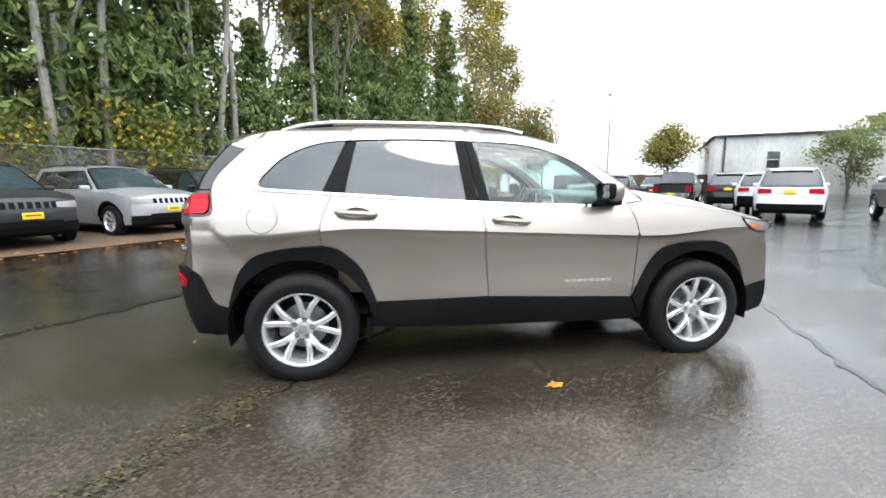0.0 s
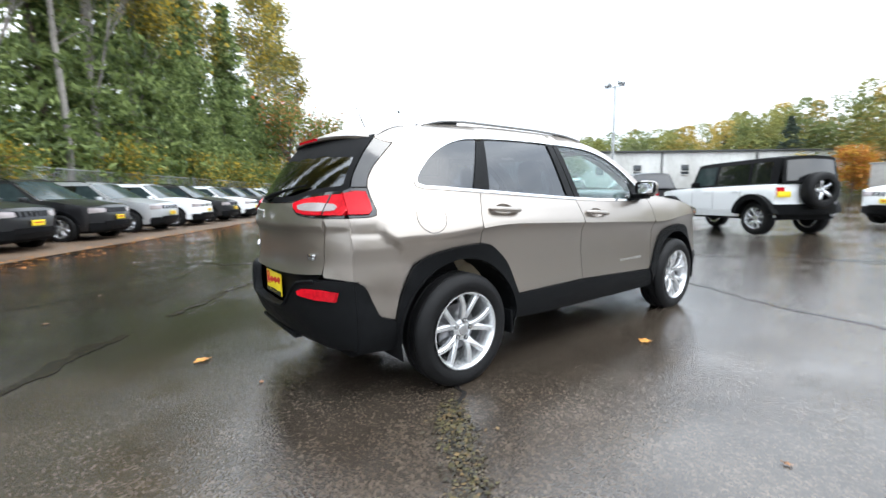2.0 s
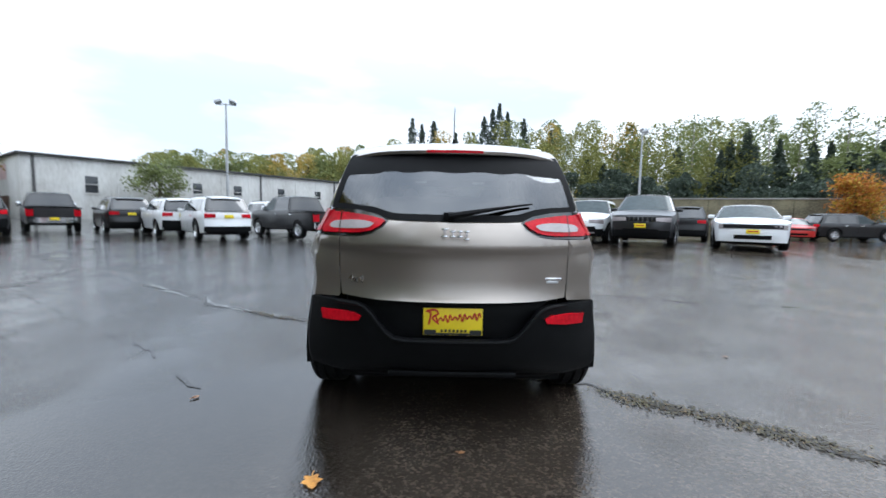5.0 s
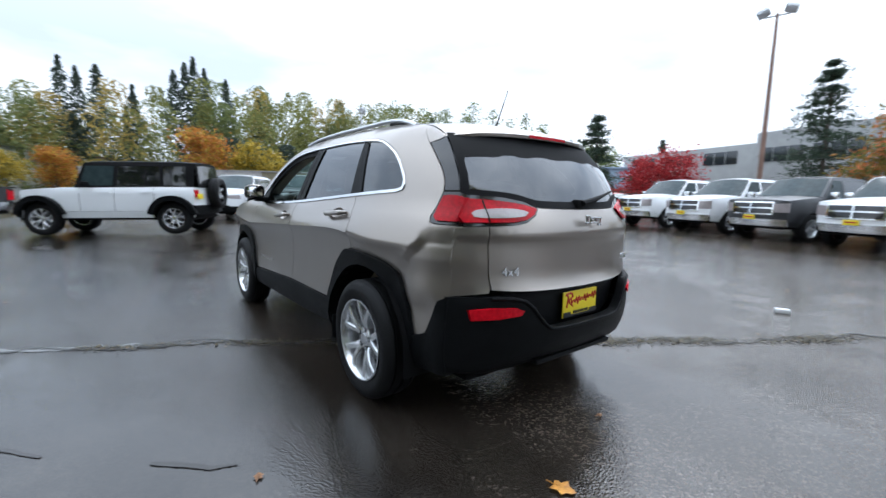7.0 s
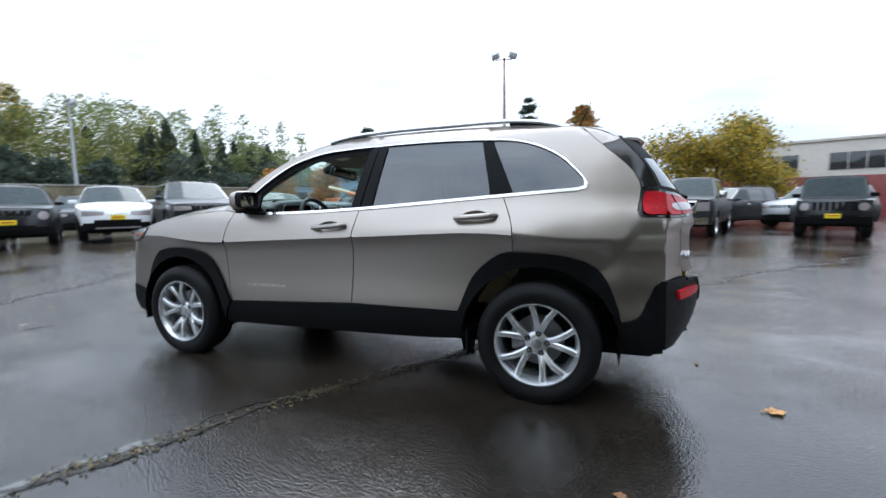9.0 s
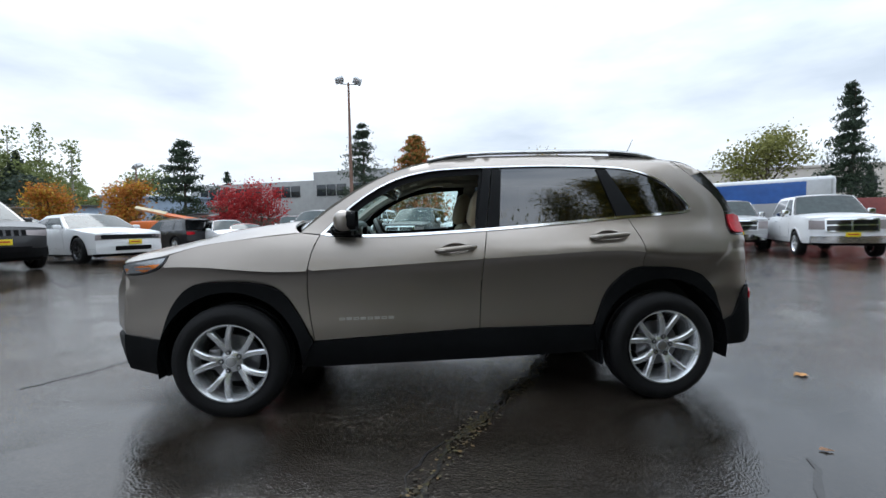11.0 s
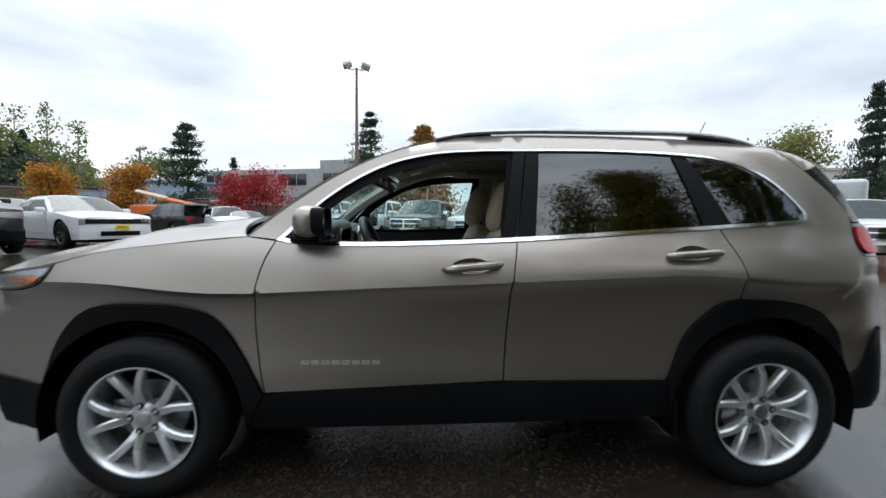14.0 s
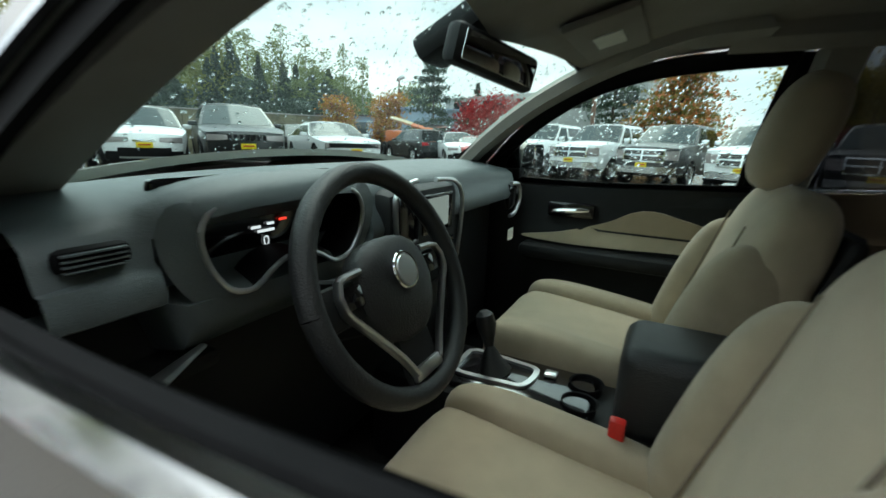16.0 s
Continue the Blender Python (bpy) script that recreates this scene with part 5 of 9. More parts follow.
# console between the seats
co_ = part("centre_console", box(bmesh.new(), -0.30, 0.68, -0.125, 0.125, 0.38, 0.665, 0.03), M_DASHB, suv)
part("console_plate", box(bmesh.new(), 0.13, 0.60, -0.098, 0.098, 0.655, 0.682, 0.012, pose(0, 0, 0)), M_GLOSS, co_)
sh = [(0.47, 0.055), (0.45, 0.07), (0.34, 0.062), (0.28, 0.045), (0.27, -0.045), (0.33, -0.062), (0.45, -0.07), (0.47, -0.055)]
hole = inset(spline(sh, 0.02, True), 0.014)
skin("shifter_frame", [spline(sh, 0.02, True), hole], lambda x, y: (x, y, 0.690), (0, 0, 1), M_SATIN, co_, 0.05, 0.012)
link_mesh("shifter_boot", *tube([(0.375, 0, 0.675), (0.385, 0, 0.71), (0.392, 0, 0.745)], [0.055, 0.032, 0.013], 12, 0.8), M_LEATHER, co_)
link_mesh("shifter_knob", *tube([(0.392, 0, 0.74), (0.398, 0, 0.775), (0.404, 0, 0.80), (0.41, 0, 0.825), (0.413, 0, 0.835)], [0.011, 0.019, 0.026, 0.022, 0.010], 14), M_LEATHER, co_)
boxed("drive_selector", (0.225, 0.255, -0.055, -0.025, 0.684, 0.694), M_SATIN, co_, 0.004)
for y in (-0.045, 0.045):
    v, f = lathe([(0.0, 0.62), (0.034, 0.62), (0.037, 0.688), (0.041, 0.690)], 20, "z")
    link_mesh("cup_holder", [(p[0] + 0.155, p[1] + y, p[2]) for p in v], f, M_BLACK, co_)
part("armrest", box(bmesh.new(), -0.32, 0.085, -0.105, 0.105, 0.66, 0.865, 0.035, seg=3), M_LEATHER, suv)


# seats
def pillow(bm, cx, cy, cz, sx, sy, sz, p=0.42, m=None, dish=0.0):
    """A stuffed cushion: a rounded box, hollowed a little on top."""
    got = bmesh.ops.create_uvsphere(bm, u_segments=36, v_segments=22, radius=1)["verts"]
    for v in got:
        q = [math.copysign(abs(t) ** p, t) for t in v.co]
        z = q[2] - (dish * (1 - min(1, abs(q[1])) ** 2) if q[2] > 0 else 0)
        v.co = Vector((cx + q[0] * sx, cy + q[1] * sy, cz + z * sz))
        if m is not None:
            v.co = m @ v.co
    return bm


def seat(y, label):
    s = new("front_seat")
    s.parent = suv
    s["label"] = label
    s.matrix_basis = pose(0.018 if y > 0 else 0.05, y, -0.085 if y > 0 else -0.070)
    part("seat_cushion", pillow(bmesh.new(), 0.22, 0, 0.625, 0.285, 0.255, 0.105, 0.45, pose(0, 0, 0.025 if y > 0 else 0.045, 0, -6, 0), 0.25), M_CLOTH, s)
    part("cushion_base", box(bmesh.new(), -0.02, 0.44, -0.24, 0.24, 0.40, 0.60, 0.05), M_DASHB, s)
    mb = pose(-0.05, 0, 0.66, 0, -17, 0)
    bk = part("backrest", pillow(bmesh.new(), -0.06, 0, 0.28, 0.085, 0.250, 0.335, 0.50, mb), M_CLOTH, s)
    for s_ in (-1, 1):
        part("side_bolster", pillow(bmesh.new(), -0.015, s_ * 0.205, 0.22, 0.095, 0.062, 0.255, 0.72, mb), M_CLOTH2, s)
        part("cushion_bolster", pillow(bmesh.new(), 0.22, s_ * 0.215, 0.665, 0.265, 0.055, 0.085, 0.6, pose(0, 0, 0.025 if y > 0 else 0.045, 0, -6, 0)), M_CLOTH2, s)
        seam = [mb @ Vector((0.028, s_ * 0.145, z)) for z in np.linspace(0.0, 0.50, 14)]
        link_mesh("seam", *tube(seam, 0.0025, 6), M_SEAM, bk)
    hd = part("headrest", pillow(bmesh.new(), 0.012, 0, 0.722, 0.058 if y > 0 else 0.068, 0.076 if y > 0 else 0.100, 0.140, 0.74, mb), M_CLOTH, s)
    for s_ in (-1, 1):
        link_mesh("headrest_post", *tube([mb @ Vector((-0.03, s_ * 0.06, 0.55)), mb @ Vector((-0.01, s_ * 0.06, 0.70))], 0.007, 8), M_CHROME, hd)
    part("seat_back_shell", box(bmesh.new(), -0.175, -0.125, -0.22, 0.22, -0.05, 0.56, 0.03, mb), M_DASHB, s)
    return s


seat(0.37, "beige cloth driver's seat")
seat(-0.37, "beige cloth passenger seat")
for y in (0.14, -0.14):
    boxed("seat_buckle", (0.055, 0.085, y - 0.012, y + 0.012, 0.68, 0.735), M_BUCKLE, suv, 0.005)
bm = pillow(bmesh.new(), -0.92, 0, 0.60, 0.25, 0.64, 0.12, 0.3)
rs_ = part("rear_bench", bm, M_CLOTH, suv)
part("bench_back", pillow(bmesh.new(), 0, 0, 0.30, 0.09, 0.62, 0.34, 0.3, pose(-1.12, 0, 0.66, 0, -15, 0)), M_CLOTH2, rs_)

# door linings, pillars and headliner
for sg in (1, -1):
    wpan = lambda x, z, sg=sg: (x, sg * (S.w(x, z) - 0.115 + 0.055 * min(1, max(0, (z - 0.99) / 0.07))), z)
    pan = outline([(0.80, 0.45), (0.86, 0.80), (0.80, 1.085)], [(0.80, 1.085), (0.38, 1.082), (-0.20, 1.107)], [(-0.20, 1.107), (-0.17, 0.48)], [(-0.17, 0.48), (0.80, 0.45)], step=0.05)
    dl = skin("door_lining", [pan], wpan, (0, -sg, 0), M_DASHB, suv, 0.06, 0.0)
    ins = [(0.56, 0.875), (0.40, 0.905), (0.24, 0.955), (0.15, 1.005), (0.08, 1.018), (0.0, 1.0), (-0.14, 0.955), (-0.14, 0.885), (0.05, 0.872), (0.35, 0.862)]
    skin("lining_insert", [spline(ins, 0.03, True)], lambda x, z, sg=sg: (x, sg * (S.w(x, z) - 0.128), z), (0, -sg, 0), M_CLOTH, dl, 0.04, 0.008)
    part("door_armrest", box(bmesh.new(), -0.14, 0.55, min(sg * 0.68, sg * 0.79), max(sg * 0.68, sg * 0.79), 0.80, 0.855, 0.02), M_DASHB, dl)
    link_mesh("inner_handle", *tube([(0.44, sg * 0.752, 0.985), (0.40, sg * 0.742, 0.992), (0.33, sg * 0.742, 0.998), (0.30, sg * 0.748, 1.0)], [0.008, 0.012, 0.010, 0.006], 8), M_CHROME, dl)
    part("handle_cup", box(bmesh.new(), 0.28, 0.46, min(sg * 0.752, sg * 0.775), max(sg * 0.752, sg * 0.775), 0.965, 1.025, 0.010), M_GLOSS, dl)
    # padded top of the door, and the outer seal of the window slot
    tops = [(x, belt(x)) for x in np.linspace(0.74, -0.20, 30)]
    strip("door_top", [(x, sg * (S.w(x, z) - 0.044), z - 0.020) for x, z in tops], [(0, sg * 0.022, -0.02), (0, sg * 0.022, 0.004), (0, sg * 0.012, 0.012), (0, sg * 0.002, 0.010), (0, sg * -0.010, -0.004), (0, sg * -0.014, -0.04)], M_DASHB, dl)
    strip("window_slot_seal", [(x, sg * (S.w(x, z + 0.006) - 0.008), z + 0.008) for x, z in tops], [(0, 0.008, -0.012), (0, 0.008, 0.006), (0, -0.010, 0.006), (0, -0.010, -0.012)], M_BLACK, dl)
    # windscreen pillar lining and B pillar
    pil = spline([(0.90, 1.10), (0.75, 1.235), (0.55, 1.37), (0.32, 1.48), (0.10, 1.545), (-0.1, 1.56)], 0.05)
    strip("pillar_lining", [(x, sg * (S.w(x, min(1.58, z + 0.03)) - 0.045), z) for x, z in pil], [(0.02, sg * 0.025, 0.030), (-0.022, sg * -0.085, 0.008), (-0.045, sg * -0.080, -0.018), (-0.025, sg * 0.012, -0.036)], M_LINER, suv, smooth=60)
    strip("roof_rail_lining", [(x, sg * (S.w(x, 1.55) - 0.05), 1.535) for x in np.linspace(-0.05, -1.6, 12)], [(0, sg * 0.04, 0.02), (0, sg * -0.05, 0.035), (0, sg * -0.05, -0.005), (0, sg * 0.02, -0.03)], M_LINER, suv)
    strip("door_pillar_lining", [(-0.275, sg * 0.745, 0.5), (-0.275, sg * 0.775, 0.95), (-0.27, sg * 0.755, 1.12), (-0.31, sg * 0.635, 1.50), (-0.32, sg * 0.60, 1.55)], [(0.055, 0, 0), (0.03, -0.03 * sg, 0), (-0.05, -0.03 * sg, 0), (-0.06, 0, 0)], M_LINER, suv)
    strip("seat_belt", [(-0.255, sg * 0.605, 1.36), (-0.262, sg * 0.66, 1.12), (-0.27, sg * 0.69, 0.85), (-0.28, sg * 0.69, 0.55)], [(0.024, 0, 0), (0.024, -0.003 * sg, 0), (-0.024, -0.003 * sg, 0), (-0.024, 0, 0)], M_DASHB, suv)
    vi = part("sun_visor", box(bmesh.new(), 0.0, 0.17, min(sg * 0.12, sg * 0.50), max(sg * 0.12, sg * 0.50), -0.010, 0.010, 0.008, pose(0.15, 0, 1.537, 0, 15, 0)), M_LINER, suv)
    part("visor_label", box(bmesh.new(), 0.05, 0.12, min(sg * 0.24, sg * 0.36), max(sg * 0.24, sg * 0.36), -0.014, -0.011, 0.0, pose(0.15, 0, 1.537, 0, 15, 0)), M_PAPER, vi)
ll = [(0.34, -0.53), (0.43, 0.0), (0.34, 0.53), (-0.3, 0.56), (-1.0, 0.57), (-1.66, 0.52), (-1.66, -0.52), (-1.0, -0.57), (-0.3, -0.56)]
skin("headliner", [outline(*[[ll[i], ll[(i + 1) % 9]] for i in range(9)], step=0.1)], S.roof(-0.045), (0, 0, -1), M_LINER, suv, 0.12, 0.0)
oc = part("overhead_console", box(bmesh.new(), -0.10, 0.12, -0.085, 0.085, 1.545, 1.60, 0.03), M_LINER, suv)
for y in (-0.045, 0.045):
    boxed("reading_lamp", (0.02, 0.07, y - 0.025, y + 0.025, 1.540, 1.547), M_CLEARLENS, oc, 0.004)
# inner mirror
im = part("inner_mirror", box(bmesh.new(), -0.022, 0.022, -0.130, 0.130, -0.040, 0.040, 0.016, pose(0.416, 0.018, 1.414, 9, -8, -22)), M_DASHB, suv)
part("mirror_face", box(bmesh.new(), -0.027, -0.021, -0.112, 0.112, -0.028, 0.028, 0.002, pose(0.416, 0.018, 1.414, 9, -8, -22)), surface("inner_mirror_silver", (0.55, 0.56, 0.57), 0.03, 1.0, 0.02), im)
link_mesh("mirror_mount", *tube([(0.43, 0.018, 1.42), (0.475, 0.01, 1.45), (0.50, 0.01, 1.48)], [0.016, 0.026, 0.045], 10), M_DASHB, im)
part("sensor_housing", box(bmesh.new(), -0.10, 0.10, -0.065, 0.065, -0.03, 0.03, 0.02, pose(0.49, 0.02, 1.475, 0, 27, 0)), M_DASHB, im)


# ---- rain beads on the glass ----
def bead_glass():
    m, n, l, p = nodes_of("rain_water")
    p.inputs["Base Color"].default_value = (1, 1, 1, 1)
    p.inputs["Transmission Weight"].default_value, p.inputs["Roughness"].default_value, p.inputs["IOR"].default_value = 1.0, 0.02, 1.33
    return m


M_BEAD = bead_glass()


def beads(name, surf, count, seed, big, parent):
    """Small domes of water scattered over a pane given as surf(u, v), u and v from 0 to 1."""
    r = random.Random(seed)
    v, f = [], []
    for _ in range(count):
        u, w_ = r.random(), r.random()
        p, a, b = Vector(surf(u, w_)), Vector(surf(min(1, u + 0.01), w_)), Vector(surf(u, min(1, w_ + 0.01)))
        if p.length < 0.01:
            continue
        e1, e2 = (a - p).normalized(), (b - p).normalized()
        nn = e1.cross(e2).normalized()
        if nn.dot(p - Vector((0, 0, 1.0))) < 0:
            nn = -nn
        q = big * (0.35 + 0.65 * r.random() ** 3)
        k = len(v)
        v.append(p + nn * q * 0.55)
        for ring, (rad, hh) in enumerate(((0.62, 0.42), (1.0, 0.0))):
            for i in range(7):
                t = 2 * math.pi * i / 7
                v.append(p + e1 * (q * rad * math.cos(t)) + e2 * (q * rad * math.sin(t) * 1.15) + nn * q * hh)
        for i in range(7):
            j = (i + 1) % 7
            f.append((k, k + 1 + i, k + 1 + j))
            f.append((k + 1 + i, k + 8 + i, k + 8 + j, k + 1 + j))
        f.append(tuple(k + 8 + i for i in range(6, -1, -1)))
    ob = link_mesh(name, v, f, M_BEAD, parent, smooth=180)
    ob["kind"] = "stuff"
    return ob


def right_pane(u, w_):
    x = 0.68 - 0.86 * u
    zlo, zhi = belt(x) + 0.03, float(np.interp(-x, [-0.70, -0.38, -0.16, 0.06, 0.20], [1.18, 1.40, 1.47, 1.50, 1.505]))
    z = zlo + (zhi - zlo) * w_
    return (x, -(S.w(x, z) - 0.005), z)


beads("rain_water", right_pane, 1300, 5, 0.0042, suv)
beads("rain_water", lambda u, w_: Vector(ws(-0.9 + 1.8 * u, 0.05 + 0.9 * w_)), 1900, 6, 0.0048, suv)


# ---- the yard ----
def lot(x, y):
    """Height of the yard: level round the taupe car, with a low swell beyond it."""
    return 0.30 * math.exp(-((x - 10.5) ** 2 + (y + 8.0) ** 2) / 52.0)


def asphalt():
    """Old wet asphalt: stone grain, worn patches, and standing water in shallow hollows."""
    m, n, l, p = nodes_of("wet_asphalt")
    co = n.new("ShaderNodeTexCoord")

    def tex(scale, detail=5, rough=0.55, kind="ShaderNodeTexNoise", stretch=None):
        t = n.new(kind)
        t.inputs["Scale"].default_value = scale
        if kind == "ShaderNodeTexNoise":
            t.inputs["Detail"].default_value, t.inputs["Roughness"].default_value = detail, rough
        if stretch:
            mp = n.new("ShaderNodeMapping")
            mp.inputs["Scale"].default_value = stretch
            mp.inputs["Rotation"].default_value = (0, 0, radians(25))
            l.new(co.outputs["Object"], mp.inputs["Vector"])
            l.new(mp.outputs["Vector"], t.inputs["Vector"])
        else:
            l.new(co.outputs["Object"], t.inputs["Vector"])
        return t

    def ramp(src, rows):
        r = n.new("ShaderNodeValToRGB")
        while len(r.color_ramp.elements) < len(rows):
            r.color_ramp.elements.new(0.5)
        for e, (pos, col) in zip(r.color_ramp.elements, rows):
            e.position, e.color = pos, (*((col,) * 3 if not isinstance(col, tuple) else col), 1)
        l.new(src, r.inputs["Fac"])
        return r

    def math_(op, a, b):
        q = n.new("ShaderNodeMath")
        q.operation = op
        for i, v in enumerate((a, b)):
            if isinstance(v, (int, float)):
                q.inputs[i].default_value = v
            else:
                l.new(v, q.inputs[i])
        return q.outputs[0]

    patch = tex(0.22, 7, 0.6, stretch=(1, 2.4, 1))
    stain = tex(1.1, 7, 0.65)
    grain = tex(95, 3, 0.7)
    stone = tex(85, kind="ShaderNodeTexVoronoi")
    pit = tex(26, 4, 0.6)
    sep = n.new("ShaderNodeSeparateXYZ")      # the ground colour turns paler and browner towards -y
    l.new(co.outputs["Object"], sep.inputs["Vector"])
    side_mix = n.new("ShaderNodeMapRange")
    side_mix.interpolation_type = "SMOOTHSTEP"
    side_mix.inputs["From Min"].default_value, side_mix.inputs["From Max"].default_value = 2.6, -1.8
    l.new(math_("ADD", sep.outputs["Y"], math_("MULTIPLY", math_("SUBTRACT", patch.outputs["Fac"], 0.5), 6.0)), side_mix.inputs["Value"])
    base = ramp(stain.outputs["Fac"], [(0.30, (0.0080, 0.0068, 0.0056)), (0.52, (0.0150, 0.0128, 0.0106)), (0.74, (0.030, 0.026, 0.0215))])
    pale = ramp(stain.outputs["Fac"], [(0.30, (0.032, 0.0245, 0.018)), (0.52, (0.052, 0.041, 0.031)), (0.74, (0.074, 0.060, 0.047))])
    two = n.new("ShaderNodeMix")
    two.data_type = "RGBA"
    l.new(side_mix.outputs["Result"], two.inputs["Factor"])
    l.new(base.outputs["Color"], two.inputs["A"])
    l.new(pale.outputs["Color"], two.inputs["B"])
    speck = ramp(stone.outputs["Color"], [(0.15, 0.55), (0.6, 1.0), (0.92, 1.75)])
    mul = n.new("ShaderNodeMix")
    mul.data_type, mul.blend_type = "RGBA", "MULTIPLY"
    mul.inputs["Factor"].default_value = 1.0
    l.new(two.outputs["Result"], mul.inputs["A"])
    l.new(speck.outputs["Color"], mul.inputs["B"])
    l.new(mul.outputs["Result"], p.inputs["Base Color"])
    wet = ramp(patch.outputs["Fac"], [(0.44, 0.0), (0.54, 1.0)])
    fine = ramp(stain.outputs["Fac"], [(0.36, 0.0), (0.60, 1.0)])
    film = math_("ADD", math_("MULTIPLY", wet.outputs["Color"], 0.55), math_("MULTIPLY", fine.outputs["Color"], 0.45))
    rg = n.new("ShaderNodeMapRange")
    rg.inputs["To Min"].default_value, rg.inputs["To Max"].default_value = 0.13, 0.04
    l.new(film, rg.inputs["Value"])
    l.new(rg.outputs["Result"], p.inputs["Roughness"])
    p.inputs["Specular IOR Level"].default_value = 0.80
    bn = n.new("ShaderNodeBump")
    bn.inputs["Distance"].default_value = 0.008
    st = n.new("ShaderNodeMapRange")
    st.inputs["To Min"].default_value, st.inputs["To Max"].default_value = 0.34, 0.09
    l.new(film, st.inputs["Value"])
    l.new(st.outputs["Result"], bn.inputs["Strength"])
    l.new(math_("ADD", math_("ADD", math_("MULTIPLY", grain.outputs["Fac"], 0.7), math_("MULTIPLY", stone.outputs["Distance"], 1.1)), math_("MULTIPLY", pit.outputs["Fac"], 0.5)), bn.inputs["Height"])
    l.new(bn.outputs["Normal"], p.inputs["Normal"])
    return m


near = np.arange(-30, 30.01, 0.75)
out_ = np.array([34, 40, 50, 65, 90, 130, 200, 320, 520, 900.0])
gxs = np.concatenate([-out_[::-1], near, out_])
gv = [(x, y, lot(x, y) - 0.0) for x in gxs for y in gxs]
gn = len(gxs)
gf = [(i * gn + j, (i + 1) * gn + j, (i + 1) * gn + j + 1, i * gn + j + 1) for i in range(gn - 1) for j in range(gn - 1)]
tagged(link_mesh("ground", gv, gf, asphalt(), smooth=180), "wet cracked asphalt yard with puddles", "ground", kind="structure")

M_CRACK = surface("wet_crack_fill", (0.012, 0.011, 0.010), 0.35, 0, 0.4, 20, 0.6, 80)
M_TAR = surface("worn_tar_seam", (0.022, 0.020, 0.018), 0.16, 0, 0.3, 6, 0.2, 60)
# Pale base colour carries the sky's reflection in the wet streak.
M_PALE_STREAK = surface("pale_sky_streak", (0.11, 0.11, 0.105), 0.12, 0, 0.5, 8, 0.2, 40)
M_LEAF_O = surface("fallen_orange_leaf", (0.42, 0.17, 0.03), 0.45, 0, 0.35, 30, second=(0.5, 0.24, 0.04))


def ragged(name, pts, width, mat, seed, label, category, z=0.004, jitter=0.05, skip=0.0, fat=None):
    """An uneven band on the ground along pts."""
    r = random.Random(seed)
    run = spline(pts, 0.05)
    v, f = [], []
    for i, p in enumerate(run):
        a, b = run[max(0, i - 1)], run[min(len(run) - 1, i + 1)]
        d = Vector((b[0] - a[0], b[1] - a[1]))
        d = d.normalized() if d.length else Vector((1, 0))
        o = Vector((-d.y, d.x))
        w = width * (0.45 + 0.55 * abs(noise.noise(Vector((p[0] * 3.1, p[1] * 3.1, seed)))) * 2.2)
        c = Vector(p[:2]) + o * (noise.noise(Vector((p[0] * 1.7, p[1] * 1.7, seed + 9))) * jitter + noise.noise(Vector((p[0] * 8, p[1] * 8, seed + 4))) * jitter * 0.4 + noise.noise(Vector((p[0] * 25, p[1] * 25, seed))) * 0.014)
        for s_ in (-1, 1):
            q = c + o * (w * s_ * (0.62 + 0.5 * noise.noise(Vector((p[0] * 6 + s_, p[1] * 6, seed))) + 0.12 * r.random()))
            v.append((q.x, q.y, lot(q.x, q.y) + z))
    for i in range(len(run) - 1):
        if noise.noise(Vector((run[i][0] * 2.0, run[i][1] * 2.0, seed + 3))) > -1 + skip:
            f.append((2 * i, 2 * i + 1, 2 * i + 3, 2 * i + 2))
    ob = link_mesh(name, v, f, mat)
    return tagged(ob, label, category, kind="structure")


CRACK = [(-7.2, -8.1), (-5.5, -6.05), (-4.2, -4.8), (-2.97, -3.2), (-2.35, -2.15), (-1.9, -1.55), (-1.7, -1.2), (-1.52, -0.95), (-1.15, -0.4), (-0.78, 0.12), (-0.5, 0.58), (0.04, 1.33), (0.3, 1.86), (0.55, 2.27), (1.0, 3.0), (2.2, 4.6)]
ragged("ground_crack", CRACK, 0.030, M_CRACK, 3, "long wet crack across the asphalt", "crack", 0.004, 0.16)
ragged("ground_crack", CRACK[3:], 0.012, M_CRACK, 31, "branching strand of the long crack", "crack", 0.0045, 0.16, 1.0)
ragged("pale_streak", CRACK[12:] + [(3.6, 6.4)], 0.065, M_PALE_STREAK, 33, "pale wet streak along the crack, sky reflection in its colour", "streak", 0.003, 0.10, 0.55)
SEAMS = [([(3.4, 0.9), (2.67, -0.34), (2.2, -1.25), (1.85, -2.3), (1.4, -3.5), (1.2, -4.6)], 0.05, 8), ([(7.0, 14.0), (4.27, 9.9), (0.93, 5.13), (-0.68, 2.78), (-1.6, 1.6)], 0.02, 9),
         ([(-7.5, 1.2), (-5.73, 2.67), (-4.84, 3.3), (-3.9, 3.6), (-2.0, 4.6)], 0.04, 11),
         ([(5.0, -1.2), (6.0, -2.2), (7.2, -3.8), (7.4, -5.5)], 0.12, 12), ([(-3.0, -4.4), (-4.5, -4.9), (-6.5, -5.0), (-8.5, -4.2)], 0.04, 13)]
for pts, wd, sd in SEAMS:
    ragged("worn_seam", pts, wd, M_TAR, sd, "broken wet seam in the old asphalt", "seam", 0.004, 0.09, 0.95)

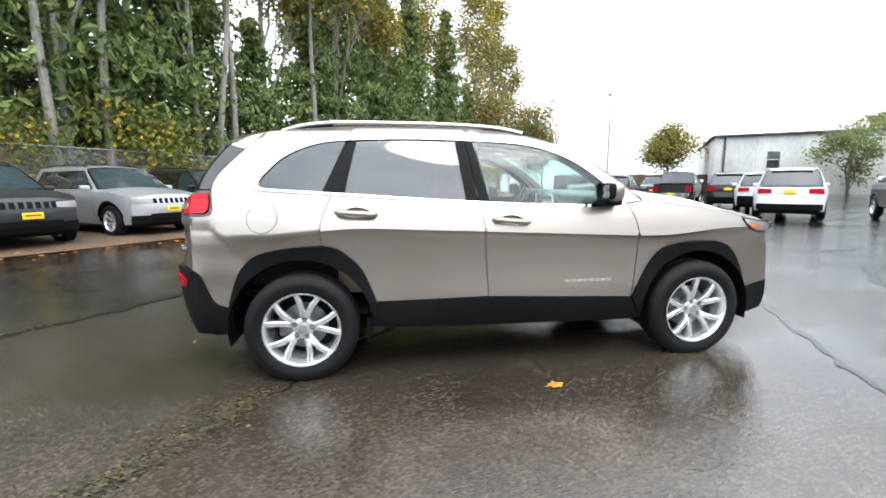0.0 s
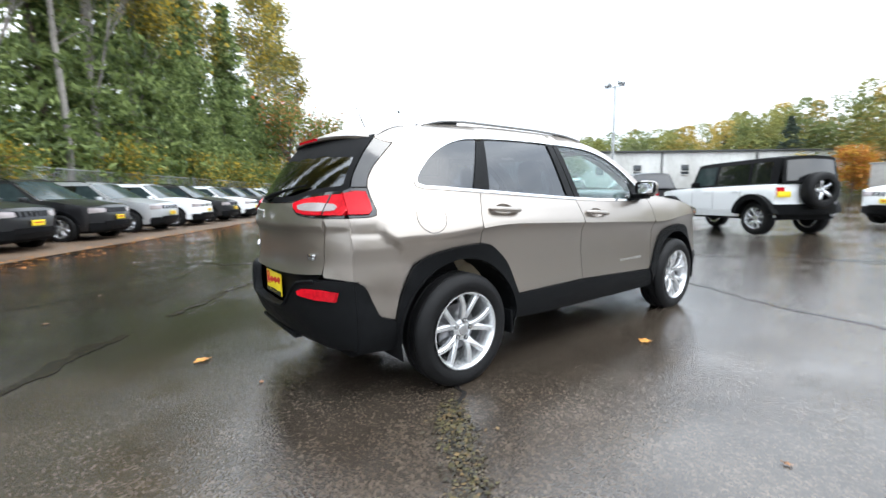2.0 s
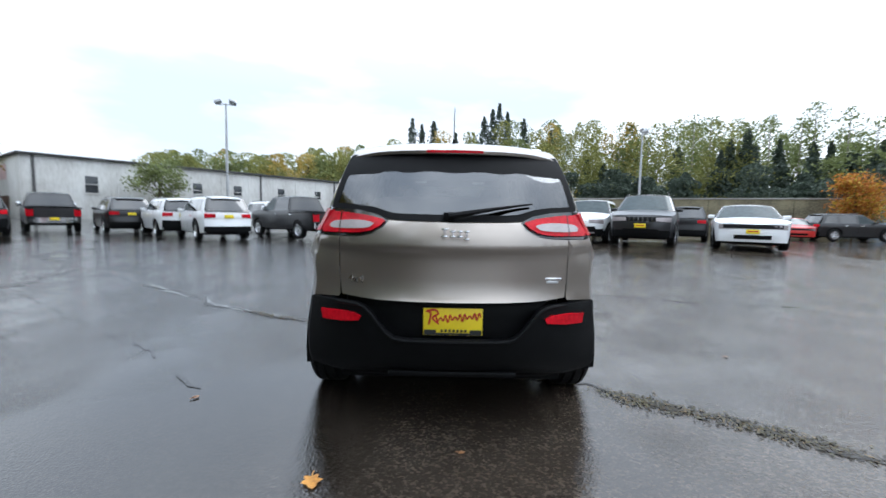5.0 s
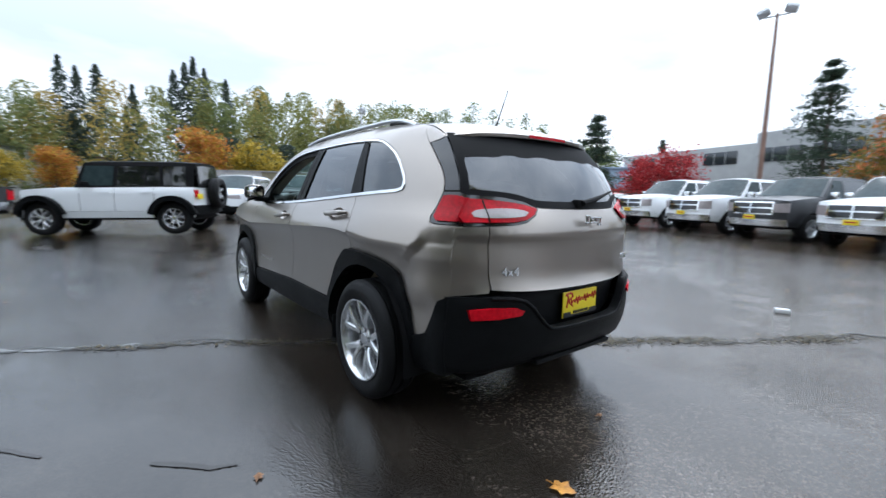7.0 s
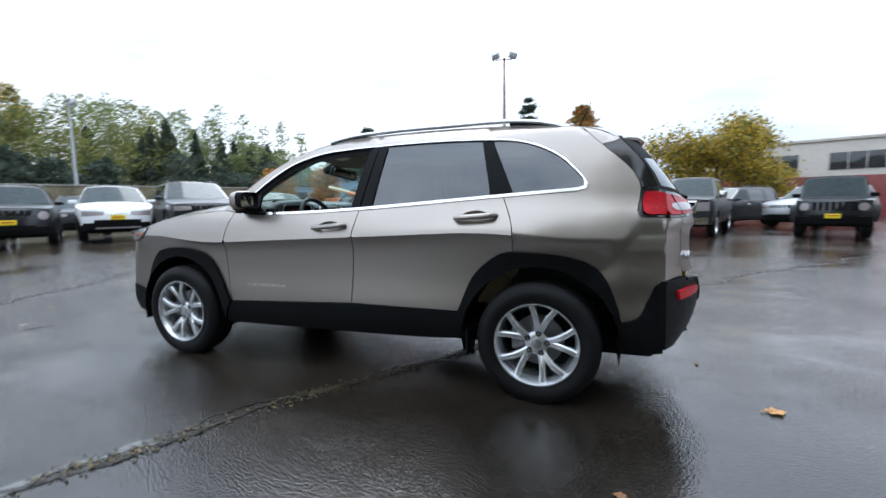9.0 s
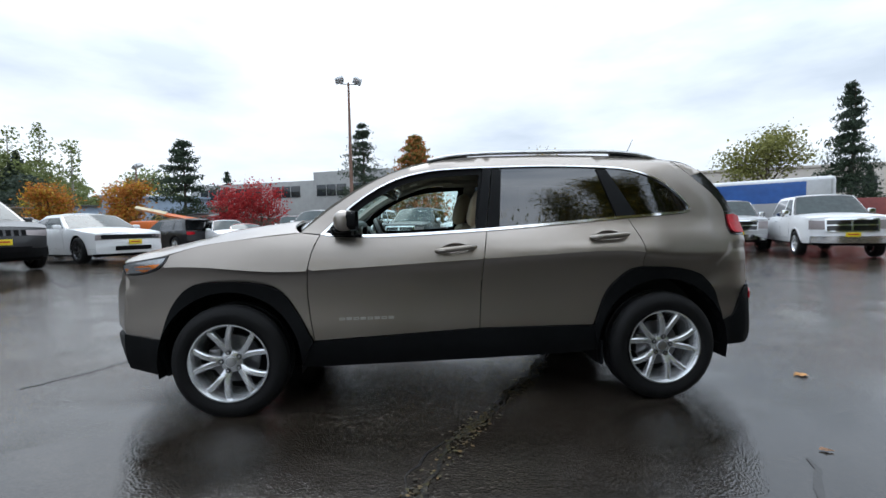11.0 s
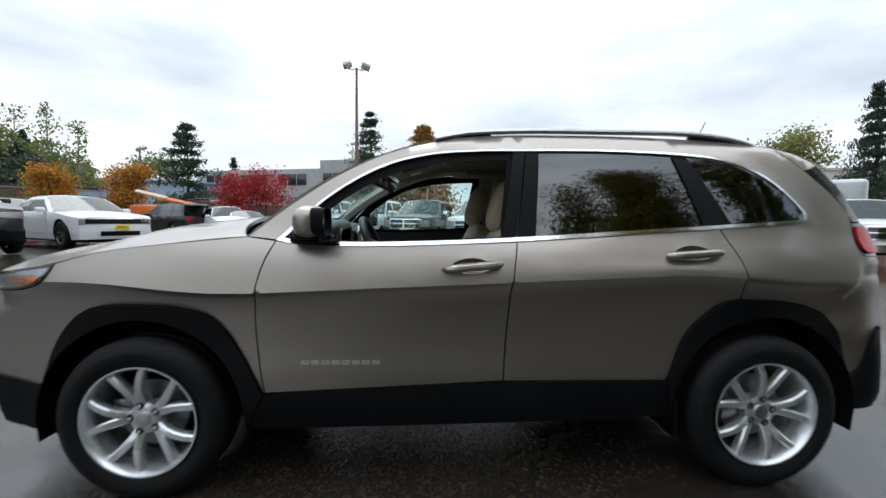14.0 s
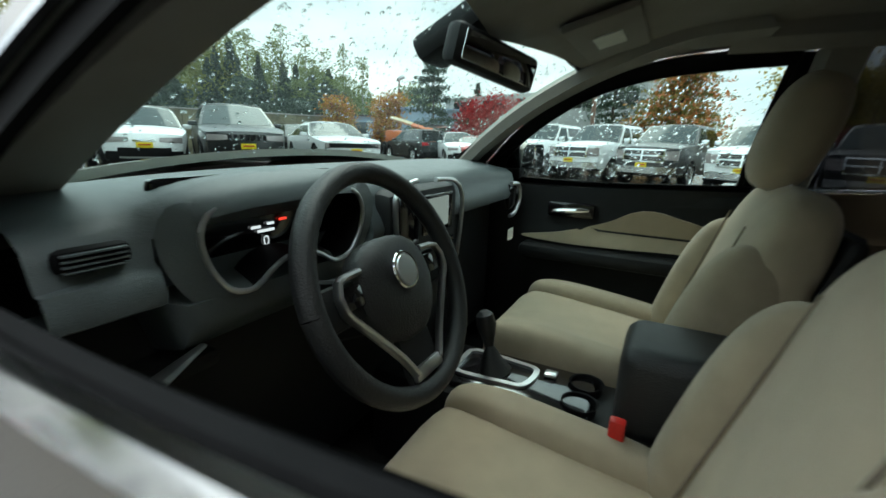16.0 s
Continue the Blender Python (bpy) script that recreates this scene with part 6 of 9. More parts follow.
M_SOAK = surface("soaked_brown_patch", (0.014, 0.0105, 0.0075), 0.24, 0, 0.4, 5, 0.4, 60, spec=0.32, rough_vary=0.1)
for pts, wd, sd in (([(-4.4, -0.3), (-3.9, 0.5), (-3.45, 1.08), (-3.0, 1.65), (-2.2, 2.68), (-0.83, 4.2), (0.6, 5.7), (2.2, 7.8)], 0.12, 41), ([(6.3, 1.7), (5.6, 1.1), (5.05, 0.55), (5.2, -0.1), (5.45, -1.1), (6.4, -2.6)], 0.16, 42),
                    ([(-2.9, 6.9), (-2.2, 6.4), (-1.5, 5.3), (-0.8, 5.2)], 0.15, 43), ([(6.9, 2.9), (7.8, 3.1), (8.9, 2.6)], 0.2, 44), ([(1.6, 6.3), (2.6, 6.8), (3.6, 7.1), (5.0, 8.4), (6.2, 10.1), (8.1, 10.2)], 0.30, 46), ([(2.6, 8.2), (4.4, 9.5), (6.0, 11.8), (7.4, 12.2)], 0.26, 47), ([(6.4, -4.6), (7.3, -5.4), (8.2, -6.4)], 0.24, 48), ([(-5.2, -3.4), (-6.4, -3.9), (-7.4, -3.6)], 0.18, 45)):
    ragged("soaked_patch", pts, wd, M_SOAK, sd, "soaked dark brown band in the asphalt", "wet patch", 0.0035, 0.07, 0.75)


def debris(name, run, count, seed, spread, mat, label):
    """Scraps of leaf, grit and moss gathered in clumps along a line."""
    r = random.Random(seed)
    pts = spline(run, 0.03)
    v, f = [], []
    while len(f) < count:
        p = pts[r.randrange(len(pts))]
        if noise.noise(Vector((p[0] * 2.3, p[1] * 2.3, seed))) < r.uniform(-0.45, 0.25):
            continue
        x, y = p[0] + r.gauss(0, spread), p[1] + r.gauss(0, spread)
        q, a, lift = 0.003 + 0.013 * r.random() ** 2, r.uniform(0, 6.28), r.uniform(0.003, 0.009)
        k, m_ = len(v), r.choice((4, 5, 6))
        for i in range(m_):
            t = a + 6.283 * i / m_
            e = q * r.uniform(0.5, 1.25)
            v.append((x + e * math.cos(t), y + e * math.sin(t) * 0.8, lot(x, y) + lift + r.uniform(-0.002, 0.006) * q * 60))
        f.append(tuple(range(k, k + m_)))
    tagged(link_mesh(name, v, f, mat, smooth=0), label, "debris", kind="stuff")


def scraps(name, rows):
    m, n, l, p = nodes_of(name)
    g, r = n.new("ShaderNodeNewGeometry"), n.new("ShaderNodeValToRGB")
    while len(r.color_ramp.elements) < len(rows):
        r.color_ramp.elements.new(0.5)
    for e, (pos, col) in zip(r.color_ramp.elements, rows):
        e.position, e.color = pos, (*col, 1)
    l.new(g.outputs["Random Per Island"], r.inputs["Fac"])
    l.new(r.outputs["Color"], p.inputs["Base Color"])
    p.inputs["Roughness"].default_value = 0.55
    return m


M_SCRAP = scraps("leaf_and_moss_scraps", [(0.0, (0.010, 0.008, 0.006)), (0.45, (0.030, 0.024, 0.010)), (0.7, (0.075, 0.066, 0.020)), (0.9, (0.075, 0.048, 0.018)), (1.0, (0.14, 0.09, 0.03))])
debris("crack_debris", CRACK[3:9], 4600, 5, 0.052, M_SCRAP, "moss, grit and leaf scraps along the crack")
debris("crack_debris", CRACK[9:14], 1300, 6, 0.035, M_SCRAP, "moss, grit and leaf scraps along the crack")
debris("crack_debris", CRACK[:4], 500, 7, 0.04, M_SCRAP, "moss, grit and leaf scraps along the crack")


def fallen_leaf(x, y, size, turn, mat, label, curl=0.25, lobes=5, seed=1):
    """A single lobed leaf, a little curled, lying on the wet ground."""
    r = random.Random(seed)
    n = lobes * 4
    v, f = [(0, 0, 0.012)], []
    for i in range(n):
        a = 2 * math.pi * i / n
        q = size * (0.38 + 0.10 * math.cos(lobes * a) + r.uniform(-0.03, 0.03)) * (1.25 if abs(a - math.pi) > 2.2 else 0.95)
        v.append((q * math.cos(a), q * math.sin(a), 0.006 + curl * q * abs(math.sin(a)) ** 2 * 0.5))
    f = [(0, i + 1, (i + 1) % n + 1) for i in range(n)]
    vv, ff = tube([(0, 0, 0.010), (-size * 0.35, 0.004, 0.008), (-size * 0.62, 0.012, 0.006)], 0.0025, 5)
    k = len(v)
    ob = link_mesh("fallen_leaf", v + vv, f + [tuple(q + k for q in g) for g in ff], mat)
    ob.matrix_basis = pose(x, y, lot(x, y) + 0.002, 0, 0, turn)
    return tagged(ob, label, "leaf", "fallen leaves on the asphalt")


M_LEAF_B = surface("fallen_brown_leaf", (0.20, 0.09, 0.03), 0.45, 0, 0.35, 30)
fallen_leaf(0.17, -1.21, 0.105, 20, M_LEAF_O, "orange maple leaf flat on the asphalt", seed=2)
fallen_leaf(-2.563, 0.604, 0.105, 200, M_LEAF_O, "orange and yellow maple leaf on the asphalt", seed=3)
rl = random.Random(12)
for k in range(26):
    a, q = rl.uniform(0, 6.28), rl.uniform(2.2, 7.5)
    fallen_leaf(q * math.cos(a), q * math.sin(a), rl.uniform(0.03, 0.06), rl.uniform(0, 360), M_LEAF_B, "small brown leaf scrap on the asphalt", seed=20 + k)
M_LITTER = surface("white_paper_litter", (0.7, 0.7, 0.7), 0.6)
ob = part("paper_litter", box(bmesh.new(), -0.07, 0.07, -0.035, 0.035, 0.0, 0.05, 0.012), M_LITTER)
ob.matrix_basis = pose(-2.27, -3.57, 0.003, 0, 0, 25)
tagged(ob, "crumpled white paper scrap on the asphalt", "litter")


# ---- parked vehicles: x = 0 midway between the axles, nose to +x ----
KINDS = {
    # wheelbase, wheel radius, half width, nose, tail, sill, shoulder, roof, cowl x, roof front x, roof rear x, tail glass foot x, bonnet at nose, bonnet at cowl
    "suv": (2.91, 0.385, 0.965, 2.36, -2.42, 0.30, 1.10, 1.74, 0.98, 0.20, -1.95, -2.30, 0.98, 1.13),
    "crossover": (2.57, 0.345, 0.895, 2.05, -2.10, 0.30, 1.05, 1.63, 0.85, 0.22, -1.55, -1.98, 0.90, 1.07),
    "boxy": (2.57, 0.345, 0.90, 2.00, -2.12, 0.32, 1.10, 1.69, 0.80, 0.38, -1.80, -2.05, 1.02, 1.12),
    "offroad": (2.95, 0.40, 0.83, 2.12, -2.10, 0.42, 1.17, 1.83, 0.72, 0.52, -1.98, -2.06, 1.10, 1.16),
    "coupe": (2.95, 0.36, 0.955, 2.42, -2.58, 0.24, 0.94, 1.44, 0.85, 0.05, -0.85, -1.75, 0.82, 0.95),
    "pickup": (3.57, 0.40, 1.00, 2.85, -2.98, 0.42, 1.20, 1.92, 1.36, 0.75, -0.72, -0.98, 1.17, 1.27),
}
made_cars = {}


def parked_car(kind, body, m, label, group="", plate=True, low_mat=None, rim=None, lamps=M_CLEARLENS, grille=None):
    """A parked vehicle of one of the kinds above in a body paint, standing at pose m."""
    key = (kind, body.name, plate, bool(low_mat))
    if key in made_cars:
        return tagged(copy_thing(made_cars[key], m), label, "truck" if kind == "pickup" else "car", group)
    wb, R, w, xf, xr, zs, zb, zr, xc, xrf, xrr, xtg, hn, hc = KINDS[kind]
    car = empty("pickup_truck" if kind == "pickup" else "car", m, label, "truck" if kind == "pickup" else "car", group)
    made_cars[key] = car
    low = low_mat or body
    boxy = kind in ("offroad",)
    tp = 0.25 if boxy else 1.0
    zt = 1.16 if kind == "pickup" else zb       # shoulder at the tail
    tum = 0.12 if boxy else 0.26
    s = Shell(
        half=[(zs - 0.1, w - 0.08), (zs + 0.08, w - 0.03), (0.62, w - 0.012), (zb * 0.80, w), (zb - 0.06, w - 0.012), (zb, w - 0.05), ((zb + zr) / 2, w - 0.05 - tum * 0.45), (zr - 0.09, w - 0.05 - tum * 0.85), (zr, w - 0.10 - tum)],
        crease=zb * 0.80,
        taper=[(xr, 0.26 * tp), (xr + 0.12, 0.13 * tp), (xr + 0.3, 0.05 * tp), (xr + 0.8, 0.0), (xf - 0.8, 0.0), (xf - 0.42, 0.05 * tp), (xf - 0.2, 0.15 * tp), (xf, 0.30 * tp)],
        tail_edge=[(zs - 0.1, xr + 0.14), (zb, xr + 0.14), (zb + 0.02, xtg + 0.10), (zr, xrr)] if kind != "pickup" else [(zs - 0.1, xr + 0.10), (zr, xr + 0.10)],
        tail=[(zs - 0.1, xr + 0.06), (zs + 0.1, xr + 0.01), (0.6, xr), (0.72, xr + 0.01), (0.76, xr + 0.05), (zb - 0.08, xr + 0.04), (zb, xr + 0.07), (zb + 0.02, xtg), (zr - 0.06, xrr - 0.06), (zr, xrr - 0.02)] if kind != "pickup" else [(zs - 0.1, xr), (zr, xr)],
        nose_edge=[(zs - 0.1, xf - 0.22), (hn, xf - 0.24)],
        nose=[(zs - 0.1, xf - 0.12), (0.45, xf - 0.02), (0.62, xf), (hn - 0.15, xf - 0.03), (hn - 0.02, xf - 0.08), (hn + 0.04, xf - 0.16)],
        hood_edge=[(xc - 0.2, hc - 0.01), (xc + 0.2, hc - 0.02), ((xc + xf) / 2, (hn + hc) / 2 - 0.01), (xf - 0.2, hn - 0.03), (xf, hn - 0.08)],
        hood_crown=0.06 if not boxy else 0.03,
        roof_edge=[(xrr - 0.3, zr - 0.16), (xrr, zr - 0.085), (xrr + 0.5, zr - 0.055), (xrf - 0.4, zr - 0.055), (xrf, zr - 0.085), (xc, hc)],
        roof_crown=0.05)
    ar = R + 0.055
    xa, xb = wb / 2, -wb / 2
    hood_line = [(xf - 0.24, hn - 0.04), ((xc + xf) / 2, (hn + hc) / 2 - 0.01), (xc, hc - 0.015)]
    shoulder = [(xc, hc - 0.015), (0.0, (hc + zb) / 2 - 0.01), (xb, zb), (xr + 0.14, zt)]
    zl = zs + 0.16
    upper = outline(hood_line, shoulder, [(xr + 0.14, zt), (xr + 0.14, zl)], [(xr + 0.14, zl), (xb - ar * 0.96, zl)], arc(xb, R, ar, 180 - math.degrees(math.asin(min(0.9, (zl - R) / ar))), math.degrees(math.asin(min(0.9, (zl - R) / ar))), 14),
                    [(xb + ar * 0.96, zl), (xa - ar * 0.96, zl)], arc(xa, R, ar, 180 - math.degrees(math.asin(min(0.9, (zl - R) / ar))), math.degrees(math.asin(min(0.9, (zl - R) / ar))), 14), [(xa + ar * 0.96, zl), (xf - 0.24, zl)], [(xf - 0.24, zl), (xf - 0.24, hn - 0.04)], step=0.09)
    rocker = [(xb + ar * 0.98, zl - 0.004), (xa - ar * 0.98, zl - 0.004), (xa - ar * 0.99, zs), (xb + ar * 0.99, zs)]
    back_low = [(xr + 0.14, zl - 0.004), (xb - ar * 0.98, zl - 0.004), (xb - ar * 0.99, zs), (xr + 0.14, zs + 0.04)]
    front_low = [(xa + ar * 0.98, zl - 0.004), (xf - 0.24, zl - 0.004), (xf - 0.24, zs + 0.02), (xa + ar * 0.99, zs)]
    # side windows
    ca = (xrr + 0.02, zr - 0.10)
    green = outline([(xc, hc - 0.012), (xrf, zr - 0.085)], [(xrf, zr - 0.085), (xrf - 0.4, zr - 0.057), (xrr + 0.5, zr - 0.057), (xrr, zr - 0.085)], [(xrr, zr - 0.085), (xtg + 0.10, zb + 0.002)], [(xtg + 0.10, zb + 0.002), (0.0, (hc + zb) / 2 - 0.006), (xc, hc - 0.012)], step=0.09)
    zm, zw = zb + 0.035, zr - 0.15
    slope_f = (xc - xrf) / (zr - hc)
    x_fb, x_ft = xc - 0.10 - slope_f * 0.05, xrf - 0.06 + slope_f * 0.06
    x_bb, x_bt = xtg + 0.28, xrr + 0.20
    if kind == "coupe":
        cuts = [(x_fb, x_ft, -0.62, -0.55), (-0.68, -0.60, x_bb - 0.35, x_bt - 0.15)]
    elif kind == "pickup":
        cuts = [(x_fb, x_ft, 0.42, 0.36), (0.34, 0.28, x_bb - 0.20, x_bt - 0.12)]
    else:
        cuts = [(x_fb, x_ft, -0.12, -0.16), (-0.20, -0.24, xb + 0.28, xb + 0.30), (xb + 0.20, xb + 0.22, x_bb, x_bt)]
    wins = []
    for a, b, c, d in cuts:
        q = [(a, zm), (b, zw), (d, zw), (c, zm)]
        wins.append(outline(*[[q[i], q[(i + 1) % 4]] for i in range(4)], step=0.12))
    for sg in (1, -1):
        o = (0, sg, 0)
        quad = lambda q: outline(*[[q[i], q[(i + 1) % 4]] for i in range(4)], step=0.12)
        skin("body_side", [upper], s.side(sg), o, body, car, 0.11, 0.03)
        for q in (rocker, back_low, front_low):
            skin("lower_panel", [quad(q)], s.side(sg, -0.004), o, low, car, 0.14, 0.03)
        skin("cab_side", [green] + wins, s.side(sg), o, M_BLACK if boxy else body, car, 0.12, 0.02)
        if kind in ("suv", "crossover", "boxy", "coupe"):
            for c0, c1 in zip(cuts, cuts[1:]):
                skin("door_pillar", [quad([(c0[2] + 0.02, zm), (c0[3] + 0.02, zw), (c1[1] - 0.02, zw), (c1[0] - 0.02, zm)])], s.side(sg, 0.002), o, M_GLOSS, car, 0.2, 0.0)
        for k, q in enumerate(wins):
            skin("side_window", [q], s.side(sg, -0.006), o, M_CARGLASS if k == 0 else M_DARKGLASS, car, 0.15, 0.0)
        for x in ([xc - 0.12, -0.16, xb + 0.42] if kind not in ("coupe", "pickup") else [xc - 0.12, -0.70 if kind == "coupe" else 0.38] + ([x_bb - 0.28] if kind == "pickup" else [])):
            q = [(x - 0.005, zl + 0.03), (x + 0.005, zl + 0.03), (x + 0.005, zb - 0.03), (x - 0.005, zb - 0.03)]
            skin("door_gap", [quad(q)], s.side(sg, 0.0015), o, M_BLACK, car, 0.2, 0.002)
        for x in ([0.02, xb + 0.60] if kind not in ("coupe",) else [-0.50]):
            q = [(x - 0.11, zb - 0.15), (x + 0.09, zb - 0.15), (x + 0.09, zb - 0.115), (x - 0.11, zb - 0.115)]
            skin("door_handle", [quad(q)], s.side(sg, 0.03), o, M_CHROME if kind in ("suv", "pickup") else body, car, 0.1, 0.03)
        if kind in ("suv", "crossover", "boxy", "pickup", "offroad"):
            for x in (xa, xb):
                ring = arc(x, R, ar + (0.11 if boxy else 0.045), 168, 12, 14) + arc(x, R, ar - 0.012, 12, 168, 14)
                skin("wheel_arch_trim", [ring], s.side(sg, 0.13 if boxy else 0.012), o, M_CLAD if kind != "pickup" else body, car, 0.12, 0.16 if boxy else 0.03)
        bm = bmesh.new()
        box(bm, xc - 0.34, xc - 0.23, min(sg * (w - 0.06), sg * (w + 0.15)), max(sg * (w - 0.06), sg * (w + 0.15)), zb + 0.01, zb + (0.23 if kind == "pickup" else 0.13), 0.035)
        part("door_mirror", bm, M_BLACK if kind == "offroad" else (M_CHROME if kind == "pickup" else body), car)
        for x in (xa, xb):
            wheel(car, x, sg * (w - 0.12), R, R * 0.62, 0.23, sg, 5, "v" if kind not in ("pickup",) else "straight", rim or (M_GREYP if kind == "coupe" else M_ALLOY), low=True, spin=0.4 + x)
            v, f = [], []
            for i in range(9):
                a = radians(-5 + 190 * i / 8)
                for y in (0.4, w - 0.02):
                    v.append((x + ar * math.cos(a), sg * y, R + ar * math.sin(a)))
            f = [(i * 2, i * 2 + 1, i * 2 + 3, i * 2 + 2) for i in range(8)]
            link_mesh("wheel_well", v, f, M_BLACK, car)
        # head and tail lamps
        hq = [(sg * (w - 0.60), hn - 0.17), (sg * (w - 0.60), hn - 0.07), (sg * (w - 0.13), hn - 0.055), (sg * (w - 0.13), hn - 0.20)]
        if kind == "pickup":
            hq = [(sg * (w - 0.42), hn - 0.34), (sg * (w - 0.42), hn - 0.10), (sg * (w - 0.11), hn - 0.08), (sg * (w - 0.11), hn - 0.34)]
        if boxy or kind == "boxy":
            c = (sg * (w - (0.22 if boxy else 0.24)), hn - 0.19)
            rr = 0.11
            hq = None
            skin("headlamp", [[(c[0] + rr * math.cos(a), c[1] + rr * math.sin(a)) for a in np.linspace(0, 2 * math.pi, 20, False)]], s.front(0.03), (1, 0, 0), lamps, car, 0.1, 0.04, "round clear headlamp")
        else:
            skin("headlamp", [quad(hq)], s.front(0.010), (1, 0, 0), lamps, car, 0.08, 0.03)
        if kind == "coupe":
            tq = [(sg * 0.10, zb - 0.18), (sg * 0.10, zb - 0.07), (sg * (w - 0.16), zb - 0.07), (sg * (w - 0.16), zb - 0.18)]
        elif kind == "pickup" or boxy:
            tq = [(sg * (w - (0.32 if not boxy else 0.22)), 0.78 if not boxy else 0.92), (sg * (w - (0.32 if not boxy else 0.22)), 1.10), (sg * (w - 0.07), 1.10), (sg * (w - 0.07), 0.78 if not boxy else 0.92)]
        else:
            tq = [(sg * (w - 0.50), zb - 0.20), (sg * (w - 0.50), zb - 0.06), (sg * (w - 0.13), zb - 0.05), (sg * (w - 0.13), zb - 0.22)]
        skin("tail_lamp", [quad(tq)], s.back(0.012), (-1, 0, 0), M_RED, car, 0.08, 0.03)
    ys = np.linspace(-1, 1, 9)
    # bonnet, roof and screens
    hoodl = [(xc, u * (s.w(xc, hc) - 0.004)) for u in ys] + [(x, s.w(x, s.hood_edge(x)) - 0.004) for x in np.linspace(xc + 0.15, xf - 0.24, 7)]
    hoodl += [(xf - 0.24 + 0.10 * (1 - u * u), u * (s.w(xf - 0.24, hn) - 0.01)) for u in ys[::-1]] + [(x, -s.w(x, s.hood_edge(x)) + 0.004) for x in np.linspace(xf - 0.24, xc + 0.15, 7)]
    clean = [p for i, p in enumerate(hoodl) if math.dist(p, hoodl[i - 1]) > 0.01]
    skin("bonnet", [clean], s.hood(0.004), (0, 0, 1), body, car, 0.14, 0.03)
    if kind == "coupe":
        for y in (-0.3, 0.3):
            boxed("bonnet_scoop", (xf - 1.15, xf - 0.75, y - 0.10, y + 0.10, hn + 0.06, hn + 0.085), M_GLOSS, car, 0.01)
    roofl = [(xrf + 0.05 * (1 - u * u), u * s.w(xrf, zr - 0.085)) for u in ys] + [(x, s.w(x, s.roof_edge(x))) for x in np.linspace(xrf - 0.2, xrr + 0.1, 7)]
    roofl += [(xrr - 0.05 * (1 - u * u), u * s.w(xrr, zr - 0.085)) for u in ys[::-1]] + [(x, -s.w(x, s.roof_edge(x))) for x in np.linspace(xrr + 0.1, xrf - 0.2, 7)]
    clean = [p for i, p in enumerate(roofl) if math.dist(p, roofl[i - 1]) > 0.01]
    skin("roof", [clean], s.roof(0.003), (0, 0, 1), M_BLACK if boxy else body, car, 0.16, 0.03)

    def sheet(x0, z0, x1, z1, c0, c1, bow):
        def f(u, v):
            t = 1 - u * u
            a, b = x0 + c0 * t, x1 + c1 * t
            return (a + (b - a) * v, u * (s.w(x0 + (x1 - x0) * v, z0 + (z1 - z0) * v) - 0.006), z0 + (z1 - z0) * v + bow * t * (0.3 + 0.7 * v))
        return f
    unit = [(-1 + i / 4, 0) for i in range(8)] + [(1, i / 5) for i in range(5)] + [(1 - i / 4, 1) for i in range(8)] + [(-1, 1 - i / 5) for i in range(5)]
    small = [(a * 0.93, 0.04 + b * 0.90) for a, b in unit]
    f = sheet(xc, hc + 0.01, xrf, zr - 0.082, 0.10 if not boxy else 0.03, 0.05, 0.04)
    skin("windscreen", [small], f, (1, 0, 0.7), M_CARGLASS, car, 0.2, 0.0)
    skin("windscreen_frame", [unit, small], lambda u, v: Vector(f(u, v)) + Vector((-0.004, 0, -0.004)), (1, 0, 0.7), M_GLOSS, car, 0.2, 0.01)
    zg = zb + 0.02
    g = sheet(xtg if kind != "pickup" else xtg + 0.04, zg, xrr - 0.01, zr - 0.082, -0.05, -0.04, 0.04)
    skin("rear_window", [[(a * 0.88, 0.08 + b * 0.80) for a, b in unit]], g, (-1, 0, 0.5), M_DARKGLASS, car, 0.2, 0.0)
    skin("rear_window_frame", [unit, [(a * 0.88, 0.08 + b * 0.80) for a, b in unit]], lambda u, v: Vector(g(u, v)) + Vector((0.003, 0, -0.003)), (-1, 0, 0.5), M_GLOSS if not boxy else M_BLACK, car, 0.2, 0.01)
    # tail
    ze = zt - 0.002
    we = s.w(xr + 0.14, 0.8)
    skin("tailgate", [outline([(-we + 0.0, zl), (we - 0.0, zl)], [(we, zl), (s.w(xr + 0.14, ze) , ze)], [(s.w(xr + 0.14, ze), ze), (-s.w(xr + 0.14, ze), ze)], [(-s.w(xr + 0.14, ze), ze), (-we, zl)], step=0.12)], s.back(), (-1, 0, 0), body, car, 0.12, 0.03)
    zk = 0.56 if kind == "suv" else 0.72
    bb = outline([(-we, zs + 0.06), (we, zs + 0.06)], [(we, zs + 0.06), (we, zk)], [(we, zk), (-we, zk)], [(-we, zk), (-we, zs + 0.06)], step=0.12)
    skin("rear_bumper", [bb], s.back(0.03 if kind != "pickup" else 0.09), (-1, 0, 0), M_CHROME if kind == "pickup" else (body if kind in ("coupe",) else M_CLAD), car, 0.12, 0.10)
    if kind == "coupe":
        skin("boot_lid", [[(xtg, -0.7), (xtg, 0.7), (xr + 0.15, 0.74), (xr + 0.15, -0.74)]], lambda x, y: (x, y, zb + 0.03), (0, 0, 1), body, car, 0.2, 0.05)
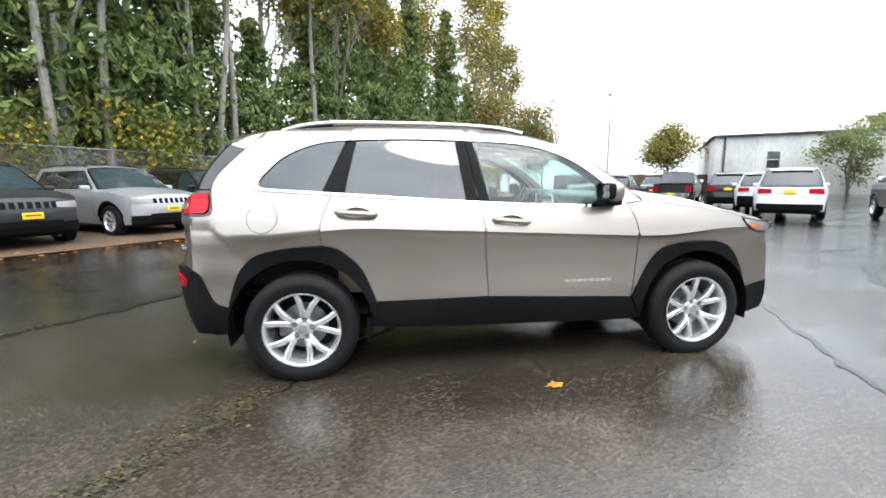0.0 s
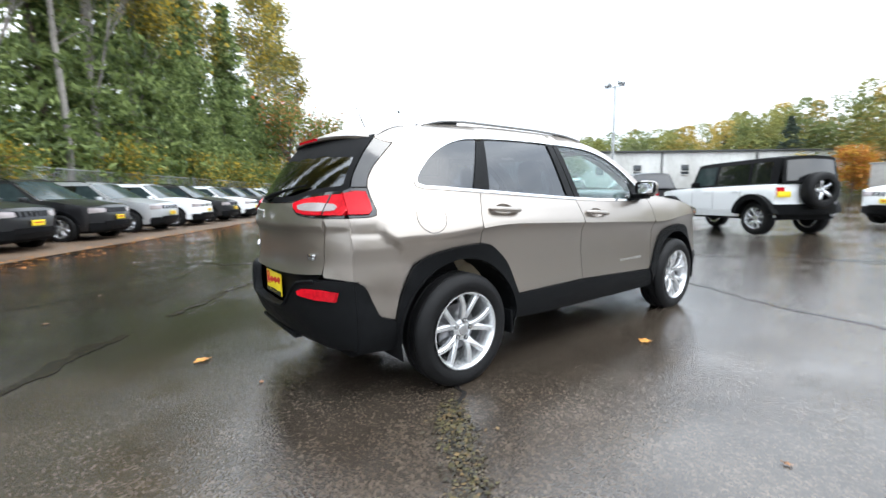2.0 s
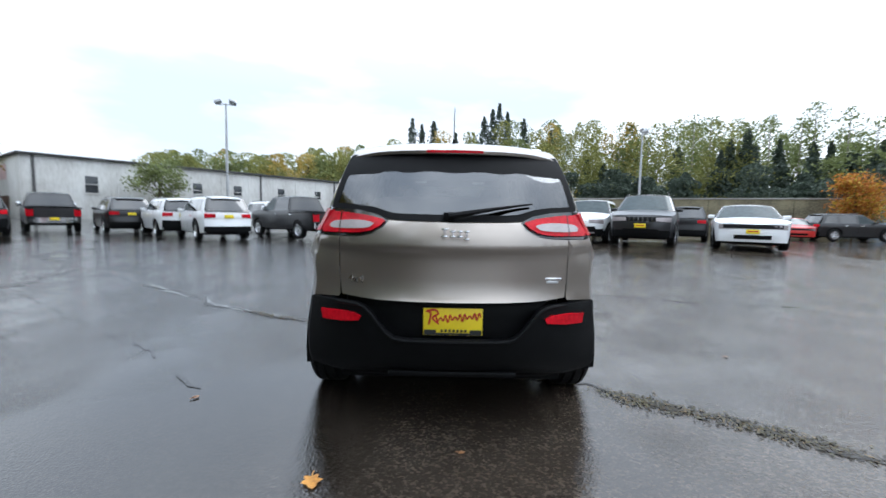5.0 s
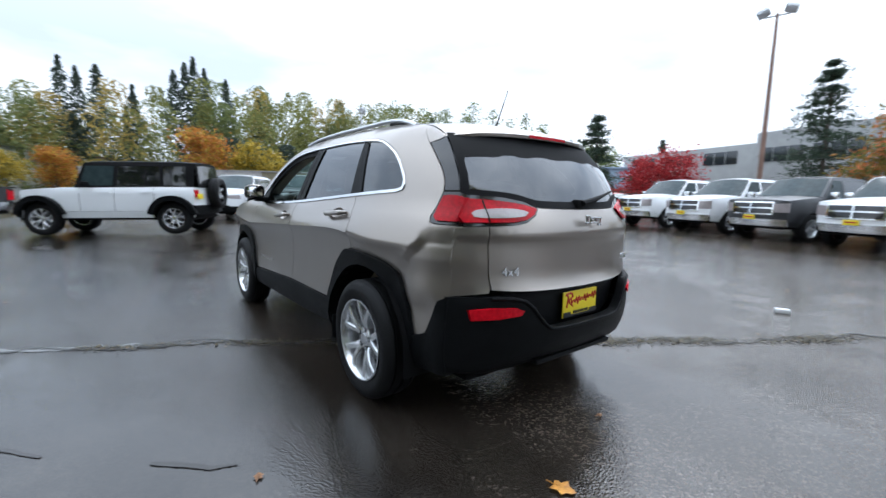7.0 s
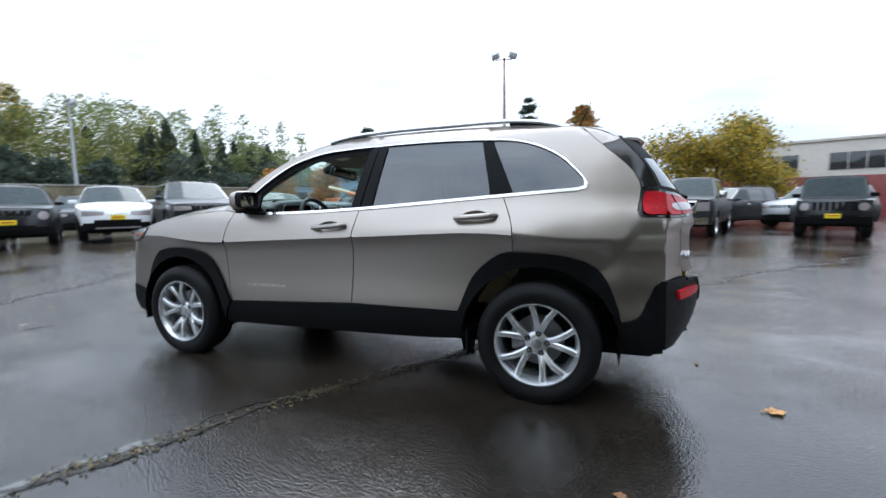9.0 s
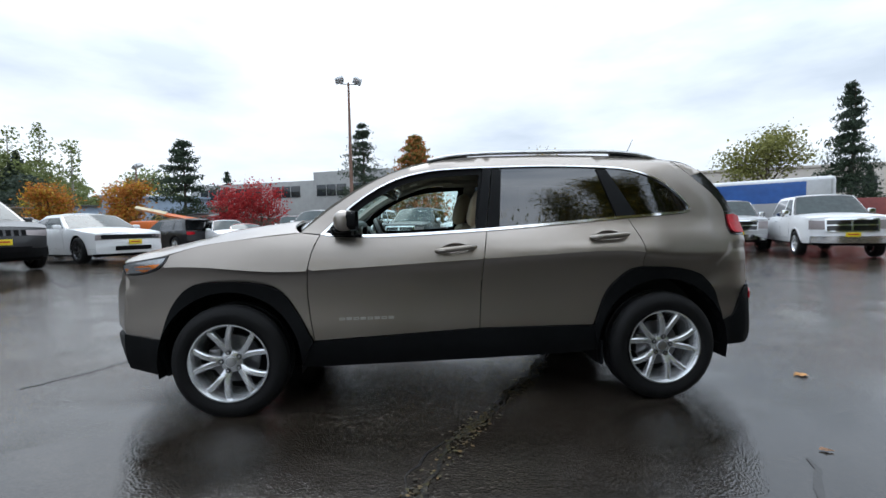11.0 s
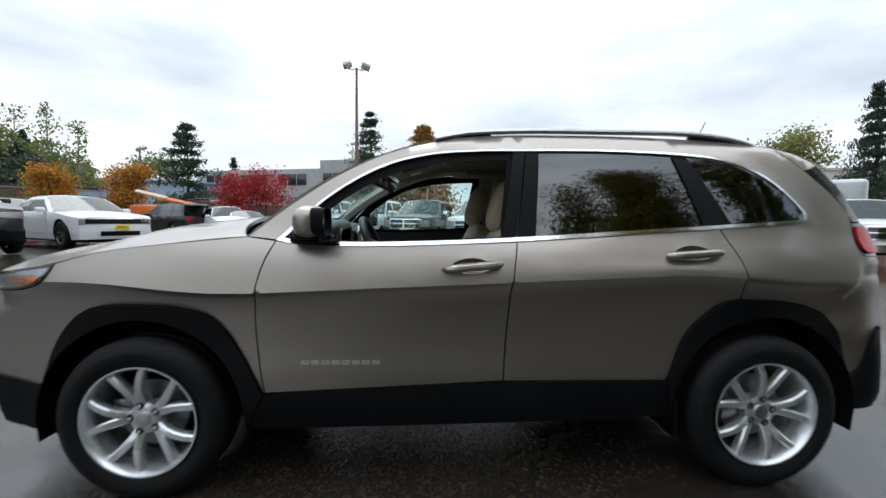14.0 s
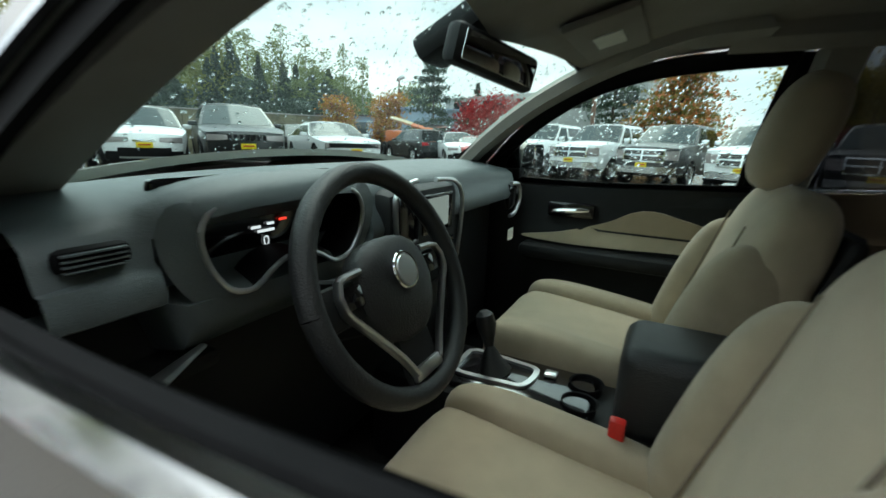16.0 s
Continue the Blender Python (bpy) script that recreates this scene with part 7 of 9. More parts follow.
    if kind == "pickup":
        boxed("bed_cover", (xr + 0.06, xtg, -w + 0.10, w - 0.10, zt - 0.10, zt - 0.055), M_BLACK, car, 0.01)
        for sg in (1, -1):
            boxed("bed_rail", (xr + 0.08, xtg - 0.02, sg * (w - 0.06) - 0.05, sg * (w - 0.06) + 0.05, zt - 0.03, zt + 0.012), M_CLAD, car, 0.01)
    elif kind in ("suv", "crossover", "boxy"):
        rs = [(xrr - 0.02, -0.55), (xrr + 0.06, 0.0), (xrr - 0.02, 0.55), (xrr - 0.14, 0.52), (xrr - 0.17, 0), (xrr - 0.14, -0.52)]
        skin("roof_spoiler", [rs], s.roof(0.0), (0, 0, 1), body, car, 0.2, 0.04)
        for sg in (1, -1):
            pts = [(x, sg * (s.w(x, s.roof_edge(x)) - 0.04), s.roof_edge(x) + dz) for x, dz in ((xrf - 0.1, 0.01), (xrf - 0.25, 0.055), (xrr + 0.35, 0.055), (xrr + 0.2, 0.01))]
            link_mesh("roof_rail", *tube(spline(pts, 0.3), 0.016, 6), M_GLOSS, car)
    # nose
    wn_ = s.w(xf - 0.24, 0.7)
    nl = outline([(-wn_, zl), (wn_, zl)], [(wn_, zl), (wn_ - 0.02, hn - 0.05)], [(wn_ - 0.02, hn - 0.05), (wn_ * 0.5, hn + 0.005), (0, hn + 0.02), (-wn_ * 0.5, hn + 0.005), (-wn_ + 0.02, hn - 0.05)], [(-wn_ + 0.02, hn - 0.05), (-wn_, zl)], step=0.12)
    skin("front_fascia", [nl], s.front(), (1, 0, 0), body, car, 0.12, 0.03)
    fb = outline([(-wn_, zs + 0.02), (wn_, zs + 0.02)], [(wn_, zs + 0.02), (wn_, zl + 0.06)], [(wn_, zl + 0.06), (-wn_, zl + 0.06)], [(-wn_, zl + 0.06), (-wn_, zs + 0.02)], step=0.12)
    skin("front_bumper", [fb], s.front(0.02 if not boxy else 0.14), (1, 0, 0), M_CHROME if kind == "pickup" and body is not M_BLACKP else (M_CLAD if kind != "coupe" else body), car, 0.12, 0.06)
    slot = lambda y0, y1, z0, z1: outline(*[[a, b] for a, b in zip([(y0, z0), (y1, z0), (y1, z1), (y0, z1)], [(y1, z0), (y1, z1), (y0, z1), (y0, z0)])], step=0.12)
    if kind == "pickup":
        skin("grille", [slot(-0.56, 0.56, hn - 0.40, hn - 0.06)], s.front(0.012), (1, 0, 0), M_GLOSS, car, 0.15, 0.03)
        for z0 in (hn - 0.41, hn - 0.24, hn - 0.08):
            skin("grille_bar", [slot(-0.58, 0.58, z0, z0 + 0.035)], s.front(0.03), (1, 0, 0), M_CHROME, car, 0.2, 0.03)
        for y0 in (-0.58, -0.03, 0.55):
            skin("grille_bar", [slot(y0 - 0.005, y0 + 0.035, hn - 0.40, hn - 0.06)], s.front(0.032), (1, 0, 0), M_CHROME, car, 0.2, 0.03)
    elif kind == "coupe":
        skin("grille", [slot(-0.72, 0.72, hn - 0.17, hn - 0.05)], s.front(0.012), (1, 0, 0), M_BLACK, car, 0.15, 0.02)
        skin("lower_grille", [slot(-0.45, 0.45, 0.34, 0.46)], s.front(0.022), (1, 0, 0), M_BLACK, car, 0.15, 0.02)
    elif kind == "crossover":
        skin("lower_grille", [slot(-0.52, 0.52, 0.44, 0.60)], s.front(0.024), (1, 0, 0), M_BLACK, car, 0.15, 0.02)
        skin("chrome_bar", [slot(-0.22, 0.22, hn - 0.16, hn - 0.12)], s.front(0.02), (1, 0, 0), M_CHROME, car, 0.15, 0.02)
        skin("skid_trim", [slot(-0.5, 0.5, 0.36, 0.40)], s.front(0.03), (1, 0, 0), M_SATIN, car, 0.15, 0.02)
    else:
        gw = 0.066 if kind != "suv" else 0.064
        skin("grille_panel", [slot(-gw * 7.4, gw * 7.4, hn - (0.30 if boxy else 0.19), hn - 0.05)], s.front(0.008), (1, 0, 0), M_GLOSS if body in (M_BLACKP, M_GREYP) else body, car, 0.15, 0.02)
        for k in range(7):
            y0 = (k - 3) * gw * 2
            skin("grille_slot", [slot(y0 - gw * 0.62, y0 + gw * 0.62, hn - (0.29 if boxy else 0.18), hn - 0.06)], s.front(0.014), (1, 0, 0), M_BLACK, car, 0.2, 0.01)
        skin("lower_grille", [slot(-0.5, 0.5, zl - 0.02, zl + 0.10)], s.front(0.03), (1, 0, 0), M_BLACK, car, 0.15, 0.02)
    zp = {"pickup": 0.62, "coupe": 0.50, "offroad": 0.60}.get(kind, 0.60)
    if plate:
        fx = s.front()(0, zp)[0] + (0.16 if boxy else 0.035)
        p1 = boxed("dealer_plate", (fx, fx + 0.012, -0.16, 0.16, zp, zp + 0.125), M_YELLOW, car, 0.003, "yellow dealer plate")
        boxed("script_mark", (fx + 0.012, fx + 0.015, -0.12, 0.12, zp + 0.055, zp + 0.085), M_REDINK, p1, 0.0)
        rx, py, pz = s.back()(0, 0.85)[0] - 0.02, (0.0 if not boxy else w - 0.16), (0.88 if kind not in ("coupe",) else 0.62)
        if kind == "pickup":
            pz, rx = 0.60, rx - 0.08
        p2 = boxed("dealer_plate", (rx - 0.010, rx + 0.005, py - 0.16, py + 0.16, pz, pz + 0.125), M_YELLOW, car, 0.003, "yellow dealer plate")
    if boxy:
        sp = new("spare_wheel")
        sp.parent = car
        sp.matrix_basis = pose(xr - 0.13, -0.05, 1.02, 0, 0, 90)
        link_mesh("tyre", *lathe(rubber_ring(0.40, 0.23, 0.26), 28), M_TYRE, sp)
        bm = bmesh.new()
        for k in range(5):
            spoke(bm, 0.03, 0.23, 2 * math.pi * k / 5, 2 * math.pi * k / 5, 0.035, 0.03, 0.05, 0.08, 0.04)
        v, f = lathe([(0.0, 0.06), (0.07, 0.05), (0.08, -0.02)], 14)
        vs = [bm.verts.new(p) for p in v]
        for q in f:
            bm.faces.new([vs[i] for i in q])
        bmesh.ops.recalc_face_normals(bm, faces=bm.faces)
        part("rim", bm, M_ALLOY, sp)
    # Added black blocks inside the body that close off the view through it.
    boxed("underbody", (xr + 0.15, xf - 0.25, -w + 0.22, w - 0.22, zs - 0.06, zs + 0.2), M_BLACK, car, 0.03)
    boxed("cabin_block", (xtg + 0.25, xc - 0.25, -w + 0.28, w - 0.28, zs + 0.2, zb), M_BLACK, car, 0.03)
    return car


def by_plate(kind, body, px, py, heading, label, group, rear=False, **kw):
    """Parks a car so that its front (or rear) end's middle stands at px, py."""
    k = KINDS[kind]
    off = (k[4] if rear else k[3])
    a = radians(heading)
    x, y = px - off * math.cos(a), py - off * math.sin(a)
    e = 1.2
    zx = (lot(x + e * math.cos(a), y + e * math.sin(a)) - lot(x - e * math.cos(a), y - e * math.sin(a))) / (2 * e)
    return parked_car(kind, body, pose(x, y, lot(x, y) + 0.004, 0, -math.degrees(math.atan(zx)), heading), label, group, **kw)


ROW = "cars along the fence"
dx, dy = 0.545 * 2.72, 0.839 * 2.72
fence_row = [("suv", M_GREYP, "dark grey SUV nose out by the fence"), ("suv", M_SILVER, "silver SUV nose out by the fence"), ("suv", M_BLACKP, "black SUV with a yellow plate by the fence"),
             ("suv", M_BLACKP, "black SUV with a yellow plate by the fence"), ("suv", M_SILVER, "silver SUV nose out by the fence"), ("suv", M_WHITE, "white SUV nose out by the fence"),
             ("suv", M_BLACKP, "black SUV with a yellow plate by the fence"), ("suv", M_WHITE, "white SUV nose out by the fence"), ("suv", M_GREYP, "dark grey SUV nose out by the fence"),
             ("suv", M_GREYP, "dark grey SUV nose out by the fence"), ("suv", M_WHITE, "white SUV nose out by the fence"), ("suv", M_BLACKP, "black SUV with a yellow plate by the fence")]
for k, (kind, body, lab) in enumerate(fence_row):
    by_plate(kind, body, -7.35 + (k - 0) * dx, 5.65 + k * dy, -33, lab, ROW)
by_plate("suv", M_GREYP, -7.35 - dx, 5.65 - dy, -33, "dark grey SUV nose out by the fence", ROW)
by_plate("pickup", M_WHITE, 24.2, 36.8, -33, "white pickup truck at the end of the fence row", ROW)
far = "dark cars at the far end"
by_plate("suv", M_BLACKP, 18.5, 30.0, -128, "black SUV facing the yard in front of a board fence", far)
by_plate("suv", M_BLACKP, 21.3, 28.6, -128, "black SUV facing the yard in front of a board fence", far)
BACK = "cars parked tail out"
by_plate("boxy", M_GREYP, 11.1, 16.9, 52, "grey boxy small SUV seen from its tail", BACK, rear=True)
by_plate("pickup", M_BLACKP, 14.8, 17.5, 46, "black pickup truck with a yellow plate on its tail", BACK, rear=True)
by_plate("suv", M_BLACKP, 15.6, 14.6, 46, "black SUV with red tail lamps", BACK, rear=True)
by_plate("boxy", M_WHITE, 14.0, 11.2, 46, "white boxy small SUV parked tail out", BACK, rear=True)
by_plate("suv", M_WHITE, 12.1, 8.3, 43, "white SUV parked tail out", BACK, rear=True)
by_plate("pickup", M_BLACKP, 14.1, 4.8, 50, "black pickup truck parked tail out", BACK, rear=True)
by_plate("suv", M_WHITE, 18.5, 8.6, 46, "white SUV parked behind a black truck", BACK, rear=True)
by_plate("offroad", M_WHITE, 9.35, -0.20, 60, "white off-road four-by-four with a black top and spare wheel", "four-by-fours", rear=True)
FACE = "cars facing the yard"
by_plate("suv", M_WHITE, 13.4, -0.9, 148, "white SUV facing the yard", FACE)
by_plate("boxy", M_BLACKP, 12.15, -3.04, 150, "black boxy small SUV with a yellow plate", FACE)
by_plate("crossover", M_WHITE, 10.75, -4.75, 150, "white rounded crossover with a yellow plate", FACE, low_mat=M_CLAD)
by_plate("suv", M_BLACKP, 8.83, -6.0, 150, "black SUV with dark wheels and a yellow plate", FACE)
by_plate("coupe", M_WHITE, 7.95, -8.85, 149, "white muscle coupe with a black grille", FACE)
TWO = "second row of cars"
by_plate("suv", M_BLACKP, 16.2, -11.6, -30, "black SUV with red tail lamps", TWO, rear=True, plate=False)
by_plate("suv", M_MAROON, 19.0, -2.0, 150, "dark maroon SUV in the second row", TWO, plate=False)
by_plate("suv", M_BLACKP, 19.6, -5.2, 150, "black SUV in the second row", TWO, plate=False)
by_plate("suv", M_GREYP, 18.0, -8.0, 150, "dark grey SUV in the second row", TWO, plate=False)
by_plate("suv", M_GREYP, 14.6, -14.0, 150, "dark grey SUV in the second row", TWO, plate=False)
by_plate("coupe", M_REDP, 22.0, -21.9, 150, "red low coupe in the second row", TWO, plate=False)
by_plate("suv", M_BLACKP, 22.6, -28.2, -98, "black estate car far off", TWO, plate=False)
FARS = "cars in front of the grey building"
hatch = by_plate("suv", M_BLACKP, 11.1, -19.4, -30, "dark SUV parked tail out with its tailgate open", FARS, rear=True, plate=False)
part("open_tailgate", box(bmesh.new(), -3.05, -2.05, -0.58, 0.58, 1.64, 1.72, 0.03, pose(0, 0, 0, 0, 5, 0)), M_BLACKP, hatch)
by_plate("crossover", M_WHITE, 8.9, -18.1, 128, "white crossover far off", FARS, plate=False)
by_plate("coupe", M_REDP, 7.75, -17.9, 128, "red muscle coupe far off", FARS, plate=False)
by_plate("pickup", M_MAROON, 6.9, -21.4, 110, "maroon pickup truck far off", FARS, plate=False)
by_plate("pickup", M_WHITE, 4.8, -20.6, 105, "white pickup truck far off", FARS, plate=False)
RAMS = "pickup trucks in a row"
by_plate("pickup", M_WHITE, 5.3, -14.1, 71, "white pickup truck with a chrome grille", RAMS)
by_plate("pickup", M_WHITE, 3.0, -13.4, 71, "white pickup truck with a chrome grille", RAMS)
by_plate("pickup", M_GREYP, 0.8, -12.7, 71, "dark grey pickup truck with a chrome grille", RAMS)
by_plate("pickup", M_WHITE, -1.5, -11.9, 71, "white pickup truck with a chrome grille", RAMS)
by_plate("pickup", M_GREYP, -3.75, -11.0, 71, "dark grey pickup truck with a chrome grille", RAMS)
by_plate("offroad", M_BLACKP, -7.7, -11.4, 68, "black off-road four-by-four with a yellow plate", "four-by-fours")
by_plate("pickup", M_WHITE, -11.8, -7.45, 62, "white pickup truck with a chrome grille", RAMS)
by_plate("pickup", M_SILVER, -11.0, -10.6, 62, "silver pickup truck with a chrome grille", RAMS)
LEFT = "cars behind the trucks"
by_plate("suv", M_GREYP, -9.0, -21.0, 40, "dark estate car with a roof box", LEFT, rear=True, plate=False)
by_plate("suv", M_SILVER, -12.0, -20.0, 40, "silver estate car far off", LEFT, rear=True, plate=False)


# ---- foliage ----
def foliage(name, dark, light, rough=0.55, mid=None):
    """Leaves whose tone drifts from leaf to leaf, and that let some light through."""
    m, n, l, p = nodes_of(name)
    g = n.new("ShaderNodeNewGeometry")
    r = n.new("ShaderNodeValToRGB")
    r.color_ramp.elements[0].color, r.color_ramp.elements[1].color = (*dark, 1), (*light, 1)
    if mid:
        r.color_ramp.elements.new(0.45).color = (*mid, 1)
    l.new(g.outputs["Random Per Island"], r.inputs["Fac"])
    l.new(r.outputs["Color"], p.inputs["Base Color"])
    p.inputs["Roughness"].default_value = rough
    p.inputs["Specular IOR Level"].default_value = 0.3
    tl, mix = n.new("ShaderNodeBsdfTranslucent"), n.new("ShaderNodeMixShader")
    l.new(r.outputs["Color"], tl.inputs["Color"])
    mix.inputs["Fac"].default_value = 0.35
    l.new(p.outputs["BSDF"], mix.inputs[1])
    l.new(tl.outputs["BSDF"], mix.inputs[2])
    l.new(mix.outputs["Shader"], n["Material Output"].inputs["Surface"])
    return m


F_CEDAR = foliage("cedar_green", (0.050, 0.082, 0.028), (0.27, 0.34, 0.11))
F_FIR = foliage("dark_fir_green", (0.020, 0.034, 0.024), (0.068, 0.100, 0.060))
F_GREEN = foliage("leaf_green", (0.075, 0.105, 0.028), (0.22, 0.27, 0.07))
F_OLIVE = foliage("olive_leaf", (0.10, 0.105, 0.032), (0.28, 0.28, 0.09))
F_YELLOW = foliage("yellow_leaf", (0.22, 0.16, 0.02), (0.60, 0.43, 0.05))
F_ORANGE = foliage("orange_leaf", (0.28, 0.10, 0.018), (0.62, 0.27, 0.05))
F_RED = foliage("crimson_leaf", (0.25, 0.012, 0.018), (0.55, 0.05, 0.05))
# Distance haze is put into these four leaf colours: paler, with less contrast.
F_HAZEFIR = foliage("hazed_fir_green", (0.045, 0.062, 0.048), (0.080, 0.106, 0.074))
F_HAZELEAF = foliage("hazed_leaf_green", (0.135, 0.160, 0.058), (0.20, 0.235, 0.085))
F_HAZEOLIVE = foliage("hazed_olive_leaf", (0.18, 0.188, 0.052), (0.26, 0.262, 0.076))
F_HAZEGOLD = foliage("hazed_gold_leaf", (0.30, 0.225, 0.055), (0.46, 0.34, 0.085))
F_RUST = foliage("rust_and_green_leaf", (0.10, 0.13, 0.03), (0.62, 0.17, 0.06), mid=(0.26, 0.20, 0.05))
M_BARK = surface("grey_brown_bark", (0.085, 0.065, 0.05), 0.85, 0, 0.4, 5, 0.8, 18, stretch=(1, 1, 0.25))
M_PALE = surface("pale_alder_bark", (0.24, 0.22, 0.20), 0.8, 0, 0.35, 5, 0.6, 15, stretch=(1, 1, 0.4))


def leaves(centers, size, seed, droop=0.0, aspect=0.5):
    """Diamond leaves, one at each centre, turned at random."""
    g = np.random.default_rng(seed)
    c = np.asarray(centers, float)
    k = len(c)
    u = g.normal(size=(k, 3))
    u[:, 2] -= droop
    u /= np.linalg.norm(u, axis=1, keepdims=True)
    w = np.cross(u, g.normal(size=(k, 3)))
    w /= np.linalg.norm(w, axis=1, keepdims=True) + 1e-9
    s = (size * g.uniform(0.55, 1.35, k))[:, None]
    nrm = np.cross(u, w) * s * 0.12
    v = np.stack([c - u * s * 0.5, c + w * s * aspect * 0.5 + nrm, c + u * s * 0.5, c - w * s * aspect * 0.5 + nrm], 1).reshape(-1, 3)
    f = np.arange(4 * k).reshape(k, 4)
    return v.tolist(), f.tolist()


def conifer(h, spread, n, mat, seed, name="conifer_tree", trunk_mat=None, droop=0.8, leaf=0.36, bare=0.06, ragged_=0.35, tiers=None, aspect=0.42):
    """A trunk with whorls of hanging boughs; returns the thing at the origin."""
    r = random.Random(seed)
    g = np.random.default_rng(seed)
    t = empty(name, pose(0, 0, 0), "tree", "tree")
    bend = r.uniform(-0.02, 0.02) * h
    pts = [(bend * math.sin(3 * k / 8), bend * math.cos(2 * k / 8) - bend, h * k / 8 * 0.985) for k in range(9)]
    cs, (bv, bf) = [], tube(pts, [max(0.02, 0.016 * h * (1 - k / 8) ** 0.9 + 0.012) for k in range(9)], 9)
    bv, bf = list(bv), list(bf)
    tiers = tiers or int(h * 2.1)
    per = max(1, n // (tiers * 6))
    for i in range(tiers):
        z = h * (bare + (1 - bare) * (i + r.random() * 0.6) / tiers)
        k = 1 - (z / h)
        reach0 = spread * (0.04 + 0.96 * k ** 0.9) * (1 if z > 0.16 * h else 0.75)
        for j in range(6):
            a = r.uniform(0, 2 * math.pi)
            reach = reach0 * r.uniform(1 - ragged_, 1 + ragged_ * 0.5)
            rise = r.uniform(-0.25, 0.25)
            tip = Vector((math.cos(a) * reach, math.sin(a) * reach, z + reach * (rise - 0.18)))
            root = Vector((0, 0, z))
            if reach > 0.5 and j % 2 == 0:
                base = len(bv)
                vv, ff = tube([root, root.lerp(tip, 0.55) + Vector((0, 0, 0.06 * reach)), tip], [0.035, 0.022, 0.006], 4, cap=False)
                bv += vv
                bf += [tuple(q + base for q in f) for f in ff]
            s = g.uniform(0.12, 1.0, per) ** 0.8
            side = g.normal(size=(per, 3)) * np.array([0.16 * reach + 0.12, 0.16 * reach + 0.12, 0.10])
            c = np.array(root)[None] * (1 - s[:, None]) + np.array(tip)[None] * s[:, None] + side
            c[:, 2] += 0.22 * reach * np.sin(math.pi * s) * 0.5 - droop * 0.25 * np.abs(g.normal(size=per)) * (0.3 + 0.2 * reach)
            cs.append(c)
    link_mesh("crown", *leaves(np.concatenate(cs), leaf * 1.15, seed, droop, aspect), mat, t, smooth=0)
    link_mesh("trunk", bv, bf, trunk_mat or M_BARK, t)
    return t


def broadleaf(h, spread, n, mat, seed, name="broadleaf_tree", trunk_mat=None, leaf=0.26, stem=0.3, mat2=None, part2=0.0, upright=0.6, clump=0.10, thick=0.011):
    """A trunk that forks into limbs and twigs, with leaves in clusters at the twigs' ends."""
    r = random.Random(seed)
    g = np.random.default_rng(seed)
    t = empty(name, pose(0, 0, 0), "tree", "tree")
    ends, bv, bf = [], [], []

    def grow(p, d, length, rad, level):
        q = p + d * length
        mid = p.lerp(q, 0.5) + Vector((r.uniform(-1, 1), r.uniform(-1, 1), 0)) * length * 0.07
        base = len(bv)
        vv, ff = tube([p, mid, q], [rad, rad * 0.8, rad * 0.6], 7 if level < 2 else 4, cap=False)
        bv.extend(vv)
        bf.extend(tuple(x + base for x in f) for f in ff)
        if level >= 2:
            ends.append(q)
            ends.append(p.lerp(q, 0.6))
        if level < 3:
            for k in range(r.choice((3, 4)) if level else 6):
                a = r.uniform(0, 2 * math.pi)
                tilt = r.uniform(0.35, 0.95) * (1.25 - upright)
                ax = Vector((math.cos(a), math.sin(a), 0))
                nd = (d * math.cos(tilt) + (ax - d * ax.dot(d)).normalized() * math.sin(tilt) + Vector((0, 0, 0.12))).normalized()
                start = p.lerp(q, r.uniform(0.55, 1.0)) if level else Vector((0, 0, stem * h + (0.95 - stem) * 0.62 * h * k / 6))
                ln = length * r.uniform(0.55, 0.8) if level else spread * r.uniform(0.65, 1.05) * (1.0 - 0.35 * k / 6)
                grow(start, nd, ln, rad * 0.52, level + 1)
    grow(Vector((0, 0, 0)), Vector((r.uniform(-0.03, 0.03), r.uniform(-0.03, 0.03), 1)).normalized(), h * 0.80, thick * h + 0.03, 0)
    zmax = max(e.z for e in ends)
    E_ = np.array([tuple(e) for e in ends])
    E_[:, 2] *= 1.0 if zmax < 1e-6 else min(1.25, h / zmax)
    link_mesh("trunk", bv, bf, trunk_mat or M_BARK, t)
    pick = g.integers(0, len(E_), n)
    c = E_[pick] + g.normal(size=(n, 3)) * np.array([1, 1, 0.8]) * clump * (spread + 1.5)
    cut = int(n * (1 - part2))
    link_mesh("crown", *leaves(c[:cut], leaf, seed, 0.2, 0.62), mat, t, smooth=0)
    if mat2 is not None:
        link_mesh("upper_crown", *leaves(c[cut:] * np.array([1.02, 1.02, 1.01]), leaf, seed + 1, 0.2, 0.62), mat2, t, smooth=0)
    return t


def plant(proto, places, label, group):
    """Stands copies of a tree at (x, y, scale, turn); the first place takes the tree itself."""
    for i, (x, y, s, turn) in enumerate(places):
        m = pose(x, y, lot(x, y) - 0.05, 0, 0, turn)
        if i == 0:
            proto.matrix_basis = m @ Matrix.Scale(s, 4)
            ob = proto
        else:
            ob = copy_thing(proto, m)
            ob.scale = (s, s, s)
        tagged(ob, label, "tree", group)


# the wood behind the fence
FX, FY = -12.75, 9.15     # the fence's near corner
UX, UY = 0.545, 0.839     # along the fence
NX, NY = -0.839, 0.545    # away from the yard


def behind(s, d):
    return FX + UX * s + NX * d, FY + UY * s + NY * d


wood = "wood behind the fence"
rw = random.Random(4)


def spots(rows, tall=1.0):
    return [(*behind(s, d), k * (tall if s < 26 else 1.0), rw.uniform(0, 360)) for s, d, k in rows]


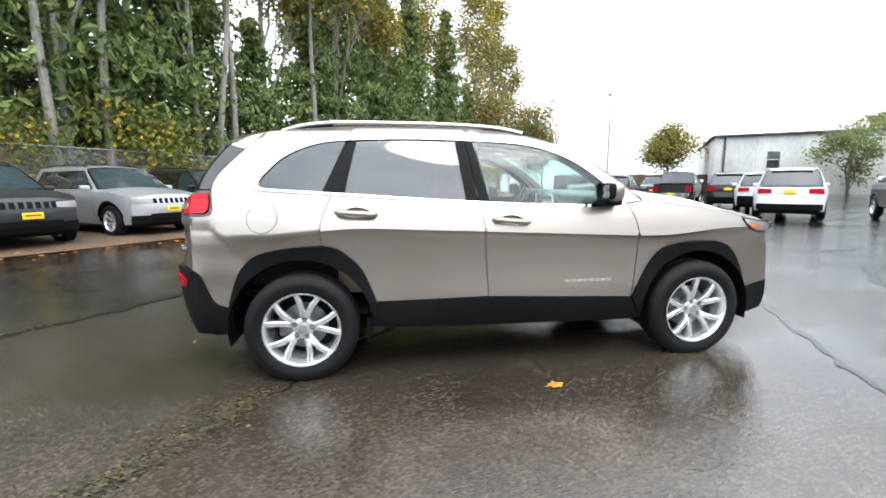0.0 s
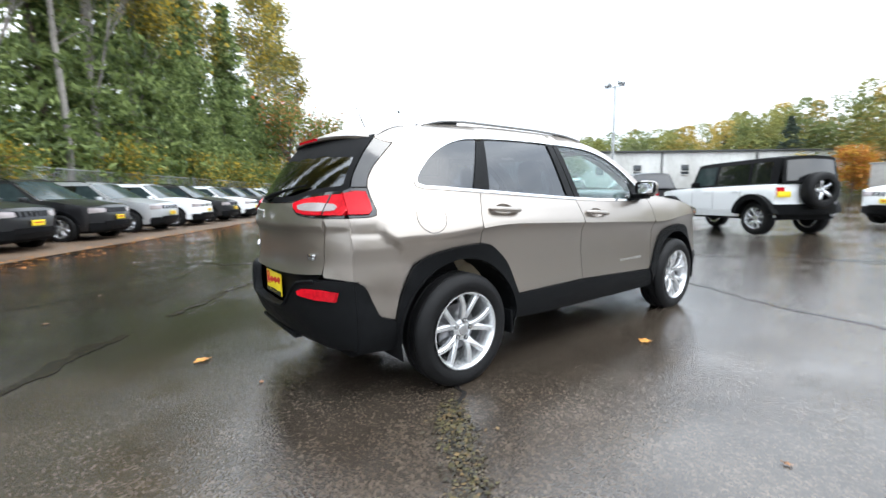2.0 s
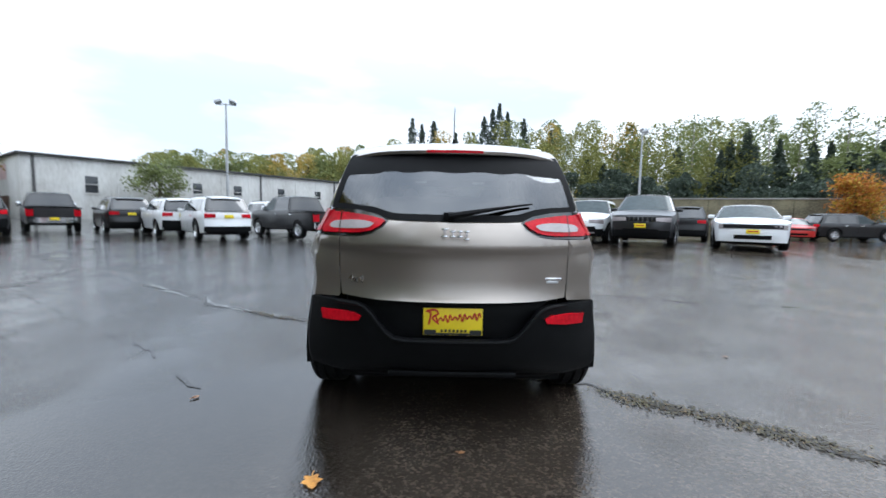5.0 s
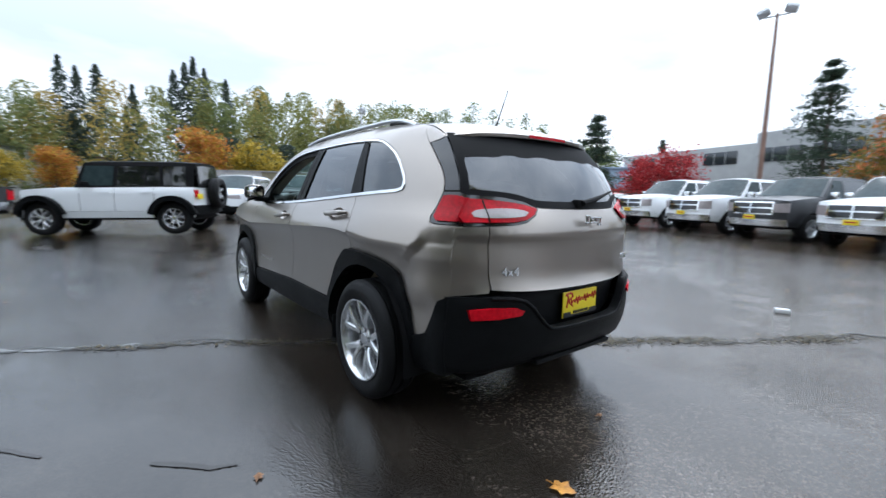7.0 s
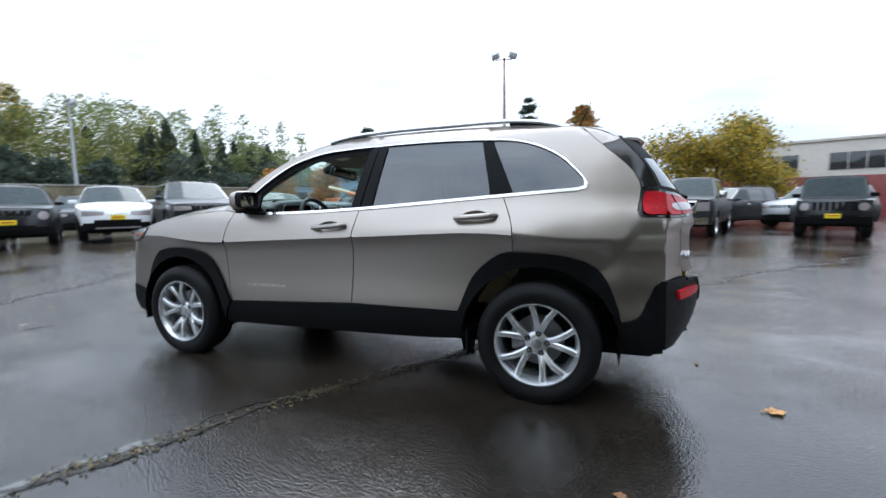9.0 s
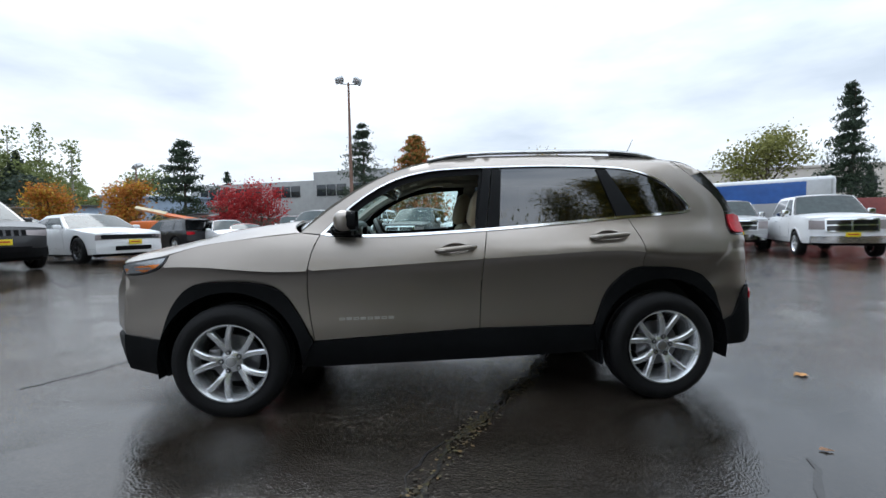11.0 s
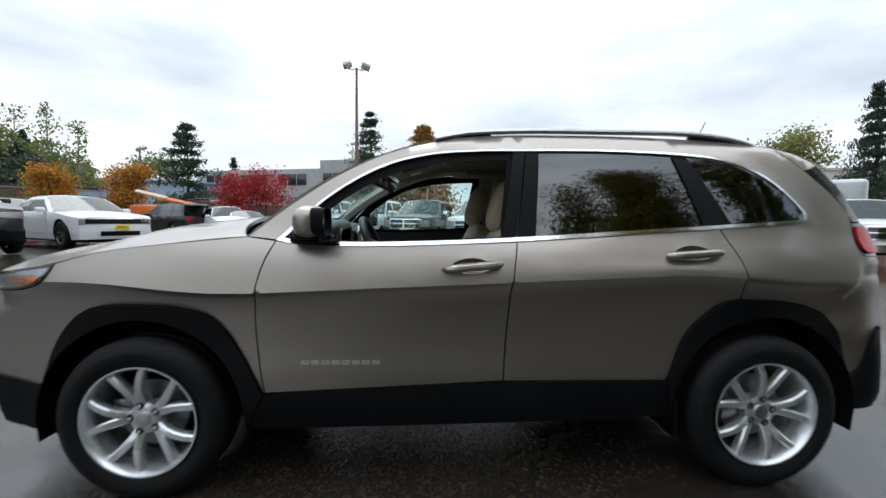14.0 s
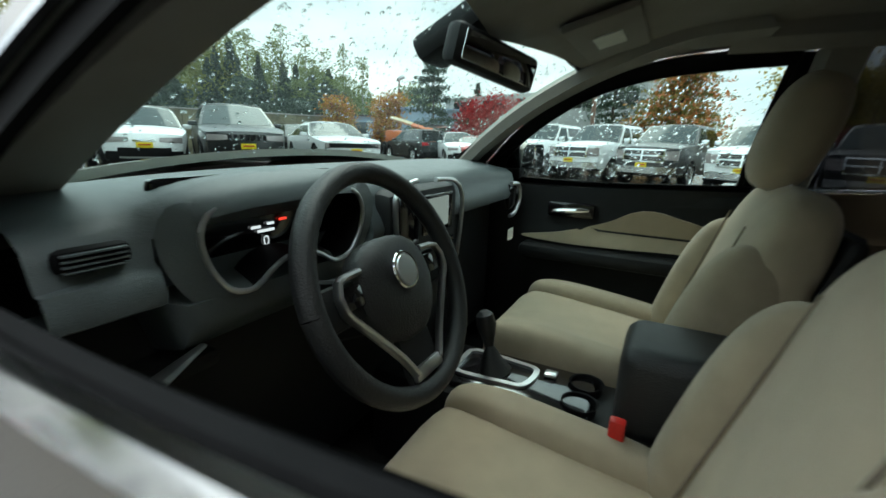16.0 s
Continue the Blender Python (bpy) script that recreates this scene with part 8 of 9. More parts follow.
plant(conifer(17, 3.4, 12000, F_CEDAR, 11, "cedar_tree", leaf=0.34, droop=1.2), spots([(6, 3.0, 1.0), (22, 3.2, 1.05), (34, 4.0, 1.15), (-8, 4.0, 1.0)], 1.2), "tall green cedar with hanging boughs", wood)
plant(conifer(15, 3.0, 11000, F_CEDAR, 12, "cedar_tree", leaf=0.32, droop=1.0), spots([(1, 4.2, 1.1), (11, 3.6, 1.0), (28, 3.0, 1.2), (42, 3.6, 1.35), (-3, 2.8, 0.8)], 1.2), "tall green cedar with hanging boughs", wood)
plant(conifer(11, 2.9, 8500, F_CEDAR, 13, "cedar_tree", leaf=0.30, droop=1.0, bare=0.02), spots([(3.5, 2.4, 0.8), (8.5, 2.6, 0.9), (17.5, 2.4, 1.0), (25, 2.2, 0.9), (31, 2.5, 1.0), (38, 2.5, 1.1), (46, 2.6, 1.2), (13.5, 2.2, 0.7), (-6, 2.2, 0.8)], 1.3), "green cedar with hanging boughs behind the fence", wood)
plant(broadleaf(18, 3.0, 9000, F_OLIVE, 21, "alder_tree", M_PALE, 0.22, 0.25, F_YELLOW, 0.40, 0.75, 0.13, 0.0055), spots([(4.5, 1.6, 1.0), (-1.5, 1.4, 0.95), (9.5, 1.5, 0.9), (20, 1.8, 1.1), (-10, 2.0, 1.0), (14.5, 2.6, 1.0), (24, 2.4, 1.0)], 1.2), "tall thin alder turning yellow", wood)
plant(broadleaf(20, 4.0, 5200, F_OLIVE, 22, "poplar_tree", M_PALE, 0.28, 0.2, F_YELLOW, 0.35, 0.85, 0.12, 0.006), spots([(30, 5.5, 1.1), (40, 6.0, 1.2), (53, 5.0, 1.35), (61, 4.5, 1.4), (64, 2.0, 1.1)]), "tall poplar with thinning autumn leaves", wood)
plant(broadleaf(4.2, 2.2, 3200, F_GREEN, 23, "shrub", None, 0.22, 0.05, F_YELLOW, 0.35, 0.4, 0.16), spots([(6.6, 1.2, 0.95), (1.8, 1.2, 0.8), (12.5, 1.3, 0.8), (20, 1.3, 1.0), (28, 1.3, 1.0), (36, 1.3, 1.1), (-5, 1.2, 0.9), (45, 1.2, 1.2), (55, 1.2, 1.2)]), "green and yellow shrub behind the fence", wood)
plant(broadleaf(10, 4.2, 6000, F_GREEN, 24, "broadleaf_tree", None, 0.30, 0.04, F_RUST, 0.35, 0.35, 0.16), [(19.5, 53, 1.15, 0), (14.5, 49, 1.2, 70), (23.5, 58, 0.9, 140)], "broadleaf tree turning rusty at the wood's end", wood)



def stem_tree(s_, d, h, lean, seed):
    """A tall pale stem, bare below, with thin yellowing foliage high up."""
    x, y = behind(s_, d)
    t = empty("alder_tree", pose(x, y, lot(x, y) - 0.05), "tall pale bare-stemmed alder behind the fence", "tree", wood)
    g = np.random.default_rng(seed)
    pts = [(lean * k / 8 * UX + 0.10 * math.sin(k + seed), lean * k / 8 * UY, h * k / 8) for k in range(9)]
    v, f = tube(pts, [0.17 - 0.013 * k for k in range(9)], 9)
    v, f = list(v), list(f)
    for k in range(9):
        z = h * g.uniform(0.5, 0.97)
        q = Vector(pts[min(8, int(z / h * 8))])
        a = g.uniform(0, 6.28)
        base = len(v)
        vv, ff = tube([(q.x, q.y, z), (q.x + 0.7 * math.cos(a), q.y + 0.7 * math.sin(a), z + 0.6), (q.x + 1.3 * math.cos(a), q.y + 1.3 * math.sin(a), z + 0.9)], [0.04, 0.025, 0.008], 5)
        v += vv
        f += [tuple(i + base for i in fc) for fc in ff]
    link_mesh("trunk", v, f, M_PALE, t)
    c = g.normal(size=(900, 3)) * np.array([1.1, 1.1, h * 0.13]) + np.array([lean * 0.8 * UX, lean * 0.8 * UY, h * 0.82])
    link_mesh("crown", *leaves(c, 0.20, seed, 0.4, 0.6), F_OLIVE, t, smooth=0)


for row in ((3.7, 0.9, 15, 0.2, 1), (5.35, 0.9, 16, 0.8, 2), (9.85, 0.9, 15, 1.7, 3), (11.3, 1.1, 15, -0.5, 4), (0.2, 1.0, 15, 0.3, 5), (16.5, 1.0, 16, 0.6, 6)):
    stem_tree(*row)

lone = "trees round the yard"
plant(broadleaf(9, 3.4, 8000, F_OLIVE, 31, "broadleaf_tree", None, 0.34, 0.05, F_YELLOW, 0.25, 0.3, 0.17), [(40.6, 53, 1.0, 0), (36, -40, 0.45, 200)], "small olive-green tree by the yard", lone)
plant(broadleaf(7.2, 2.6, 2600, F_HAZELEAF, 36, "broadleaf_tree", None, 0.34, 0.10, None, 0, 0.3, 0.15), [(46.3, 33.2, 0.9, 90), (42.7, -70.2, 1.45, 0)], "thin green tree leaning by the warehouse", lone)
plant(conifer(13.2, 4.6, 6500, F_FIR, 41, "spruce_tree", aspect=0.3, droop=0.5, leaf=0.34, ragged_=0.5, tiers=20), [(6.0, -47, 1.0, 0)], "dark spruce with open tiers of boughs", lone)
plant(conifer(8.7, 3.5, 5200, F_FIR, 42, "pine_tree", aspect=0.3, droop=0.5, leaf=0.30, bare=0.10, ragged_=0.6, tiers=12), [(18.7, -32.6, 1.0, 0)], "dark bushy pine with a pale trunk", lone)
plant(conifer(14.5, 3.3, 9000, F_FIR, 43, "fir_tree", aspect=0.3, droop=1.4, leaf=0.34, ragged_=0.55, tiers=23), [(-42, -35.5, 1.0, 0), (-46, -37, 0.45, 60), (-48, -34, 0.6, 100), (33.2, -75, 0.8, 50)], "tall narrow dark fir", lone)
plant(conifer(10.8, 5.2, 12000, F_RUST, 51, "maple_tree", droop=0.2, leaf=0.34, bare=0.13, ragged_=0.4), [(0.0, -42, 1.0, 0)], "maple turning rust and orange", lone)
plant(broadleaf(6.6, 3.6, 20000, F_YELLOW, 52, "maple_tree", None, 0.22, 0.08, F_OLIVE, 0.3, 0.3, 0.10), [(-9.4, -30.6, 1.0, 0), (26, -43, 0.42, 120), (-20, -54, 0.7, 30), (-14, -52, 0.8, 10)], "golden yellow maple beyond the yard", lone)
plant(broadleaf(5.8, 2.6, 3800, F_RED, 53, "maple_tree", None, 0.24, 0.1, None, 0, 0.3, 0.15), [(16.0, -42.0, 0.95, 0), (19.2, -40.8, 0.86, 80), (36, -26, 0.42, 20), (39, -20, 0.40, 60)], "crimson maple in front of the grey building", lone)
plant(broadleaf(8.6, 3.4, 5000, F_HAZEOLIVE, 54, "broadleaf_tree", None, 0.26, 0.12, F_OLIVE, 0.3, 0.3, 0.10), [(-29.4, -30.4, 1.0, 0), (-52, -30, 0.9, 60)], "round pale olive-green leafy tree", lone)
plant(broadleaf(8.2, 2.3, 5000, F_ORANGE, 55, "maple_tree", None, 0.34, 0.03, F_YELLOW, 0.25, 0.3, 0.17), [(55, -7.2, 1.0, 0), (52, 6, 0.6, 60), (21.8, -30.2, 0.60, 110), (27.9, -30.8, 0.58, 10)], "orange maple in front of the hill", lone)
plant(broadleaf(6.6, 2.6, 5200, F_YELLOW, 56, "maple_tree", None, 0.34, 0.03, F_OLIVE, 0.2, 0.3, 0.17), [(55, -12.0, 1.0, 0), (56, -15.5, 0.9, 60), (50, 9, 0.6, 160)], "yellow maple in front of the hill", lone)


# the wooded hill beyond the yard, in four tones
def woods(name, mat, rows, seed, leaf, per, label):
    g = np.random.default_rng(seed)
    r = random.Random(seed)
    cs = []
    for az, dist, h, w, kind in rows:
        x, y = -2 + dist * math.cos(radians(az)), dist * math.sin(radians(az))
        if kind == "c":
            z = g.uniform(0, 1, per) ** 0.8
            rad = w * (1.25 * (1 - z) ** 0.9 + 0.04) * (0.85 + 0.25 * np.sin(z * 40 + az)) * g.uniform(0.05, 1, per) ** 0.6
        elif kind == "p":      # slender tree with its foliage in loose bunches up the stem
            z = np.clip((np.floor(g.uniform(0, 7, per)) + 0.5 + g.normal(size=per) * 0.33) / 7, 0.01, 1)
            rad = w * np.sqrt(np.clip(1 - (1.5 * z - 0.55) ** 2 * 0.9, 0.05, 1)) * g.uniform(0.02, 1, per) ** 0.6 * (0.85 + 0.3 * np.sin(z * 9 + az * 7))
        else:
            z = g.uniform(0.0, 1, per)
            rad = w * np.sqrt(np.clip(1 - (2 * z - 0.9) ** 2 * 0.8, 0.02, 1)) * g.uniform(0.15, 1, per) ** 0.4 * (0.8 + 0.3 * np.sin(z * 17 + az * 5))
        a = g.uniform(0, 2 * math.pi, per)
        rad = rad * (1 + 0.25 * np.sin(a * 3 + az) + 0.15 * np.sin(a * 7 + z * 9))
        cs.append(np.stack([x + rad * np.cos(a), y + rad * np.sin(a), z * h], 1))
    tagged(link_mesh(name, *leaves(np.concatenate(cs), leaf, seed, 0.3, 0.7), mat, smooth=0), label, "woods", kind="stuff")


rh = random.Random(77)


def hill_height(az):
    return float(np.interp(az, [-62, -55, -53, -50, -45, -37, -32, -25, -16, -7, 0, 6, 14, 25, 36], [5, 6, 9, 12, 16.5, 20.5, 21.5, 21, 23, 23, 21, 18, 16, 14, 13]))


olive, green, darkg, gold = [], [], [], []
for k in range(190):
    az = rh.uniform(-62, 36)
    d = rh.uniform(82, 112)
    h = hill_height(az) * rh.uniform(0.62, 1.0) * d / 95
    row = (az, d, h, rh.uniform(3.2, 6.0), "b")
    (green if az < -36 else olive if k % 3 == 0 else green if k % 3 == 1 else gold if k % 12 == 2 else olive).append(row)
for k in range(16):
    az = rh.uniform(-50, 20)
    darkg.append((az, rh.uniform(80, 100), hill_height(az) * rh.uniform(0.5, 0.8), rh.uniform(2.6, 3.6), "c"))
for k in range(16):
    az = rh.uniform(-50, -33)
    darkg.append((az, rh.uniform(82, 90), hill_height(az) * rh.uniform(0.5, 0.78), rh.uniform(2.4, 3.4), "c"))
for k in range(34):      # a darker row along the foot of the hill
    az = rh.uniform(-48, -7)
    darkg.append((az, rh.uniform(74, 80), rh.uniform(5.5, 9.5), rh.uniform(2.2, 3.6), "b"))
firs = [(4.5, 90, 21.5, 4.0, "c"), (3.2, 91, 20.5, 3.7, "c"), (1.6, 90, 21.0, 4.0, "c"), (-1.4, 92, 19.0, 3.4, "c"), (-5.2, 90, 22.0, 4.2, "c"), (-6.3, 90, 23.5, 4.2, "c"), (-7.2, 91, 25.0, 4.5, "c"), (-8.3, 90, 23.0, 4.2, "c"), (-10.5, 92, 22.0, 3.5, "c"), (-14, 95, 20, 3.8, "c"), (-29, 92, 15, 4.2, "c"), (-46.5, 86, 13, 3.5, "c")]
slim = [(az + rh.uniform(-0.8, 0.8), rh.uniform(84, 96), h * rh.uniform(0.9, 1.05), rh.uniform(2.2, 3.0), "p") for az, h in ((-20, 17), (-23, 17), (-26, 17), (-31, 19), (-33, 20), (-35.5, 18), (-38, 20), (-40, 19), (-42, 20), (-44, 18), (-46, 18), (-48, 17), (-50, 15))]
woods("far_woods_olive", F_HAZEOLIVE, olive, 1, 0.42, 1750, "far olive-green woods on the hill")
woods("far_woods_green", F_HAZELEAF, green, 2, 0.42, 1750, "far green woods on the hill")
woods("far_woods_slim", F_HAZELEAF, slim, 5, 0.42, 900, "far slender trees with loose foliage")
woods("far_woods_gold", F_HAZEGOLD, gold, 3, 0.42, 1750, "far golden trees on the hill")
woods("far_woods_dark", F_HAZEFIR, darkg + firs, 4, 0.48, 1700, "far dark firs on the hill")
stems = empty("far_stems", pose(0, 0, 0), "slender pale stems among the far woods", "woods")
for az, d, h, w_, _ in slim:
    x, y = -2 + d * math.cos(radians(az)), d * math.sin(radians(az))
    link_mesh("stem", *tube([(x, y, 0), (x + 0.1, y, h * 0.5), (x, y, h * 0.97)], [0.22, 0.16, 0.04], 5), M_PALE, stems)

# ---- fence, walls and buildings ----
M_GALV = surface("galvanised_steel", (0.30, 0.31, 0.31), 0.45, 0.8, 0.2, 12)


def chainlink():
    m, n, l, p = nodes_of("chain_link_wire")
    co, mp = n.new("ShaderNodeTexCoord"), n.new("ShaderNodeMapping")
    mp.inputs["Rotation"].default_value = (0, 0, radians(45))
    l.new(co.outputs["UV"], mp.inputs["Vector"])
    br = n.new("ShaderNodeTexBrick")
    br.offset, br.inputs["Scale"].default_value = 0.0, 1.0
    br.inputs["Mortar Size"].default_value, br.inputs["Brick Width"].default_value, br.inputs["Row Height"].default_value = 0.0045, 0.055, 0.055
    l.new(mp.outputs["Vector"], br.inputs["Vector"])
    tr, mix = n.new("ShaderNodeBsdfTransparent"), n.new("ShaderNodeMixShader")
    p.inputs["Base Color"].default_value, p.inputs["Metallic"].default_value, p.inputs["Roughness"].default_value = (0.28, 0.29, 0.29, 1), 0.6, 0.5
    l.new(br.outputs["Fac"], mix.inputs["Fac"])
    l.new(tr.outputs["BSDF"], mix.inputs[1])
    l.new(p.outputs["BSDF"], mix.inputs[2])
    l.new(mix.outputs["Shader"], n["Material Output"].inputs["Surface"])
    return m


fence = empty("chain_link_fence", pose(FX, FY, 0, 0, 0, math.degrees(math.atan2(UY, UX))), "galvanised chain-link fence in front of the wood", "fence")
L0, L1, FH = -22.0, 66.0, 2.45
for k in range(int((L1 - L0) / 3.0) + 1):
    link_mesh("post", *tube([(L0 + 3 * k, 0, -0.1), (L0 + 3 * k, 0, FH + 0.12)], 0.038, 10), M_GALV, fence)
link_mesh("top_rail", *tube([(L0, 0, FH), (L1, 0, FH)], 0.024, 8), M_GALV, fence)
me = bpy.data.meshes.new("wire_mesh")
me.from_pydata([(L0, 0.03, 0.05), (L1, 0.03, 0.05), (L1, 0.03, FH), (L0, 0.03, FH)], [], [(0, 1, 2, 3)])
uv = me.uv_layers.new(name="UVMap")
for i, c in enumerate([(L0, 0.05), (L1, 0.05), (L1, FH), (L0, FH)]):
    uv.data[i].uv = c
me.materials.append(chainlink())
wm = new("wire_mesh", me)
wm.parent = fence

# leaf-strewn verge under the fence row
M_VERGE = surface("leaf_strewn_verge", (0.055, 0.042, 0.030), 0.6, 0, 0.5, 3, 0.9, 45, rough_vary=0.2, second=(0.10, 0.062, 0.035))
edge = spline([(-22, -9), (-12.0, -0.6), (-7.9, 4.0), (-5.4, 7.2), (-3.4, 10.2), (2.5, 18.6), (9.5, 29.5), (16, 40), (26, 56)], 0.5)
vv = [(p[0] + 0.18 * noise.noise(Vector((p[0], p[1], 1))), p[1] + 0.18 * noise.noise(Vector((p[0], p[1], 5))), 0.012) for p in edge]
k0 = len(vv)
vv += [(p[0] + NX * 1.0, p[1] + NY * 1.0, 0.045) for p in edge] + [(p[0] + NX * 40, p[1] + NY * 40, 0.30) for p in edge]
vf = [(i, i + 1, k0 + i + 1, k0 + i) for i in range(k0 - 1)] + [(k0 + i, k0 + i + 1, 2 * k0 + i + 1, 2 * k0 + i) for i in range(k0 - 1)]
tagged(link_mesh("verge", vv, vf, M_VERGE, smooth=180), "brown leaf-strewn verge under the fence row", "verge", kind="structure")
gl_ = np.random.default_rng(8)
cs = []
for k in range(5200):
    p = edge[gl_.integers(0, len(edge) - 20)]
    d = gl_.gamma(1.3, 0.9) - 0.7
    cs.append((p[0] + NX * d + gl_.normal() * 0.5, p[1] + NY * d + gl_.normal() * 0.5, 0.05 if d > 0.3 else 0.02))
v, f = leaves(cs, 0.10, 9, 0, 0.8)
v = [(a, b, abs(c - 0.03) * 0.3 + 0.016) for a, b, c in v]
tagged(link_mesh("fallen_leaves", v, f, F_ORANGE, smooth=0), "brown and orange fallen leaves along the verge", "leaves", kind="stuff")

# white warehouse
M_SHED = surface("weathered_white_siding", (0.50, 0.49, 0.46), 0.6, 0, 0.14, 1.6, 0.3, 6, second=(0.57, 0.57, 0.55), stretch=(1, 1, 0.3))
M_PANE = surface("dark_window_pane", (0.03, 0.035, 0.04), 0.08, 0, 0.3, 2, coat=0.5)
M_TRIM = surface("dark_roof_trim", (0.05, 0.05, 0.05), 0.6, 0, 0.3, 3)
M_FADED = surface("faded_pink_sign", (0.52, 0.36, 0.35), 0.7, 0, 0.25, 1.5)
wa = math.degrees(math.atan2(-0.58, 0.815))
wh = empty("warehouse", pose(38.9, 42.8, 0, 0, 0, wa), "long weathered white warehouse with small windows", "building")
boxed("wall", (0, 110, 0.0, 24, 0, 6.55), M_SHED, wh, 0.02)
boxed("roof", (-0.3, 110.3, -0.35, 24.3, 6.55, 6.78), M_TRIM, wh, 0.02)
for k in range(28):
    boxed("wall_rib", (k * 4.0 + 0.15, k * 4.0 + 0.23, -0.06, 0.0, 0, 6.55), M_SHED, wh, 0.01)
for x in (5.2, 16.5, 22.0, 29, 36, 43.5, 51, 60, 70, 80):
    wo = boxed("window", (x, x + 1.15, -0.05, 0.05, 2.9 if x < 10 else 3.4, 4.75), M_PANE, wh, 0.01)
    boxed("window_frame", (x - 0.08, x + 1.23, -0.08, -0.05, 3.80, 3.88), M_SHED, wo, 0.0)
    boxed("window_sill", (x - 0.1, x + 1.25, -0.14, 0.0, 2.8 if x < 10 else 3.3, 2.9 if x < 10 else 3.4), M_SHED, wo, 0.0)
for x in (0.9, 12.4, 26, 40, 57):
    boxed("downpipe", (x, x + 0.22, -0.16, 0.0, 0, 6.5), M_TRIM, wh, 0.02)
boxed("faded_sign", (-0.04, 0.0, 6, 12, 4.2, 5.8), M_FADED, wh, 0.0)
M_BOARD = surface("brown_board_fence", (0.075, 0.045, 0.032), 0.75, 0, 0.3, 3, 0.4, 20)
bf_ = empty("board_fence", pose(22, 50, 0, 0, 0, -8), "dark brown board fence at the far end", "fence")
for k in range(26):
    boxed("board", (k * 1.0, k * 1.0 + 0.985, 0, 0.05, 0, 2.3 + 0.05 * (k % 3)), M_BOARD, bf_, 0.008)

# low concrete wall before the hill
M_CONC = surface("grey_concrete_wall", (0.30, 0.285, 0.265), 0.75, 0, 0.2, 1.5, 0.4, 12)
# Brown-green for the later panels, which stand in for a hedge fence.
M_HEDGE = surface("brown_olive_hedge", (0.105, 0.095, 0.060), 0.85, 0, 0.35, 3.0, 0.7, 14, second=(0.16, 0.14, 0.085))
cw = empty("retaining_wall", pose(46, 4, 0, 0, 0, math.degrees(math.atan2(-34, -16))), "long low grey concrete wall with hedge-coloured panels below the woods", "wall")
for k in range(13):
    boxed("wall_panel", (k * 3.0, k * 3.0 + 2.97, 0, 0.25, 0, 3.0), M_CONC if k < 5 else M_HEDGE, cw, 0.02)
boxed("wall_cap", (-0.1, 39.1, -0.06, 0.31, 3.0, 3.1), M_CONC, cw, 0.02)

# grey office building
M_GREYB = surface("grey_painted_concrete", (0.33, 0.335, 0.33), 0.7, 0, 0.12, 0.5, 0.2, 8)
gb = empty("office_building", pose(35, -66, 0, 0, 0, math.degrees(math.atan2(12, -34))), "low grey office building with dark window bands", "building")
boxed("wall", (0, 33, 0, 18, 0, 7.9), M_GREYB, gb, 0.03)
boxed("wall", (22, 33.5, -0.25, 17.8, 0, 9.0), M_GREYB, gb, 0.03)
for x in (2, 8.5, 15, 22.5, 28):
    wo = boxed("window", (x, x + 4.6, -0.08 if x < 21 else -0.33, 0.0 if x < 21 else -0.25, 5.6, 7.2), M_PANE, gb, 0.01)
    for q in (1.5, 3.05):
        boxed("window_frame", (x + q, x + q + 0.08, -0.12 if x < 21 else -0.37, -0.08 if x < 21 else -0.33, 5.6, 7.2), M_GREYB, wo, 0.0)
boxed("hedge_fence", (-6, 40, -10.2, -10.0, 0, 2.4), M_BOARD, gb, 0.02)
bb_ = empty("workshop_building", pose(52, -52, 0, 0, 0, math.degrees(math.atan2(-14, -22))), "blue-grey metal workshop with a pitched roof", "building")
M_BLUEB = surface("blue_grey_siding", (0.26, 0.33, 0.42), 0.55, 0, 0.12, 1.0, 0.2, 10)
boxed("wall", (0, 11, 0.3, 13.8, 0, 4.5), M_BLUEB, bb_, 0.03)
boxed("wall", (11, 24, 0, 14, 0, 5.8), M_BLUEB, bb_, 0.03)
boxed("roof", (10.7, 24.4, -0.4, 14.4, 5.8, 6.1), M_BLUEB, bb_, 0.03)
boxed("roof", (-0.4, 10.7, -0.1, 14.2, 4.5, 4.75), M_TRIM, bb_, 0.03)
boxed("doorway", (5, 9, 0.24, 0.30, 0, 3.6), M_PANE, bb_, 0.02)
# beige building with a red wall in front
M_BEIGE = surface("beige_stucco", (0.50, 0.46, 0.41), 0.75, 0, 0.1, 0.8, 0.3, 12)
M_REDW = surface("dull_red_wall", (0.20, 0.045, 0.04), 0.6, 0, 0.2, 1.5)
be = empty("shop_building", pose(-16, -66, 0, 0, 0, math.degrees(math.atan2(18, -46))), "beige two-storey building with ribbon windows", "building")
boxed("wall", (0, 62, 0, 16, 0, 8.0), M_BEIGE, be, 0.03)
boxed("parapet", (-0.2, 62.2, -0.2, 16.2, 8.0, 8.35), M_BEIGE, be, 0.03)
for x in (3, 12.5, 22, 31.5, 41, 50.5):
    wo = boxed("window", (x, x + 6.6, -0.08, 0.0, 4.6, 6.6), M_PANE, be, 0.01)
    for q in (1.6, 3.2, 4.8):
        boxed("window_frame", (x + q, x + q + 0.09, -0.12, -0.08, 4.6, 6.6), M_BEIGE, wo, 0.0)
rwl = empty("red_boundary_wall", pose(-8, -37, 0, 0, 0, math.degrees(math.atan2(14, -40))), "dull red boundary wall beyond the trucks", "wall")
